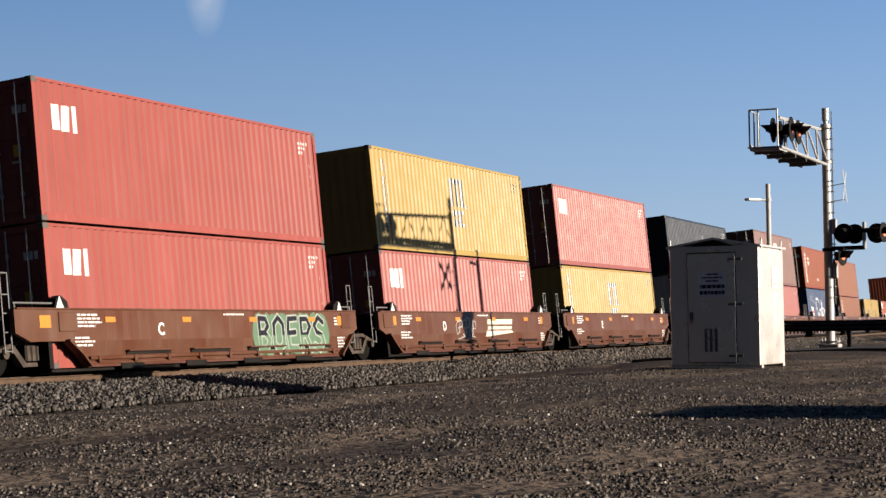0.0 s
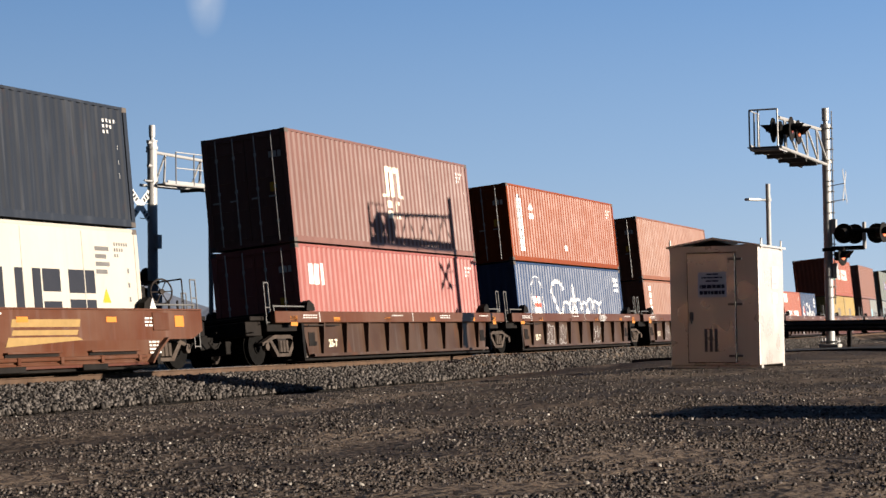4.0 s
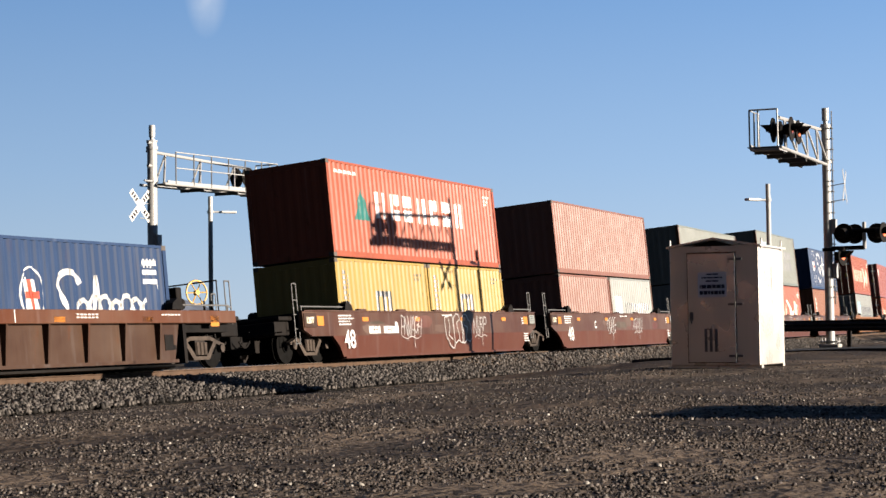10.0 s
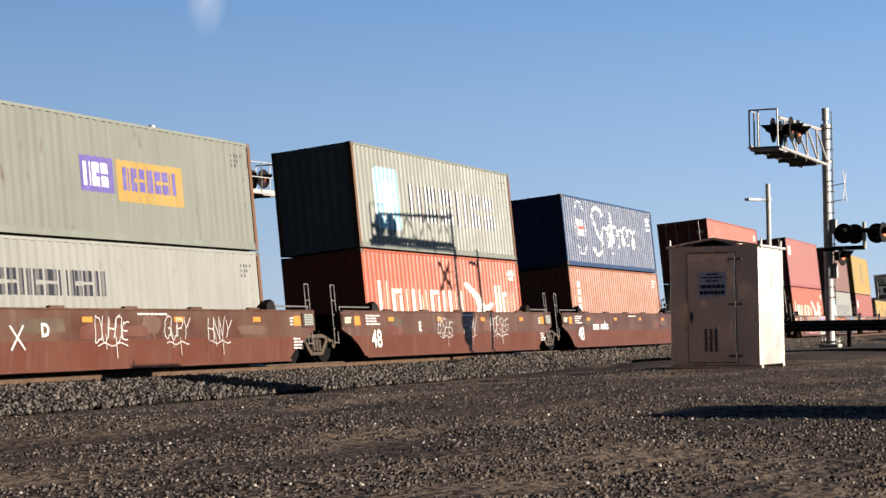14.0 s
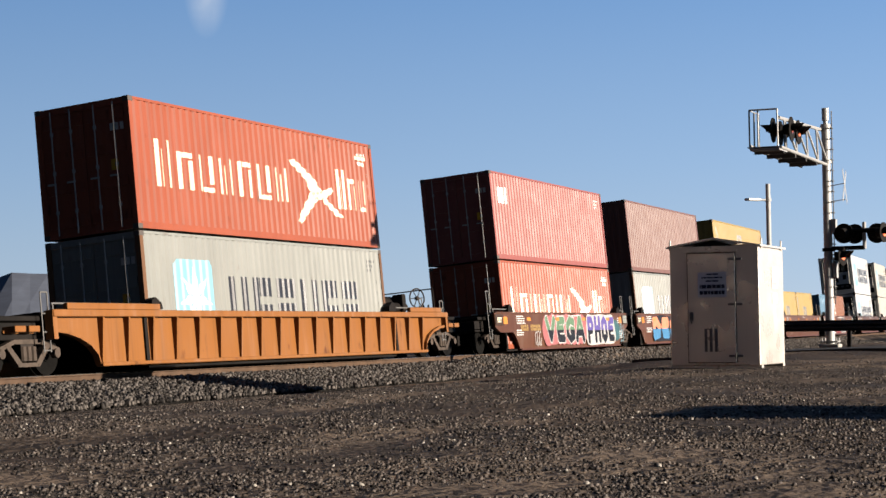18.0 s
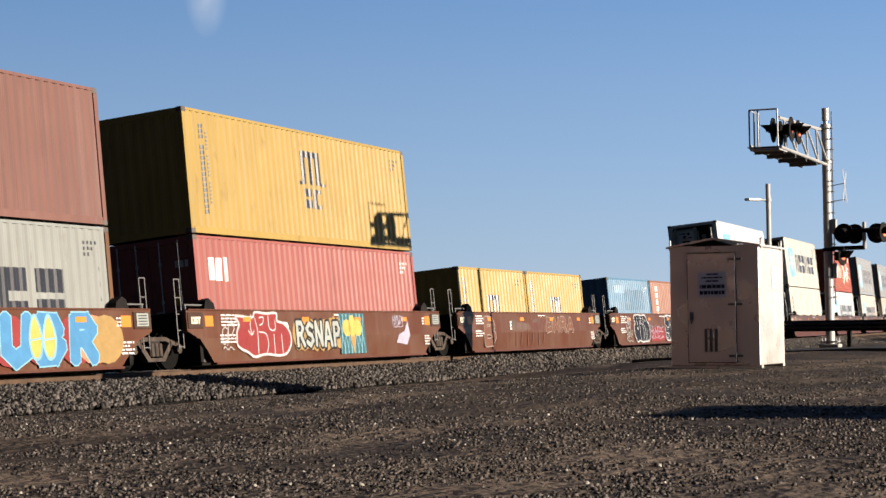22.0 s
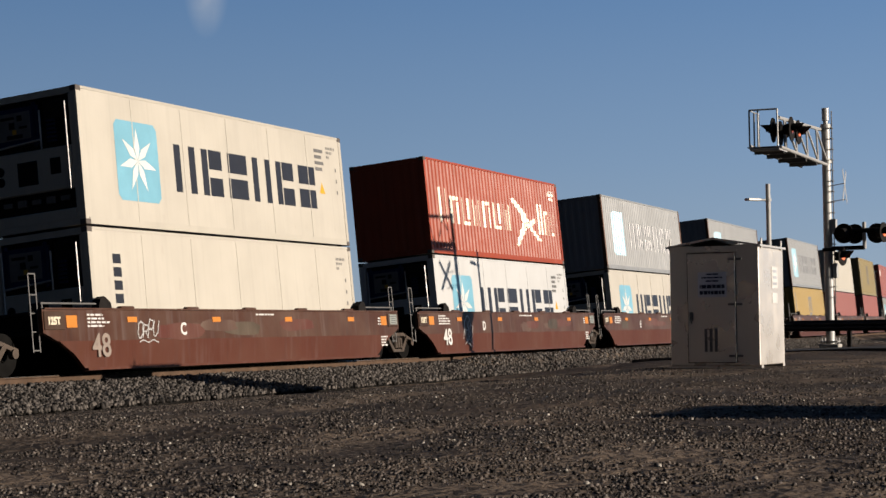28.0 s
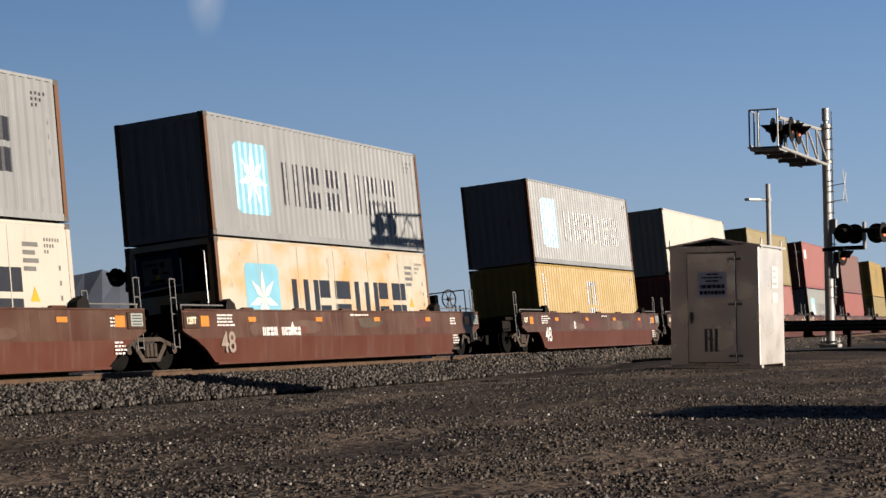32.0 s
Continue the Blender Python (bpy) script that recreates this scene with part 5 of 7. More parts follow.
# front of the load along the train, car type, first, last, letter, upper box, lower boxes (colour, height, kind, front, marks)
TRAIN = [
    (20.04, A1, 1, 0, "C", ("red", H, "dry", "doors", "leasing"), [("red", H, "dry", "doors", "leasing")]),
    (35.87, A1, 0, 0, "D", ("yellow", H, "dry", "end", "m_wide"), [("pink_red", H, "dry", "doors", "leasing")]),
    (51.69, A1, 0, 0, "E", ("pink_red", H, "dry", "doors", "leasing"), [("yellow", H, "dry", "end", "m_tall")]),
    (67.45, A1, 0, 1, "A", ("slate", S, "dry", "end", "patches"), [("cream", H, "reefer", "end", "star")]),
    (87.25, A2, 1, 0, "", ("mauve", H, "dry", "doors", "m_pale"), [("pink_red", H, "dry", "doors", "leasing")]),
    (103.21, A2, 0, 0, "", ("orange", S, "dry", "doors", "side_panel"), [("blue", H, "dry", "end", "script")]),
    (118.99, A2, 0, 0, "", ("salmon", S, "dry", "doors", "plain"), [("salmon", S, "dry", "end", "column")]),
    (134.94, A2, 0, 0, "", None, [("yellow", S, "short", "end", "m_small"), ("yellow", S, "short", "end", "m_small")]),
    (150.75, A2, 0, 1, "", None, [("coral", S, "short", "end", "tree_short"), ("blue", S, "short", "end", "script_short")]),
    (171.62, A3, 1, 0, "B", ("coral", S, "dry", "end", "tree"), [("yellow", S, "short", "end", "m_small"), ("yellow", S, "short", "end", "m_small")]),
    (190.0, A3, 0, 0, "C", ("brown", S, "dry", "end", "plain"), [("brown", S, "short", "end", "plain"), ("grey", S, "short", "end", "star_short")]),
    (208.29, A3, 0, 0, "D", ("dark_grey", S, "dry", "end", "two_panels"), [("grey", S, "dry", "end", "line")]),
    (226.54, A3, 0, 0, "E", ("dark_grey", H, "dry", "end", "star"), [("coral", H, "dry", "end", "gull")]),
    (244.46, A3, 0, 1, "A", ("blue", S, "dry", "end", "script"), [("salmon", H, "dry", "end", "column")]),
    (267.57, A4, 1, 1, "", ("coral", H, "dry", "doors", "gull"), [("grey", H, "dry", "doors", "star")]),
    (289.27, A1, 1, 0, "B", ("pink_red", H, "dry", "doors", "leasing"), [("coral", H, "dry", "doors", "gull")]),
    (305.10, A1, 0, 0, "C", ("mauve", H, "dry", "end", "plain"), [("grey", H, "dry", "end", "star")]),
    (320.95, A1, 0, 0, "D", ("yellow", H, "dry", "end", "m_tall"), [("pink_red", H, "dry", "doors", "leasing")]),
    (336.75, A1, 0, 0, "E", None, [("yellow", S, "short", "end", "m_small"), ("yellow", S, "short", "end", "m_small")]),
    (352.50, A1, 0, 1, "A", None, [("light_blue", S, "short", "end", "patches_pale"), ("salmon", S, "short", "end", "column")]),
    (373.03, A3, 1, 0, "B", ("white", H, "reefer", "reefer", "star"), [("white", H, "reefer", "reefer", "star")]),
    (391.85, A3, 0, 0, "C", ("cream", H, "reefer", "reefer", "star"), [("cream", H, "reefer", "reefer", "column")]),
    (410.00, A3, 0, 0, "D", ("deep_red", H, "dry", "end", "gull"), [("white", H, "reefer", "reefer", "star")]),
    (427.91, A3, 0, 0, "E", ("pale_grey", H, "dry", "end", "star"), [("cream", H, "reefer", "reefer", "star")]),
    (446.13, A3, 0, 1, "A", ("pale_grey", H, "dry", "end", "star"), [("rust_white", H, "reefer", "reefer", "star")]),
    (468.30, A3, 1, 0, "B", ("pale_grey", H, "dry", "end", "star"), [("yellow", H, "dry", "end", "m_wide")]),
    (486.50, A3, 0, 0, "C", ("cream", H, "dry", "end", "plain"), [("pink_red", H, "dry", "end", "plain")]),
    (504.65, A3, 0, 0, "D", ("khaki", H, "dry", "end", "m_wide"), [("pink_red", H, "dry", "end", "plain")]),
    (522.85, A3, 0, 0, "E", ("pink_red", H, "dry", "doors", "leasing"), [("grey", H, "dry", "end", "star")]),
    (541.00, A3, 0, 1, "A", ("mauve", H, "dry", "end", "plain"), [("pink_red", H, "dry", "end", "plain")]),
    (562.50, A3, 1, 0, "B", ("yellow", H, "dry", "end", "m_tall"), [("khaki", H, "dry", "end", "plain")]),
    (580.70, A3, 0, 1, "C", ("brown", H, "dry", "end", "plain"), [("salmon", H, "dry", "end", "plain")]),
]
COLOR_WORD = {"red": "bright red", "pink_red": "faded red", "yellow": "yellow", "slate": "dark slate-grey", "white": "clean white", "cream": "cream-white",
              "rust_white": "rust-stained white", "mauve": "mauve-brown", "orange": "deep orange", "blue": "dark blue", "salmon": "salmon-brown",
              "coral": "faded orange-red", "deep_red": "deep orange-red", "pale_grey": "rust-edged pale grey", "brown": "reddish-brown", "grey": "pale grey", "dark_grey": "greenish-grey",
              "light_blue": "pale blue", "navy": "navy blue", "khaki": "khaki-yellow"}
MARK_WORD = {"plain": "without markings", "leasing": "with a white corner mark", "star": "with a blue star panel", "m_wide": "with a dark centre mark",
             "m_tall": "with a tall dark mark", "m_pale": "with a pale centre mark", "patches": "with pale repainted patches", "side_panel": "with an upright white panel",
             "script": "with white flowing lettering", "script_short": "with white flowing lettering", "column": "with a column of bars", "m_small": "with a small dark mark",
             "tree": "with white bars and green triangle", "tree_short": "with white bars", "star_short": "with a faded star panel",
             "two_panels": "with purple-yellow panels", "line": "with faint dark lettering", "gull": "with a cream bird emblem", "patches_pale": "with paler repainted patches"}
CAR_LABEL = {"smooth": "brown smooth-sided double-stack well car on the track", "ribbed": "dusty brown well car with ribbed sides on the track",
             "long": "reddish-brown long well car with dusty sides on the track", "orange": "orange-yellow ribbed well car on the track"}
MOVING = []   # thing, middle of its place along the train, height over the rails


def load_box(spec, s, up, where):
    color, high, kind, front, mk = spec
    length = TWENTY if kind == "short" else FORTY
    size = {"dry": "", "short": "short ", "reefer": "refrigerated "}[kind]
    label = "%s %scontainer %s, %s" % (COLOR_WORD[color], size, MARK_WORD[mk], where)
    ob = container(label, color, length, high, kind, front, mk, bright=s < 375)
    MOVING.append((ob, s, up))
    return ob


WELL_CARS = []
for i, (s0, (kind, pitch), first, last, letter, upper, lower) in enumerate(TRAIN):
    car = well_car(kind, pitch, first, last, letter, kind == "long" and i not in (20, 21, 23, 24), 10 + i, CAR_LABEL[kind])
    WELL_CARS.append(car)
    mid = SPACING * (s0 + FORTY / 2)
    MOVING.append((car, mid, 0.0))
    for k, spec in enumerate(lower):
        load_box(spec, mid + (k - 0.5) * (TWENTY + 0.076) * (len(lower) - 1), BASE, "in well car")
    if upper:
        load_box(upper, mid, BASE + lower[0][1] + 0.042, "stacked on top")

for c_ in (21, 24):
    lettered("48", 0.66, -8.35 + 1.75, 0.30, SPRAY["dull"], WELL_CARS[c_], SIDE_Y - 0.006)
# owner's name and number on the cars that show it, as plain bars, and sprayed tags
G = WELL_CARS
for c_ in (9, 10, 11, 12, 13, 18, 20, 21, 22, 23, 24, 25):
    faded_patches(G[c_], 8.0 if c_ != 18 else 6.5, 200 + c_)
for c_, x_, mat_ in ((3, -3.4, SPRAY["gold"]), (9, -4.9, WHITE), (13, -4.6, WHITE), (24, -4.6, WHITE), (20, -4.6, WHITE), (19, 3.3, WHITE), (15, -5.2, SPRAY["gold"])):
    side_marks("stencil", bars(x_, 0.66, 0.75, 0.2, 4, 0.3, 0.2) + bars(x_ + 0.95, 0.66, 1.0, 0.2, 6, 0.3, 0.2), mat_, G[c_], "row of stencilled bars")
throw_up(G[0], 1.7, 0.18, 3.5, 1.0, "BOERS", "black", "grey", "green", "green", 0.17, 0.0, 0.04)
scrawl(G[1], -1.6, 0.5, 1.6, 0.6, "white", 4)
side_marks("emblem", [rect(1.0, 0.88, 3.2, 1.04, 0.05), rect(1.0, 0.72, 3.1, 0.82, 0.05), [(0.8, 0.5), (3.3, 0.62), (3.1, 0.68), (0.9, 0.68)]], CREAM, G[1], "cream slanting emblem bars")
side_marks("emblem", [rect(1.2, 0.9, 3.4, 1.05, 0.05), rect(1.2, 0.74, 3.3, 0.84, 0.05), [(1.0, 0.52), (3.5, 0.64), (3.3, 0.7), (1.1, 0.7)]], SPRAY["gold"], G[3], "faded gold emblem bars")
for n_, (c_, x_) in enumerate(((5, -3.75), (5, -2.43), (5, 1.55), (6, -3.75), (6, 0.22), (7, -1.1), (7, 2.87), (8, -1.1))):
    scrawl(G[c_], x_, 0.25, 0.9, 0.62, "white", 20 + n_, 16, flat=SIDE_Y + 0.17)
for n_, (c_, x_, w_) in enumerate(((9, -2.8, 1.4), (10, -1.6, 1.1), (10, 1.9, 1.3), (11, -1.4, 1.2), (11, 1.2, 1.0), (11, 3.0, 1.0), (12, -1.8, 1.1), (12, 0.2, 1.0), (12, 2.4, 1.6), (9, 2.6, 1.1))):
    scrawl(G[c_], x_, 0.55, w_, 0.6, "white", 40 + n_, 15, True)
side_marks("graffiti", ribbon([(-4.15, 0.48), (-3.75, 0.92)], 0.05) + ribbon([(-4.15, 0.92), (-3.75, 0.48)], 0.05), SPRAY["white"], G[11], "sprayed white cross")["kind"] = "stuff"
scrawl(G[5], 2.0, 0.99, 0.75, 0.22, "white", 91, 12, flat=SIDE_Y - 0.01)
scrawl(G[6], 2.4, 0.99, 0.75, 0.22, "white", 92, 12, flat=SIDE_Y - 0.01)
tag(G[9], 0.4, 0.25, 1.9, 0.95, None, "white", 61, 3)
throw_up(G[15], -2.75, 0.17, 4.3, 1.04, "VEGA", "green", "white", "black", "pink", 0.25, 0.05)
for x_, w_ in ((0.75, 1.0), (4.9, 1.1)):
    side_marks("graffiti", [disc(x_ + w_ / 2, 0.62, w_ / 2, 0.4, 14)], SPRAY["teal"], G[15], "sprayed teal cloud", 0.0032)
bubble_piece(G[15], 1.72, 0.1, 3.65, 1.14, ".06,.98 .03,.6 .0,.03 .2,.02 .5,.05 .75,.03 .94,.05 1,.3 .97,.6 .95,.97 .7,.93 .5,.97 .25,.92", "", "white", "white", 0.0045)
throw_up(G[15], 1.85, 0.12, 3.4, 1.08, "PHOE", "purple", "white", "black", None, 0.30, 0.05, 0.03)
scrawl(G[15], -3.9, 0.2, 0.6, 0.45, "white", 83)
scrawl(G[15], 5.9, 0.25, 0.5, 0.7, "cyan", 85)
bubble_piece(G[16], -4.85, 0.12, 4.3, 1.1, ".02,.95 .05,.6 .0,.1 .2,.02 .5,.05 .8,.02 .98,.08 1,.5 .97,.95 .7,.9 .4,.98 .2,.92", "", "black", "black", 0.0045)
throw_up(G[16], -4.8, 0.14, 4.2, 1.06, "DES", "peach", "black", "blue", None, 0.29, 0.05)
for x_, c_ in ((1.3, "peach"), (2.2, "red"), (3.2, "red"), (4.3, "red"), (4.9, "peach"), (5.35, "gold")):
    side_marks("graffiti", [disc(x_, 0.64, 0.62, 0.5, 16)], SPRAY[c_], G[16], "sprayed %s cloud" % c_, 0.0028 + 0.0004 * x_)
throw_up(G[16], 0.8, 0.1, 4.3, 1.12, "DUBR", "blue", "cyan", None, None, 0.30, 0.05, 0.03)
for x_ in (2.98, 3.42):
    bubble_piece(G[16], x_ - 0.26, 0.26, 0.52, 0.92, ".5,1 .8,.75 .95,.4 .75,.05 .35,.0 .1,.3 .2,.7", ".2,.42 .85,.46", "yellow", "cyan", 0.0105)
bubble_piece(G[17], -5.0, 0.12, 2.75, 1.12, ".0,.92 .1,.72 .04,.6 .02,.3 .1,.2 .2,.15 .3,.02 .5,.1 .75,.04 .9,.08 1,.3 .99,.55 .88,.75 .74,.78 .78,.98 .55,.94 .36,1 .34,.84",
             ".3,.92 .27,.7 .29,.5|.24,.58 .29,.48 .33,.58|.36,.84 .4,.6 .38,.08|.42,.56 .55,.54 .58,.3 .52,.08|.44,.86 .52,.88 .5,.74 .44,.7|.6,.9 .6,.6 .72,.58 .72,.8|.68,.5 .68,.1|.82,.5 .82,.08", "red", "white")
scrawl(G[17], -5.6, 0.4, 0.55, 0.6, "white", 94)
throw_up(G[17], -2.0, 0.28, 2.5, 0.78, "RSNAP", "grey", "black", None, "gold", 0.24, 0.0, 0.055)
side_marks("graffiti", [rect(0.45, 0.15, 1.95, 1.2)], SPRAY["teal"], G[17], "sprayed dark teal square", 0.005)
side_marks("graffiti", [q_ for k_ in range(7) for q_ in ribbon([(0.45 + 0.2 * k_, 0.16), (0.7 + 0.2 * k_, 1.18)], 0.025) + ribbon([(0.7 + 0.2 * k_, 0.16), (0.45 + 0.2 * k_, 1.18)], 0.025)], SPRAY["cyan"], G[17], "sprayed pale lattice lines", 0.007)["kind"] = "stuff"
for p_ in (disc(1.18, 0.86, 0.2, 0.3), disc(0.86, 0.82, 0.25, 0.22), disc(1.5, 0.82, 0.25, 0.22)):
    side_marks("graffiti", [p_], SPRAY["yellow"], G[17], "sprayed yellow lobe", 0.010 + 0.002 * (p_[0][0] > 1.4))
side_marks("graffiti", [[(1.0, 0.60), (1.36, 0.60), (1.18, 0.14)]], SPRAY["gold"], G[17], "sprayed golden cone", 0.014)
side_marks("graffiti", [[(3.9, 0.40), (4.6, 0.34), (4.85, 0.6), (4.75, 1.0), (4.5, 0.72), (4.1, 0.62)]], SPRAY["lilac"], G[17], "sprayed pale lilac shape", 0.006)
scrawl(G[17], 3.75, 0.85, 0.7, 0.3, "lilac", 72, 8)
throw_up(G[18], -5.0, 0.16, 1.15, 1.0, "B", "umber", "dull", None, None, 0.2, 0.1, 0.03)
throw_up(G[18], 0.9, 0.55, 3.0, 0.6, "DNRA", "umber", "dull", None, None, 0.2, 0.1, 0.025)
side_marks("graffiti", [q_ for x_ in (-2.1, -1.0, 0.1) for q_ in ribbon([(x_, 0.2), (x_ + 0.08, 0.9), (x_ + 0.3, 1.12), (x_ + 0.6, 1.0), (x_ + 0.62, 0.7), (x_ + 0.45, 0.25)], 0.05)], SPRAY["umber"], G[18], "faint sprayed arches", 0.006)["kind"] = "stuff"
scrawl(G[19], -4.9, 0.7, 0.6, 0.45, "white", 76, 8)
scrawl(G[19], -5.0, 0.2, 0.9, 0.45, "grey", 95, 10)
bubble_piece(G[19], -3.85, 0.09, 2.4, 1.14, ".06,.98 .03,.82 .12,.72 .03,.6 .02,.3 .08,.18 .16,.02 .3,.1 .45,.02 .7,.06 .88,.04 .96,.2 .99,.5 .95,.68 .82,.78 .74,1 .5,.96 .3,1",
             ".2,.98 .22,.78 .25,.46|.17,.54 .25,.46 .3,.56|.37,.96 .38,.6 .36,.2 .42,.08|.42,.7 .55,.66 .6,.4 .55,.1|.6,.68 .7,.5 .7,.1|.8,.5 .8,.08|.42,.74 .52,.86 .42,.88|.6,.72 .6,.9|.7,.75 .76,.85", "black", "white")
side_marks("graffiti", [[(-1.4, 0.14), (0.15, 0.13), (0.85, 0.2), (0.8, 0.72), (0.3, 0.66), (-0.4, 0.74), (-1.35, 0.6)]], SPRAY["red"], G[19], "sprayed red cloud", 0.004)
scrawl(G[19], -1.35, 0.28, 2.0, 0.5, "lilac", 97)
bubble_piece(G[19], 0.95, 0.12, 2.45, 1.08, ".0,1 .02,.5 .0,.04 .3,.02 .6,.06 .98,.05 .97,.5 .99,.7 .93,.98 .6,.94 .3,1",
             ".08,.98 .3,.92 .32,.6 .2,.5 .08,.6|.12,.5 .3,.04|.06,.3 .16,.34 .2,.2 .12,.08 .06,.2|.4,.98 .38,.5 .36,.04|.62,.94 .66,.5 .56,.04|.5,.72 .52,.56|.76,.96 .74,.5 .7,.05|.86,.9 .8,.6 .76,.08", "black", "white")
tag(G[22], -4.7, 0.25, 0.5, 0.9, None, "white", 80, 1)
scrawl(G[22], -4.8, 0.35, 0.7, 0.7, "white", 93, 12)
scrawl(G[21], -4.9, 0.6, 0.8, 0.45, "white", 81)


# ---- ground ----
def smooth_step(a, b, v):
    t = min(1.0, max(0.0, (v - a) / (b - a)))
    return t * t * (3 - 2 * t)


ROAD_X, ROAD_SLOPE = 46.9, 0.098     # the road's middle at y = 11.5 and its slant


def ground_z(x, y):
    side = TRACK_Y + BEND * x * x / 2 - y if abs(x) < 700 else 50
    rise = smooth_step(3.0, 14.0, side)
    z = -0.55 + 0.53 * rise
    z += 0.16 * smooth_step(39, 46, x) * smooth_step(3.0, 8.0, side) * (1 - smooth_step(70, 120, x))
    # a low bank of stone beside the track, towards the crossing
    z += 0.50 * smooth_step(42, 47.5, x) * math.exp(-((side - 2.75) / 0.72) ** 2)
    near = max(0.0, 1 - math.hypot(x, y - 5) / 80)
    z += near * (0.05 * noise.noise((x * 0.35, y * 0.35, 0)) + 0.03 * noise.noise((x * 1.3, y * 1.3, 3)))
    z -= near * 0.06 * math.exp(-((y - 0.16 * x - 8.2) / 0.35) ** 2) + near * 0.05 * math.exp(-((y - 0.16 * x - 6.4) / 0.4) ** 2)
    return z


def steps(lo, hi, step, out, grow=1.28):
    v = [lo + i * step for i in range(int((hi - lo) / step) + 1)]
    d = step
    while v[-1] < out:
        d *= grow
        v.append(v[-1] + d)
    d = step
    while v[0] > -out:
        d *= grow
        v.insert(0, v[0] - d)
    return v


gx, gy = steps(2, 72, 0.32, 4600), steps(-4, 30, 0.32, 4600)
verts = [(x, y, ground_z(x, y)) for y in gy for x in gx]
nx = len(gx)
faces = [(j * nx + i, j * nx + i + 1, (j + 1) * nx + i + 1, (j + 1) * nx + i) for j in range(len(gy) - 1) for i in range(nx - 1)]
ground = from_data("ground", verts, faces, GROUND)
for p_ in ground.data.polygons:
    p_.use_smooth = True
tagged(ground, "brown gravelly desert earth beside the railway", "ground", kind="structure")


def swept(name, rows, material, s0, s1, step=2.0, parent=None):
    """A profile (distance across, height) carried along the canted track."""
    verts, faces = [], []
    count = int((s1 - s0) / step) + 1
    for i in range(count):
        m = track_pose(s0 + i * step)
        verts += [tuple(m @ Vector((0, w, z))) for w, z in rows]
    k = len(rows)
    for i in range(count - 1):
        for j in range(k):
            jj = (j + 1) % k
            faces.append((i * k + j, i * k + jj, (i + 1) * k + jj, (i + 1) * k + j))
    return from_data(name, verts, faces, material, parent)


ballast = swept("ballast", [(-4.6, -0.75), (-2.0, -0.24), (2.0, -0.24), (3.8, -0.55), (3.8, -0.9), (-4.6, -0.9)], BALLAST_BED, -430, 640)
tagged(ballast, "crushed-stone ballast bed under the track, blackened for shade between stones", "ballast", kind="structure")
track = thing("railway_track", "curved canted railway track with rusty rails", "track")
track["kind"] = "structure"
for w in (-0.755, 0.755):
    web = [(-0.07, -0.185), (0.07, -0.185), (0.07, -0.165), (0.012, -0.14), (0.012, -0.045), (0.036, -0.035), (0.036, -0.012), (-0.036, -0.012), (-0.036, -0.035), (-0.012, -0.045), (-0.012, -0.14), (-0.07, -0.165)]
    swept("rail", [(w + a, b) for a, b in web], RAILRUST, -430, 640, 2.0, track)
    swept("rail_head", [(w - 0.034, -0.014), (w + 0.034, -0.014), (w + 0.03, 0.0), (w - 0.03, 0.0)], RAILHEAD, -430, 640, 2.0, track)
tie = shared("tie", lambda bm: (bx(bm, (0, 0, -0.265), (0.23, 2.6, 0.16)), soften(bm, 0.015)))
for i in range(150):
    put("tie", tie, WOOD, track, track_pose(18 + i * 0.51))
verts, faces = [], []
for i in range(1600):
    s = -300 + i * 0.51
    if 17.6 < s < 95:
        continue
    m, b = track_pose(s), len(verts)
    verts += [tuple(m @ Vector((dx, dy, dz))) for dx in (-0.11, 0.11) for dy in (-1.3, 1.3) for dz in (-0.34, -0.19)]
    faces += [tuple(b + k for k in q) for q in ((0, 1, 3, 2), (4, 6, 7, 5), (0, 4, 5, 1), (2, 3, 7, 6), (1, 5, 7, 3), (0, 2, 6, 4))]
tagged(from_data("far_ties", verts, faces, WOOD, track), kind="stuff")


def scatter(name, count, place, lo, hi, material, label, category, seed, flat=0.7):
    """Loose stones, each a small uneven block lying on the surface."""
    rng = np.random.default_rng(seed)
    base = np.array([(-1, -1, -1), (1, -1, -1), (1, 1, -1), (-1, 1, -1), (-1, -1, 1), (1, -1, 1), (1, 1, 1), (-1, 1, 1)], float) * 0.5
    quad = np.array([(0, 3, 2, 1), (4, 5, 6, 7), (0, 1, 5, 4), (1, 2, 6, 5), (2, 3, 7, 6), (3, 0, 4, 7)])
    pts = place(rng, count)
    size = lo * (hi / lo) ** (rng.random(len(pts)) ** 2)
    v = base[None] * (1 + 0.45 * (rng.random((len(pts), 8, 3)) - 0.5) * 2) * size[:, None, None]
    v[:, :, 2] *= flat
    v[:, 4:, :2] *= 0.72
    a = rng.random(len(pts)) * 6.283
    c, s = np.cos(a)[:, None], np.sin(a)[:, None]
    tilt = (rng.random((len(pts), 2)) - 0.5) * 1.1
    x, y, z = v[..., 0] * c - v[..., 1] * s, v[..., 0] * s + v[..., 1] * c, v[..., 2]
    z = z + x * tilt[:, :1] + y * tilt[:, 1:]
    out = np.stack([x, y, z], -1) + pts[:, None]
    out[..., 2] += size[:, None] * flat * 0.18
    me = bpy.data.meshes.new(name)
    n = len(pts)
    me.vertices.add(n * 8)
    me.vertices.foreach_set("co", out.reshape(-1))
    me.loops.add(n * 24)
    me.loops.foreach_set("vertex_index", (quad[None] + (np.arange(n) * 8)[:, None, None]).reshape(-1).astype(np.int32))
    me.polygons.add(n * 6)
    me.polygons.foreach_set("loop_start", np.arange(n * 6, dtype=np.int32) * 4)
    me.update(calc_edges=True)
    return tagged(put(name, me, material), label, category, kind="stuff")


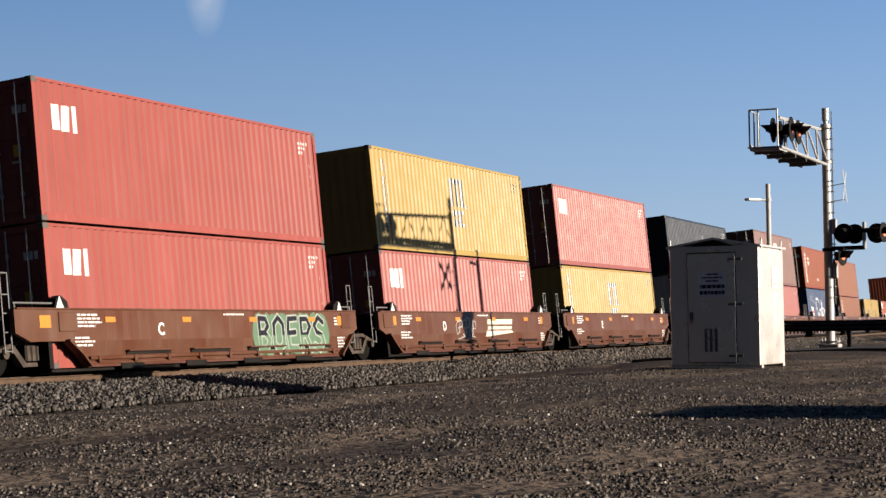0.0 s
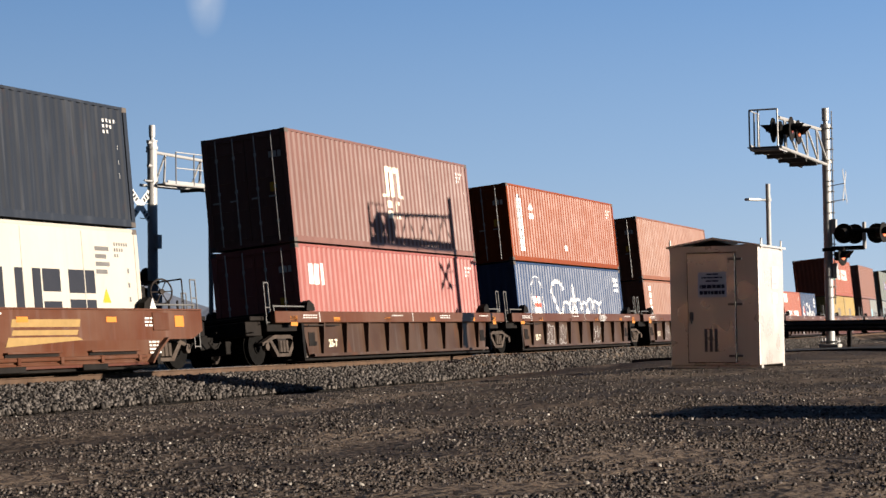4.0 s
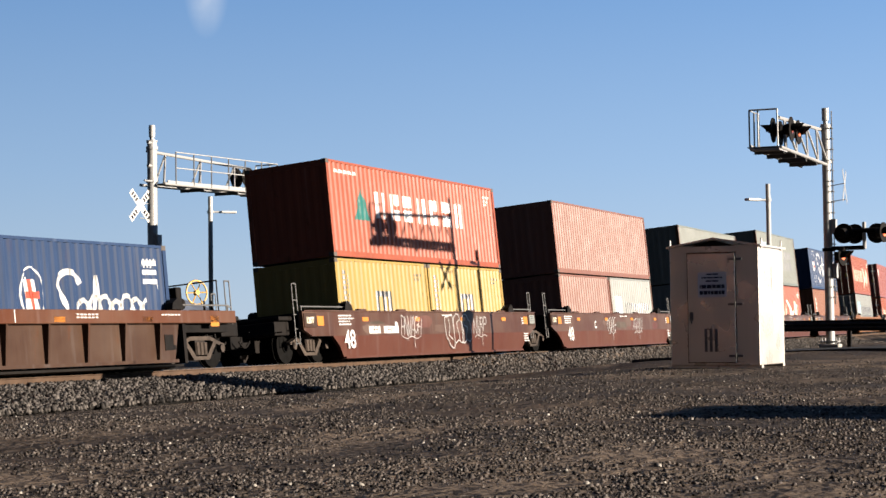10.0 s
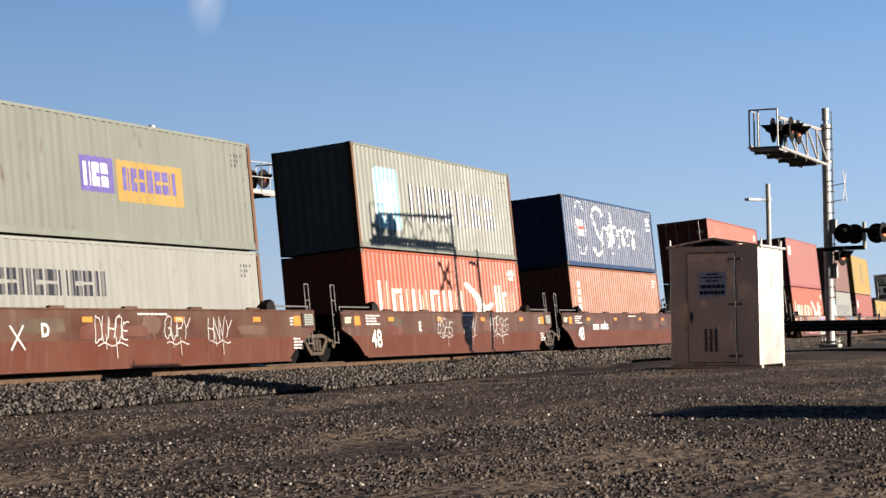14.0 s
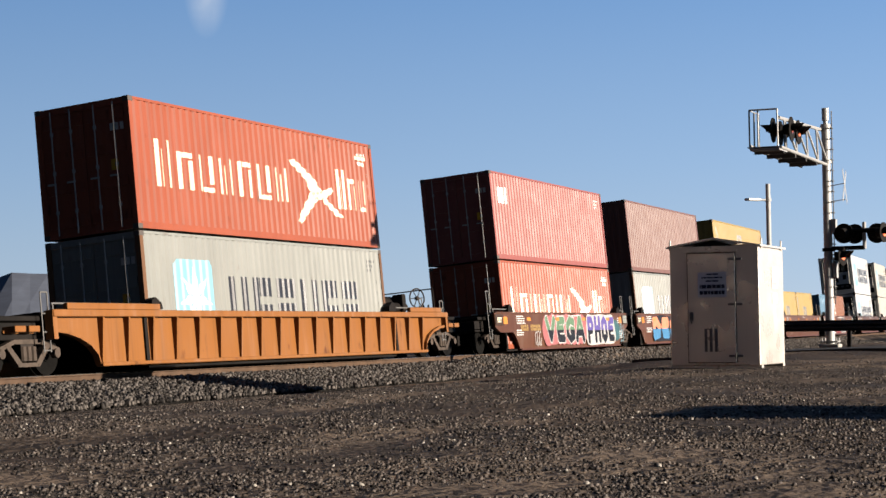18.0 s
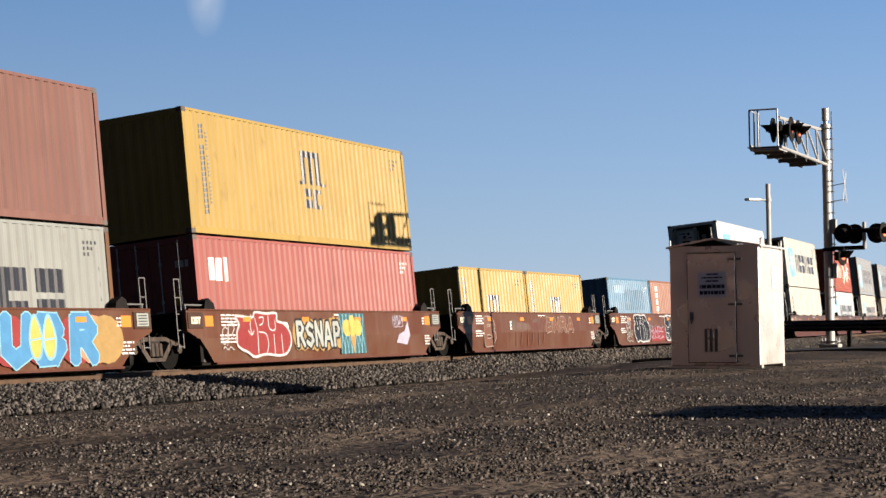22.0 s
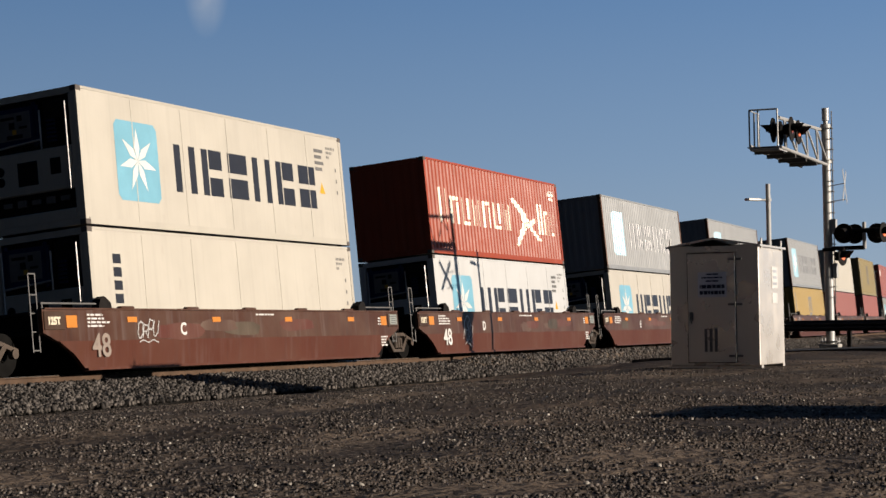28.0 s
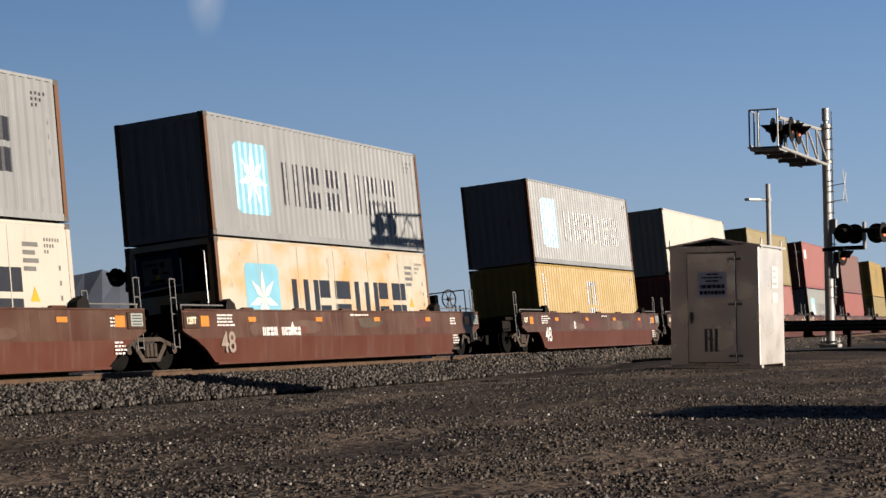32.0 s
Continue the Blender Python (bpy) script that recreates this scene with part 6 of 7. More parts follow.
def on_shoulder(rng, count):
    s = 22 + 95 * rng.random(count) ** 1.5
    w = -1.05 - 3.7 * rng.random(count)
    zt = np.where(w > -2.0, -0.24, -0.24 + (w + 2.0) * 0.196)
    th = radians(CANT)
    lat, z = w * np.cos(th) + zt * np.sin(th), RAIL_Z + zt * np.cos(th) - w * np.sin(th)
    hd = BEND * s
    x = s - BEND ** 2 * s ** 3 / 6 - np.sin(hd) * lat
    y = TRACK_Y + BEND * s * s / 2 + np.cos(hd) * lat
    g = np.array([ground_z(a, b) for a, b in zip(x, y)])
    return np.stack([x, y, np.maximum(z, g)], -1)


def on_far_ground(rng, count):
    d = 13 + 28 * rng.random(count)
    a = radians(65.4) + (rng.random(count) - 0.5) * radians(32)
    x, y = d * np.sin(a), d * np.cos(a)
    clump = np.array([noise.noise((p * 0.5, q * 0.9, 7)) for p, q in zip(x, y)])
    keep = (y < TRACK_Y - 3.2) & (clump + 0.35 * rng.random(count) > 0.05) & ~((x > 32.0) & (x < 34.4) & (y > 8.2) & (y < 10.4)) & (x < 43)
    x, y = x[keep], y[keep]
    return np.stack([x, y, np.array([ground_z(p, q) for p, q in zip(x, y)])], -1)


def on_ground(rng, count):
    d = 6.5 + 30 * rng.random(count) ** 1.15
    a = radians(65.4) + (rng.random(count) - 0.5) * radians(34)
    x, y = d * np.sin(a), d * np.cos(a)
    clump = np.array([noise.noise((p * 0.45, q * 0.8, 3)) + 0.6 * noise.noise((p * 1.7, q * 2.6, 5)) for p, q in zip(x, y)])
    keep = (y < TRACK_Y - 3.6) & (clump + 0.5 * rng.random(count) > 0.12 + 0.012 * np.maximum(0, d - 14))
    x, y = x[keep], y[keep]
    return np.stack([x, y, np.array([ground_z(p, q) for p, q in zip(x, y)])], -1)


scatter("ballast_stones", 62000, on_shoulder, 0.028, 0.082, STONE, "loose grey crushed stones on the ballast shoulder", "stones", 5, 1.0)
scatter("stones", 17000, on_far_ground, 0.010, 0.036, GRAVEL, "scattered stones lying on the brown earth", "stones", 7, 0.6)
scatter("pebbles", 2300, on_ground, 0.008, 0.034, PEBBLE, "pale pebbles scattered over the brown earth", "pebbles", 9, 0.6)
scatter("gravel", 170000, on_ground, 0.005, 0.029, GRAVEL, "loose small gravel scattered over brown earth", "gravel", 6, 0.55)

# road over the crossing
bm = bmesh.new()
rows = []
for k in range(26):
    y = -60 + 3 * k
    xm = ROAD_X + ROAD_SLOPE * (y - 11.5)
    z = ground_z(xm, y) + 0.03
    rows.append([bm.verts.new((xm - 2.9, y, z)), bm.verts.new((xm + 2.9, y, z)), bm.verts.new((xm + 2.9, y, z - 0.5)), bm.verts.new((xm - 2.9, y, z - 0.5))])
for a, b in zip(rows, rows[1:]):
    bm.faces.new((a[0], a[1], b[1], b[0]))
    bm.faces.new((a[1], a[2], b[2], b[1]))
    bm.faces.new((a[3], a[0], b[0], b[3]))
tagged(part("road", bm, ASPHALT), "worn grey asphalt road over the crossing", "road", kind="structure")

# far hills
rnd = random.Random(8)
verts, faces = [], []
N = 140
for i in range(N):
    ang = radians(20 + i * 0.55)
    d = 3500
    hgt = 113 + 22 * noise.noise((i * 0.085, 4.0, 0)) + 16 * noise.noise((i * 0.3, 9.0, 0)) + 9 * noise.noise((i * 0.9, 2.0, 0))
    hgt *= 1 - 0.9 * smooth_step(radians(53.8), radians(60.5), ang)
    for f, hz in ((0.86, -4), (0.93, hgt * 0.5), (1.0, max(3, hgt)), (1.06, hgt * 0.6), (1.12, -6)):
        verts.append((d * f * math.sin(ang), d * f * math.cos(ang), hz + (0 if f in (0.86, 1.12) else 10 * noise.noise((i * 0.5, f * 20, 1)))))
for i in range(N - 1):
    for j in range(4):
        faces.append((i * 5 + j, i * 5 + j + 1, (i + 1) * 5 + j + 1, (i + 1) * 5 + j))
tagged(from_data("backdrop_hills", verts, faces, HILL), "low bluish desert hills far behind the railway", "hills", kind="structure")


# ---- equipment cabinet ----
def equipment_cabinet():
    BIG = 0.966
    cab = thing("equipment_cabinet", "brushed aluminium signal equipment cabinet with closed door", "cabinet", m=at(32.25, 9.28, -0.007))
    w, h, D = 0.875, 2.336, 1.87
    bm = bmesh.new()
    bx(bm, (D / 2, 0, h / 2 + 0.02), (D, 2 * w, h - 0.04))
    soften(bm, 0.012)
    part("body", bm, ALU, cab)
    bm = bmesh.new()
    for q in (0.12, D - 0.12):
        bx(bm, (q, 0, 0.02), (0.16, 2 * w + 0.02, 0.07))
    part("skid", bm, ALU, cab)
    # shallow gabled roof
    bm = bmesh.new()
    for k in (-1, 1):
        a = [bm.verts.new((x, k * (w + 0.05), h - 0.01)) for x in (-0.06, D + 0.05)]
        b = [bm.verts.new((x, 0, h + 0.145)) for x in (-0.06, D + 0.05)]
        c = [bm.verts.new((v.co.x, v.co.y, v.co.z - 0.04)) for v in a]
        e = [bm.verts.new((v.co.x, v.co.y, v.co.z - 0.04)) for v in b]
        for quad in ((a[0], a[1], b[1], b[0]), (c[0], c[1], e[1], e[0]), (a[0], a[1], c[1], c[0]), (a[0], b[0], e[0], c[0]), (a[1], b[1], e[1], c[1])):
            bm.faces.new(quad)
    part("roof", bm, ALU, cab)
    bm = bmesh.new()
    prism_pts = [(-w + 0.45, h - 0.02), (w - 0.45, h - 0.02), (0, h + 0.09)]
    a = [bm.verts.new((-0.012, y, z)) for y, z in prism_pts]
    b = [bm.verts.new((0.02, y, z)) for y, z in prism_pts]
    bm.faces.new(a)
    bm.faces.new(b[::-1])
    part("gable_vent", bm, BLACK, cab)
    bm = bmesh.new()
    bx(bm, (-0.03, 0.05, h - 0.11), (0.06, 1.02, 0.03))
    part("drip_edge", bm, ALU, cab)
    # door with its seam, hinges, vent, latch and sign
    dw, dh, dy, dz = 0.93, 2.08, 0.05, 0.10
    bm = bmesh.new()
    bx(bm, (-0.006, dy, dz + dh / 2), (0.016, dw + 0.03, dh + 0.03))
    part("door_gasket", bm, BLACK, cab)
    bm = bmesh.new()
    bx(bm, (-0.016, dy, dz + dh / 2), (0.03, dw, dh))
    soften(bm, 0.006)
    door = part("door", bm, ALU, cab)
    # louvers coloured dark in place of the shade between their slats
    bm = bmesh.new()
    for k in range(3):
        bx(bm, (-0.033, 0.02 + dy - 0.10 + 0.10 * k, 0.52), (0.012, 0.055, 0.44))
    part("vent_louver", bm, surface("shaded_louver", (0.16, 0.15, 0.15), rough=0.6), door)
    bm = bmesh.new()
    bx(bm, (-0.04, dy + dw / 2 - 0.07, 0.98), (0.03, 0.06, 0.16))
    rod(bm, (-0.055, dy + dw / 2 - 0.07, 1.0), (-0.055, dy + dw / 2 - 0.07, 0.84), 0.016, 8)
    part("latch_handle", bm, IRONBAR, door)
    hm = shared("hinge", lambda bm: (bx(bm, (-0.03, 0, 0), (0.02, 0.28, 0.045)), rod(bm, (-0.04, 0, -0.05), (-0.04, 0, 0.05), 0.016, 8)))
    for z in (2.06, 1.20, 0.22):
        put("hinge", hm, IRONBAR, cab, at(0, dy - dw / 2, z))
    bm = bmesh.new()
    bx(bm, (-0.034, dy - 0.02, 1.58), (0.006, 0.56, 0.48))
    sign = part("sign_plate", bm, surface("pale_blue_sign", (0.78, 0.80, 0.90), rough=0.45), door, "pale blue notice plate")
    bm = bmesh.new()
    for k, (z, hh, ww) in enumerate(((1.78, 0.028, 0.26), (1.715, 0.028, 0.42), (1.65, 0.028, 0.26), (1.545, 0.07, 0.50), (1.43, 0.07, 0.50))):
        y = -ww / 2
        rr = random.Random(k)
        while y < ww / 2:
            e = min(ww / 2, y + rr.uniform(0.05, 0.14))
            bx(bm, (-0.038, dy - 0.02 + (y + e) / 2, z), (0.003, e - y - 0.012, hh))
            y = e
    part("sign_writing", bm, surface("dark_blue_ink", (0.012, 0.016, 0.045), rough=0.5), door)
    # sunny side: lifting lugs, number plate and stickers
    lug = shared("lifting_lug", lambda bm: (bx(bm, (0, 0, 0.0), (0.05, 0.03, 0.2)), soften(bm, 0.008)))
    for q in (0.16, D - 0.2):
        put("lifting_lug", lug, ALU, cab, at(q, -w - 0.016, h + 0.02))
    put("lifting_lug", lug, WHITE, cab, at(0.1, w + 0.016, h + 0.02))
    bm = bmesh.new()
    bx(bm, (D * 0.62, -w - 0.004, 1.72), (0.44, 0.006, 0.42))
    bx(bm, (D * 0.62, -w - 0.004, 1.32), (0.40, 0.006, 0.20))
    pl = part("side_plate", bm, WHITE, cab, "white number plate")
    bm = bmesh.new()
    for k in range(3):
        bx(bm, (D * 0.62, -w - 0.009, 1.60 + 0.12 * k), (0.3, 0.004, 0.05))
    part("plate_bars", bm, surface("grey_ink", (0.35, 0.36, 0.38)), pl)
    seen = set()
    for ob in cab.children_recursive:
        if ob.data.name not in seen:
            seen.add(ob.data.name)
            ob.data.transform(Matrix.Scale(BIG, 4))
        ob.matrix_basis = at(*(ob.matrix_basis.translation * BIG))
    return cab


equipment_cabinet()


# ---- crossing signals ----
def light_pair_disc(parent, m, lit=False, r=0.23):
    """One round flashing light: black backing disc, hood and red lens."""
    bm = bmesh.new()
    rod(bm, (0, 0.0, 0), (0, 0.03, 0), r, 28)
    rod(bm, (0, 0.02, 0), (0, 0.22, 0), 0.17, 18, 0.12)
    d = part("backing_disc", bm, BLACK, parent, m=m)
    bm = bmesh.new()
    n = 18
    for i in range(n):
        a0, a1 = math.pi * (-0.12 + 1.24 * i / n), math.pi * (-0.12 + 1.24 * (i + 1) / n)
        q = []
        for a, dep in ((a0, -0.32), (a1, -0.32), (a1, 0.0), (a0, 0.0)):
            dd = dep * (0.45 + 0.55 * max(0, math.sin(a)))
            q.append((0.15 * math.cos(a), dd, 0.15 * math.sin(a)))
        o = [bm.verts.new(v) for v in q]
        i_ = [bm.verts.new((v[0] * 0.94, v[1], v[2] * 0.94)) for v in q]
        bm.faces.new(o)
        bm.faces.new(i_[::-1])
        bm.faces.new((o[0], o[1], i_[1], i_[0]))
    bmesh.ops.remove_doubles(bm, verts=list(bm.verts), dist=0.0005)
    part("hood", bm, BLACK, d)
    bm = bmesh.new()
    rod(bm, (0, -0.02, 0), (0, 0.0, 0), 0.115, 20)
    part("lens", bm, LENS_LIT if lit else LENS, d, "glowing red lens" if lit else "red lens")
    return d


def crossbuck(parent, m, wide, face):
    blade = shared(("crossbuck_blade", wide), lambda bm: (bx(bm, (0, 0, 0), (1.22, 0.008, wide)), soften(bm, 0.003)))
    for k, a in enumerate((45, -45)):
        b = put("crossbuck_blade", blade, face, parent, m @ pose(0, 0.012 * k, 0, 0, a, 0))
        bm = bmesh.new()
        for x in (-0.5, -0.38, -0.26, 0.26, 0.38, 0.5):
            bx(bm, (x, -0.007, 0), (0.07, 0.003, wide * 0.62))
        part("blade_bars", bm, INK, b)


def cantilever(label, base, arm, top, under, low_lights, side, turn_x, rail_from=0.5, bays=5, off=0.0, girth=0.16, buck=(-0.55, 0.0, 0.21), climb=False):
    """A signal mast with a truss arm over the road. arm: its vector on the ground."""
    x, y, z = base
    mast = thing("cantilever_signal", label, "crossing signal", "crossing signals", m=pose(x, y, z, 0, 0, math.degrees(math.atan2(arm[1], arm[0]))))
    ln = math.hypot(*arm)
    H_, U = top - z, under - z
    bm = bmesh.new()
    rod(bm, (0, 0, 0), (0, 0, H_ - 0.48), girth, 24, girth * 0.93)
    part("pole", bm, GALV, mast, "galvanised round pole")
    bm = bmesh.new()
    rod(bm, (0, 0, H_ - 0.5), (0, 0, H_ - 0.46), girth + 0.01, 20)
    rod(bm, (0, 0, H_ - 0.44), (0, 0, H_ - 0.30), 0.07, 16)
    rod(bm, (0, 0, H_ - 0.36), (0, 0, H_), 0.098, 16)
    part("bell", bm, GALV, mast, "bell on the pole top")
    for nm, zz, rr in (("clamp", U + 0.05, girth + 0.03), ("clamp", U + 1.05, girth + 0.02), ("clamp", 2.7, girth + 0.04)):
        part(nm, _ring(zz, rr), BLACK if zz < U else GALV, mast)
    # truss: two lower chords, one upper chord, diagonals
    hw = 0.38 if off else 0.47
    up0, up1 = U + 1.02, U + 0.82
    for yy in (off - hw, off + hw):
        bm = bmesh.new()
        rod(bm, (0.0, yy, U), (ln, yy, U), 0.045, 8)
        part("lower_chord", bm, GALV, mast)
    bm = bmesh.new()
    rod(bm, (0, off + 0.2, up0), (ln * 0.9, off + 0.2, up1), 0.05, 8)
    part("upper_chord", bm, GALV, mast)
    n = bays
    for k in range(n):
        xa, xb = ln * 0.9 * k / n, ln * 0.9 * (k + 1) / n
        za = up0 + (up1 - up0) * (k + 0.5) / n
        top_ = ((xa + xb) / 2, off + 0.2, za)
        spots = ((xa, off + hw, U), (xb, off + hw, U)) if off else ((xa, off - 0.47, U), (top_[0] - 0.22, off + 0.47, U), (top_[0] + 0.22, off + 0.47, U))
        for a_, b_ in ((q_, top_) for q_ in spots):
            bm = bmesh.new()
            rod(bm, a_, b_, 0.03, 6)
            part("diagonal", bm, GALV, mast)
        # beams and planks coloured darker grey for the walkway's shaded underside
        bm = bmesh.new()
        bx(bm, (xb + 0.2, off, U - 0.08), (0.06, 2 * hw, 0.10))
        part("cross_beam", bm, IRONBAR, mast)
        bm = bmesh.new()
        rod(bm, (xb, off - hw, U), (xb, off + hw, U), 0.022, 6)
        part("cross_strut", bm, GALV, mast)
    plank = shared("walkway_plank", lambda bm: bx(bm, (0, 0, 0), (0.21, 0.75, 0.025)))
    for k in range(int(ln / 0.25)):
        put("walkway_plank", plank, IRONBAR, mast, at(0.35 + 0.25 * k, off - 0.1, U + 0.02))
    bm = bmesh.new()
    bx(bm, (ln * 0.5, off - hw - 0.03, U + 0.05), (ln * 0.96, 0.03, 0.10))
    bx(bm, (ln - 0.35, off, U - 0.05), (0.9, 2 * hw, 0.05))
    part("kick_plate", bm, GALV, mast)
    posts = [rail_from + k * (ln - rail_from - 0.05) / (6 if rail_from < 1 else 2) for k in range(7 if rail_from < 1 else 3)]
    for px_ in posts:
        bm = bmesh.new()
        rod(bm, (px_, off - hw - 0.04, U), (px_, off - hw - 0.04, U + 0.98), 0.022, 6)
        part("rail_post", bm, IRONBAR, mast)
    bm = bmesh.new()
    for zz in ((0.5, 0.98) if rail_from < 1 else (0.98,)):
        rod(bm, (posts[0], off - hw - 0.04, U + zz), (posts[-1], off - hw - 0.04, U + zz), 0.018, 6)
    rod(bm, (posts[-1], off - hw - 0.04, U + 0.98), (posts[-1], off + hw * 0.8, U + 0.98), 0.022, 6)
    for yy in (-0.2, hw * 0.8):
        rod(bm, (posts[-1], off + yy, U + 0.98), (posts[-1], off + yy, U), 0.022, 6)
    part("walkway_railing", bm, GALV, mast)
    # flashing lights near the arm's end, facing both ways along the road
    bm = bmesh.new()
    mid = off + 0.1 if not off else off + 0.3
    rod(bm, (ln - 1.65, mid, U + 0.5), (ln - 0.1, mid, U + 0.5), 0.075, 8)
    rod(bm, (ln - 0.95, mid, U), (ln - 0.95, mid, U + 0.5), 0.045, 8)
    part("light_bar", bm, BLACK, mast)
    for k, xx in enumerate((ln - 1.45, ln - 0.62) if off else (ln - 1.15, ln - 0.32)):
        light_pair_disc(mast, pose(xx, mid - 0.25, U + 0.5, 0, 0, 0), False, 0.32)
        light_pair_disc(mast, pose(xx, mid + 0.25, U + 0.5, 0, 0, 180), k == 0, 0.32)
    # ladder, junction boxes and brackets on the pole
    bm = bmesh.new()
    if climb:
        rod(bm, (0.0, girth + 0.045, 1.2), (0.0, girth + 0.045, H_ - 0.1), 0.016, 6)
        for k in range(int((H_ - 1.6) / 0.3)):
            rod(bm, (-0.15, girth + 0.05, 1.4 + 0.3 * k), (0.15, girth + 0.05, 1.4 + 0.3 * k), 0.016, 6)
            rod(bm, (0, girth - 0.03, 1.4 + 0.3 * k), (0, girth + 0.06, 1.4 + 0.3 * k), 0.02, 6)
        part("climbing_pegs", bm, IRONBAR, mast)
    else:
        for zz in (U + 0.55, U + 1.25):
            rod(bm, (-girth - 0.1, -0.05, zz), (0, -0.05, zz), 0.05, 10)
        rod(bm, (-girth - 0.32, -0.1, U + 0.08), (0.1, -0.1, U + 0.08), 0.03, 8)
        part("bracket_boss", bm, GALV, mast)
    for zz in (2.15, U - 1.75):
        bm = bmesh.new()
        bx(bm, (0.0, (girth + 0.06) * (1 if climb else -1), zz), (0.2, 0.13, 0.42))
        soften(bm, 0.01)
        part("junction_box", bm, GALV, mast)
    crossbuck(mast, pose(buck[0], buck[1], U - 0.68, 0, 0, turn_x), buck[2], GALV if off else WHITE)
    bm = bmesh.new()
    for zz in (U - 0.6, U - 1.05):
        rod(bm, (0, 0.05, zz), (buck[0], buck[1] + 0.02, zz), 0.013, 6)
    part("crossbuck_bracket", bm, GALV, mast)
    # lower lights on a bracket
    bm = bmesh.new()
    zz = low_lights
    q = side
    rod(bm, (0, 0, zz - 0.32), (0, 1.02 * q, zz - 0.32), 0.06, 8)
    rod(bm, (0, 0.35 * q, zz + 0.16), (0, 1.75 * q, zz + 0.16), 0.075, 8)
    part("light_bracket", bm, BLACK, mast)
    bm = bmesh.new()
    rod(bm, (0, 1.02 * q, zz - 0.36), (0, 1.02 * q, zz + 0.40), 0.055, 10)
    part("light_post", bm, GALV, mast)
    for k, yy in enumerate((0.5, 1.62)):
        light_pair_disc(mast, pose(0.25, yy * q, zz + 0.08, 0, 0, (-100, 165)[k]), k == 1 and off != 0, 0.28)
        light_pair_disc(mast, pose(-0.2, (yy + 0.22 - 0.5 * k) * q, zz + 0.08, 0, 0, -95), False, 0.28)
    light_pair_disc(mast, pose(0.2, 0.45 * q, zz - 0.55, 0, 0, 165), off != 0, 0.27)
    bm = bmesh.new()
    bx(bm, (0, 0, 0.0), (0.56, 0.56, 0.16))
    soften(bm, 0.02)
    part("footing", bm, CONCRETE, mast, "concrete footing")
    bm = bmesh.new()
    for sx in (-1, 1):
        for sy in (-1, 1):
            rod(bm, (sx * 0.2, sy * 0.2, 0.1), (sx * 0.2, sy * 0.2, 0.24), 0.025, 8)
    bx(bm, (0, 0, 0.15), (0.5, 0.5, 0.03))
    part("base_plate", bm, GALV, mast)
    return mast


def _ring(z, r):
    bm = bmesh.new()
    rod(bm, (0, 0, z), (0, 0, z + 0.09), r, 20)
    return bm


cantilever("galvanised cantilever crossing signal beside the near road edge", (50.89, 11.29, 0.12), (-5.98, -0.12), 6.90, 5.27, 3.10, 1, 4, 4.9, 4, -0.33, 0.128, (0.85, 0.66, 0.13), True)
cantilever("galvanised cantilever crossing signal behind the railway track", (45.71, 30.58, -0.45), (5.70, -0.64), 7.06, 5.27, 2.85, 1, 0, 0.5, 3)


# ---- street lamps ----
def street_lamp(label, base, top, turn):
    x, y, z = base
    lamp = thing("street_lamp", label, "street lamp", "street lamps", m=pose(x, y, z, 0, 0, turn))
    h = top - z
    bm = bmesh.new()
    rod(bm, (0, 0, 0), (0, 0, h), 0.075, 14, 0.07)
    part("pole", bm, GALV, lamp)
    bm = bmesh.new()
    rod(bm, (0, 0, h - 0.48), (0.35, 0, h - 0.48), 0.03, 8)
    rod(bm, (0, 0, h - 0.52), (0, 0, h - 0.44), 0.1, 12)
    part("arm", bm, GALV, lamp)
    bm = bmesh.new()
    bx(bm, (0.58, 0, h - 0.48), (0.5, 0.22, 0.07))
    soften(bm, 0.02)
    part("lamp_head", bm, WHITE, lamp, "flat white lamp head")
    return lamp


street_lamp("grey steel street lamp with a flat white head", (52.57, 13.42, 0.1), 4.95, 145)
street_lamp("grey steel street lamp behind the railway track", (47.5, 29.65, -0.46), 4.97, -40)


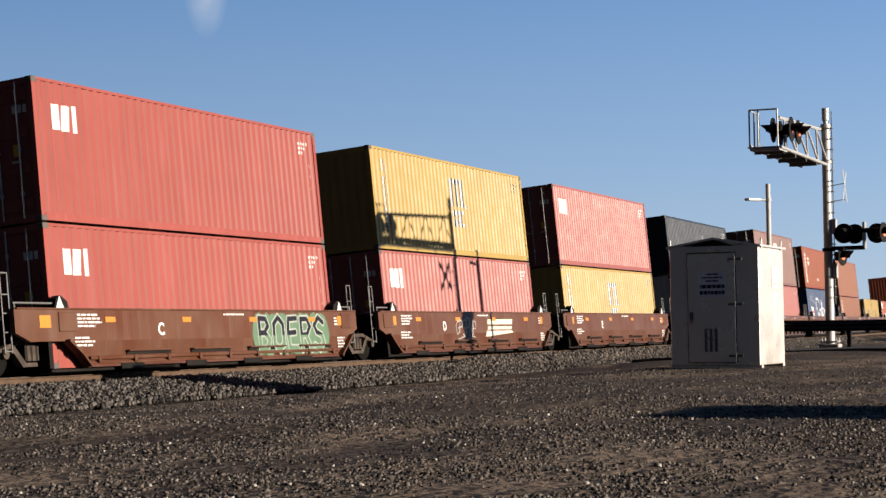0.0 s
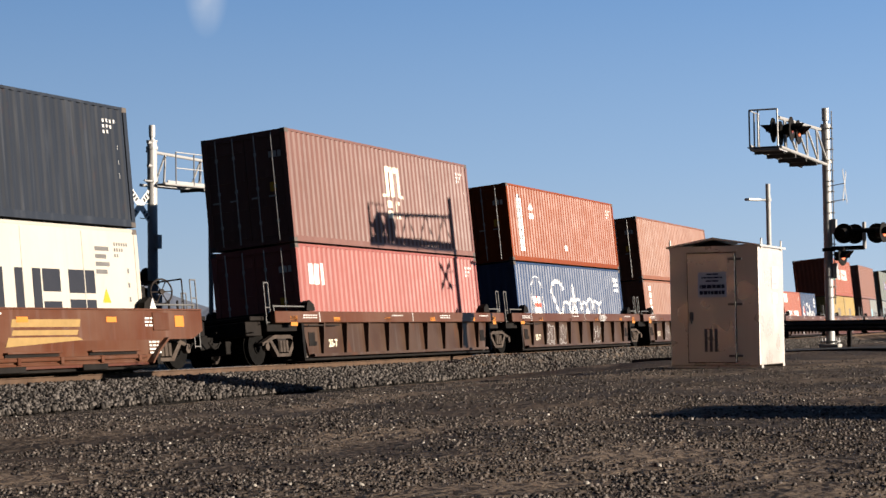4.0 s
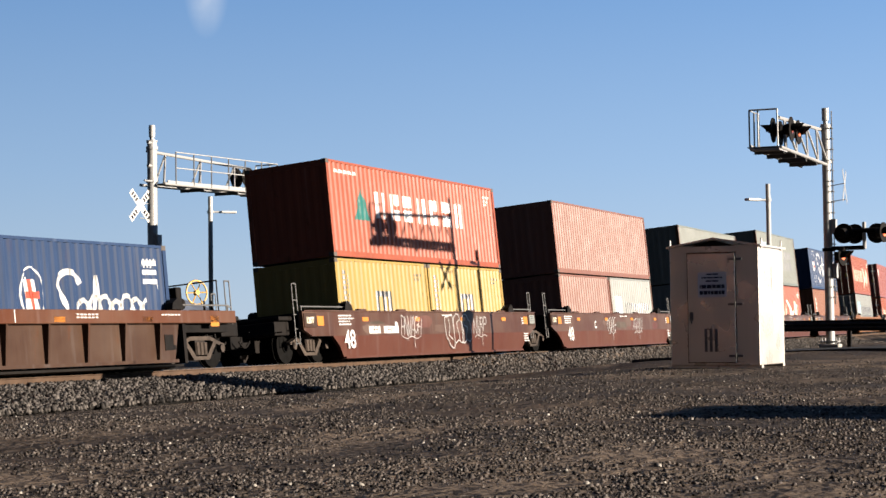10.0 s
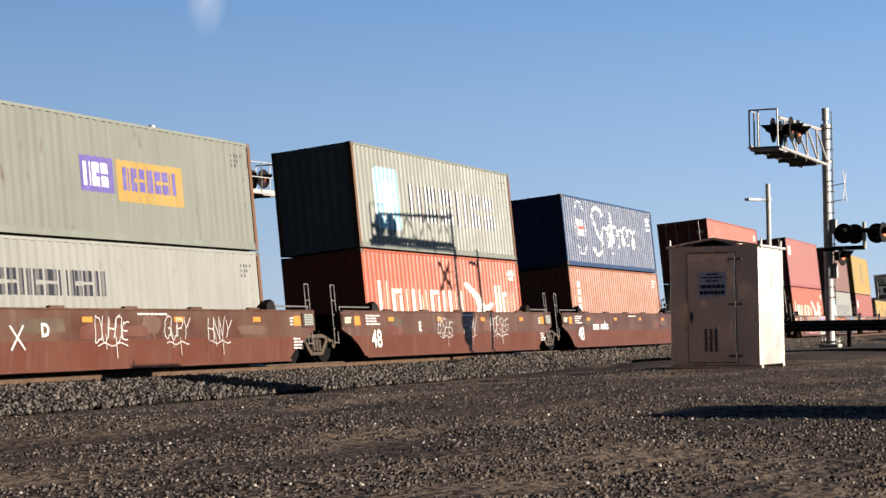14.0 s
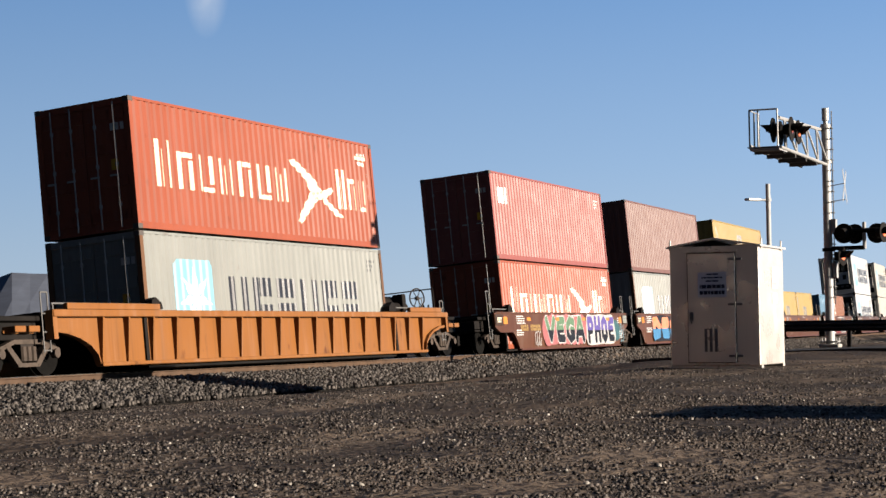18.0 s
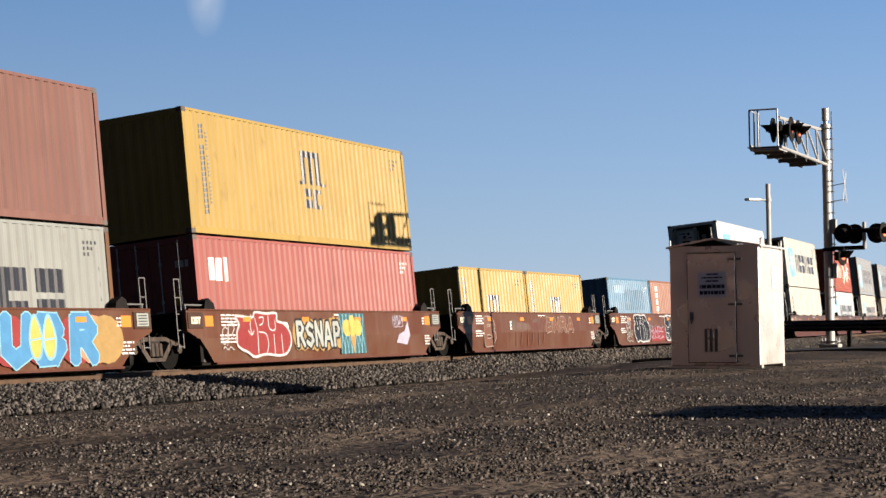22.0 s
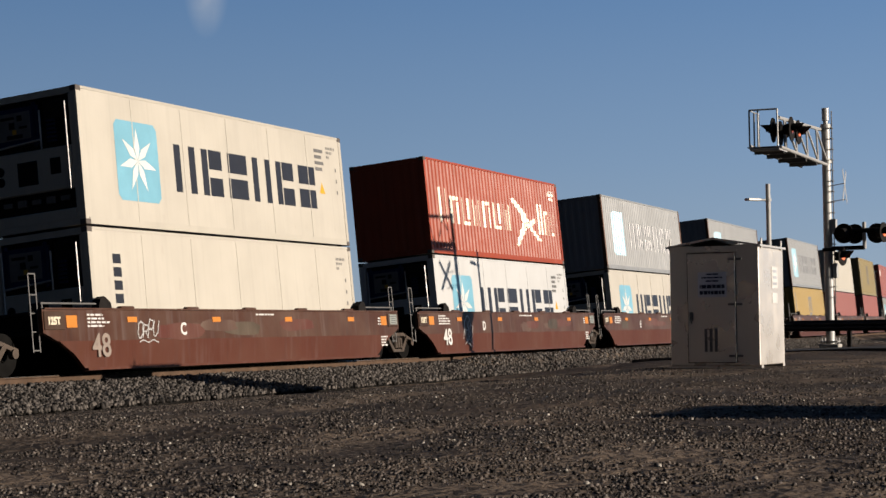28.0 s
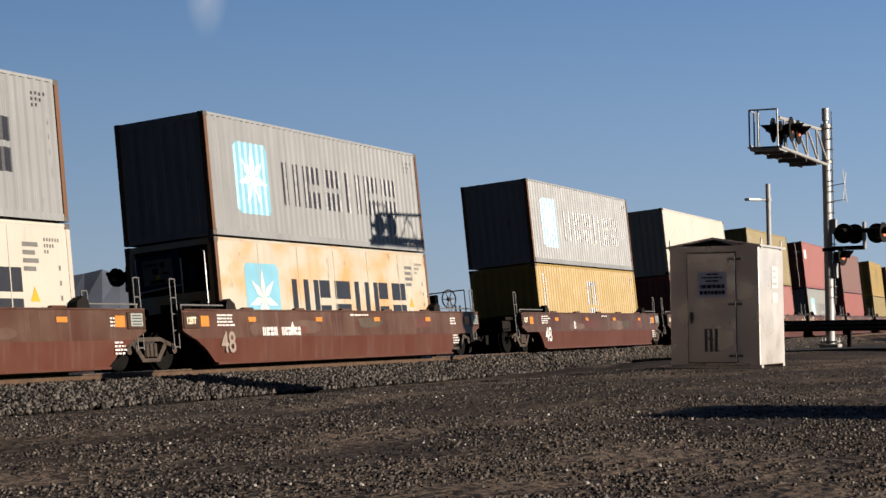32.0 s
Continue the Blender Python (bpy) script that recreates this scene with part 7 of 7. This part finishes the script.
# ---- guard rail beside the road ----
rail_thing = thing("guard_rail", "steel W-beam guard rail on short posts, darkened as in shade", "guard rail", m=at(50.3, 0, 0.12))
bm = bmesh.new()
prof = [(-0.02, 0.44), (0.03, 0.47), (-0.05, 0.53), (-0.05, 0.56), (0.03, 0.60), (-0.05, 0.64), (-0.05, 0.67), (0.03, 0.73), (-0.02, 0.75)]
ends = []
for yy in (4.0, 14.2):
    ends.append([bm.verts.new((a, yy, b)) for a, b in prof] + [bm.verts.new((a + 0.02, yy, b)) for a, b in reversed(prof)])
k_ = len(ends[0])
for j in range(k_):
    bm.faces.new((ends[0][j], ends[0][(j + 1) % k_], ends[1][(j + 1) % k_], ends[1][j]))
bm.faces.new(ends[0][::-1])
bm.faces.new(ends[1])
# the shade on the beam is put into its dark steel colour
part("beam", bm, surface("shaded_rail_steel", (0.06, 0.06, 0.065), rough=0.45, metal=0.5, var=0.2), rail_thing)
pm_ = shared("guard_post", lambda bm: (bx(bm, (0.12, 0, 0.25), (0.15, 0.12, 1.0)), soften(bm, 0.01)))
for yy in (4.6, 7.6, 10.65):
    put("post", pm_, BLACK, rail_thing, at(0, yy, 0))


# ---- an unseen car, guessed and placed to cast the shadow on the gravel ----
def parked_car():
    car = thing("parked_car", "unseen dark grey car added to cast the gravel shadow", "car", m=pose(17.5, -3.1, ground_z(17.5, -3.1), 0, 0, 4))
    body = surface("dark_car_paint", (0.05, 0.052, 0.058), rough=0.25, metal=0.3, var=0.05)
    bm = bmesh.new()
    prism(bm, [(-2.2, 0.35), (2.2, 0.35), (2.25, 0.7), (1.9, 0.88), (0.9, 0.95), (-2.0, 0.98), (-2.25, 0.8)], -0.88, 0.88)
    soften(bm, 0.05)
    part("body", bm, body, car)
    bm = bmesh.new()
    prism(bm, [(-1.9, 0.94), (1.1, 0.93), (0.35, 1.42), (-1.3, 1.45)], -0.74, 0.74)
    soften(bm, 0.05)
    part("cabin", bm, surface("tinted_glass", (0.02, 0.025, 0.03), rough=0.08, var=0.02), car)
    wm = shared("car_wheel", lambda bm: rod(bm, (0, -0.11, 0), (0, 0.11, 0), 0.33, 24))
    rm = shared("car_rim", lambda bm: rod(bm, (0, -0.12, 0), (0, 0.12, 0), 0.2, 12))
    for x in (-1.35, 1.4):
        for y in (-0.78, 0.78):
            w = put("wheel", wm, BLACK, car, at(x, y, 0.33))
            put("rim", rm, GALV, w)
    return car


parked_car()


# ---- what moves ----
def motions():
    times = [2.0 * k for k in range(17)]
    for ob, s, up in MOVING:
        walk(ob, [(t, track_pose(s - travelled(t), up)) for t in times])


motions()
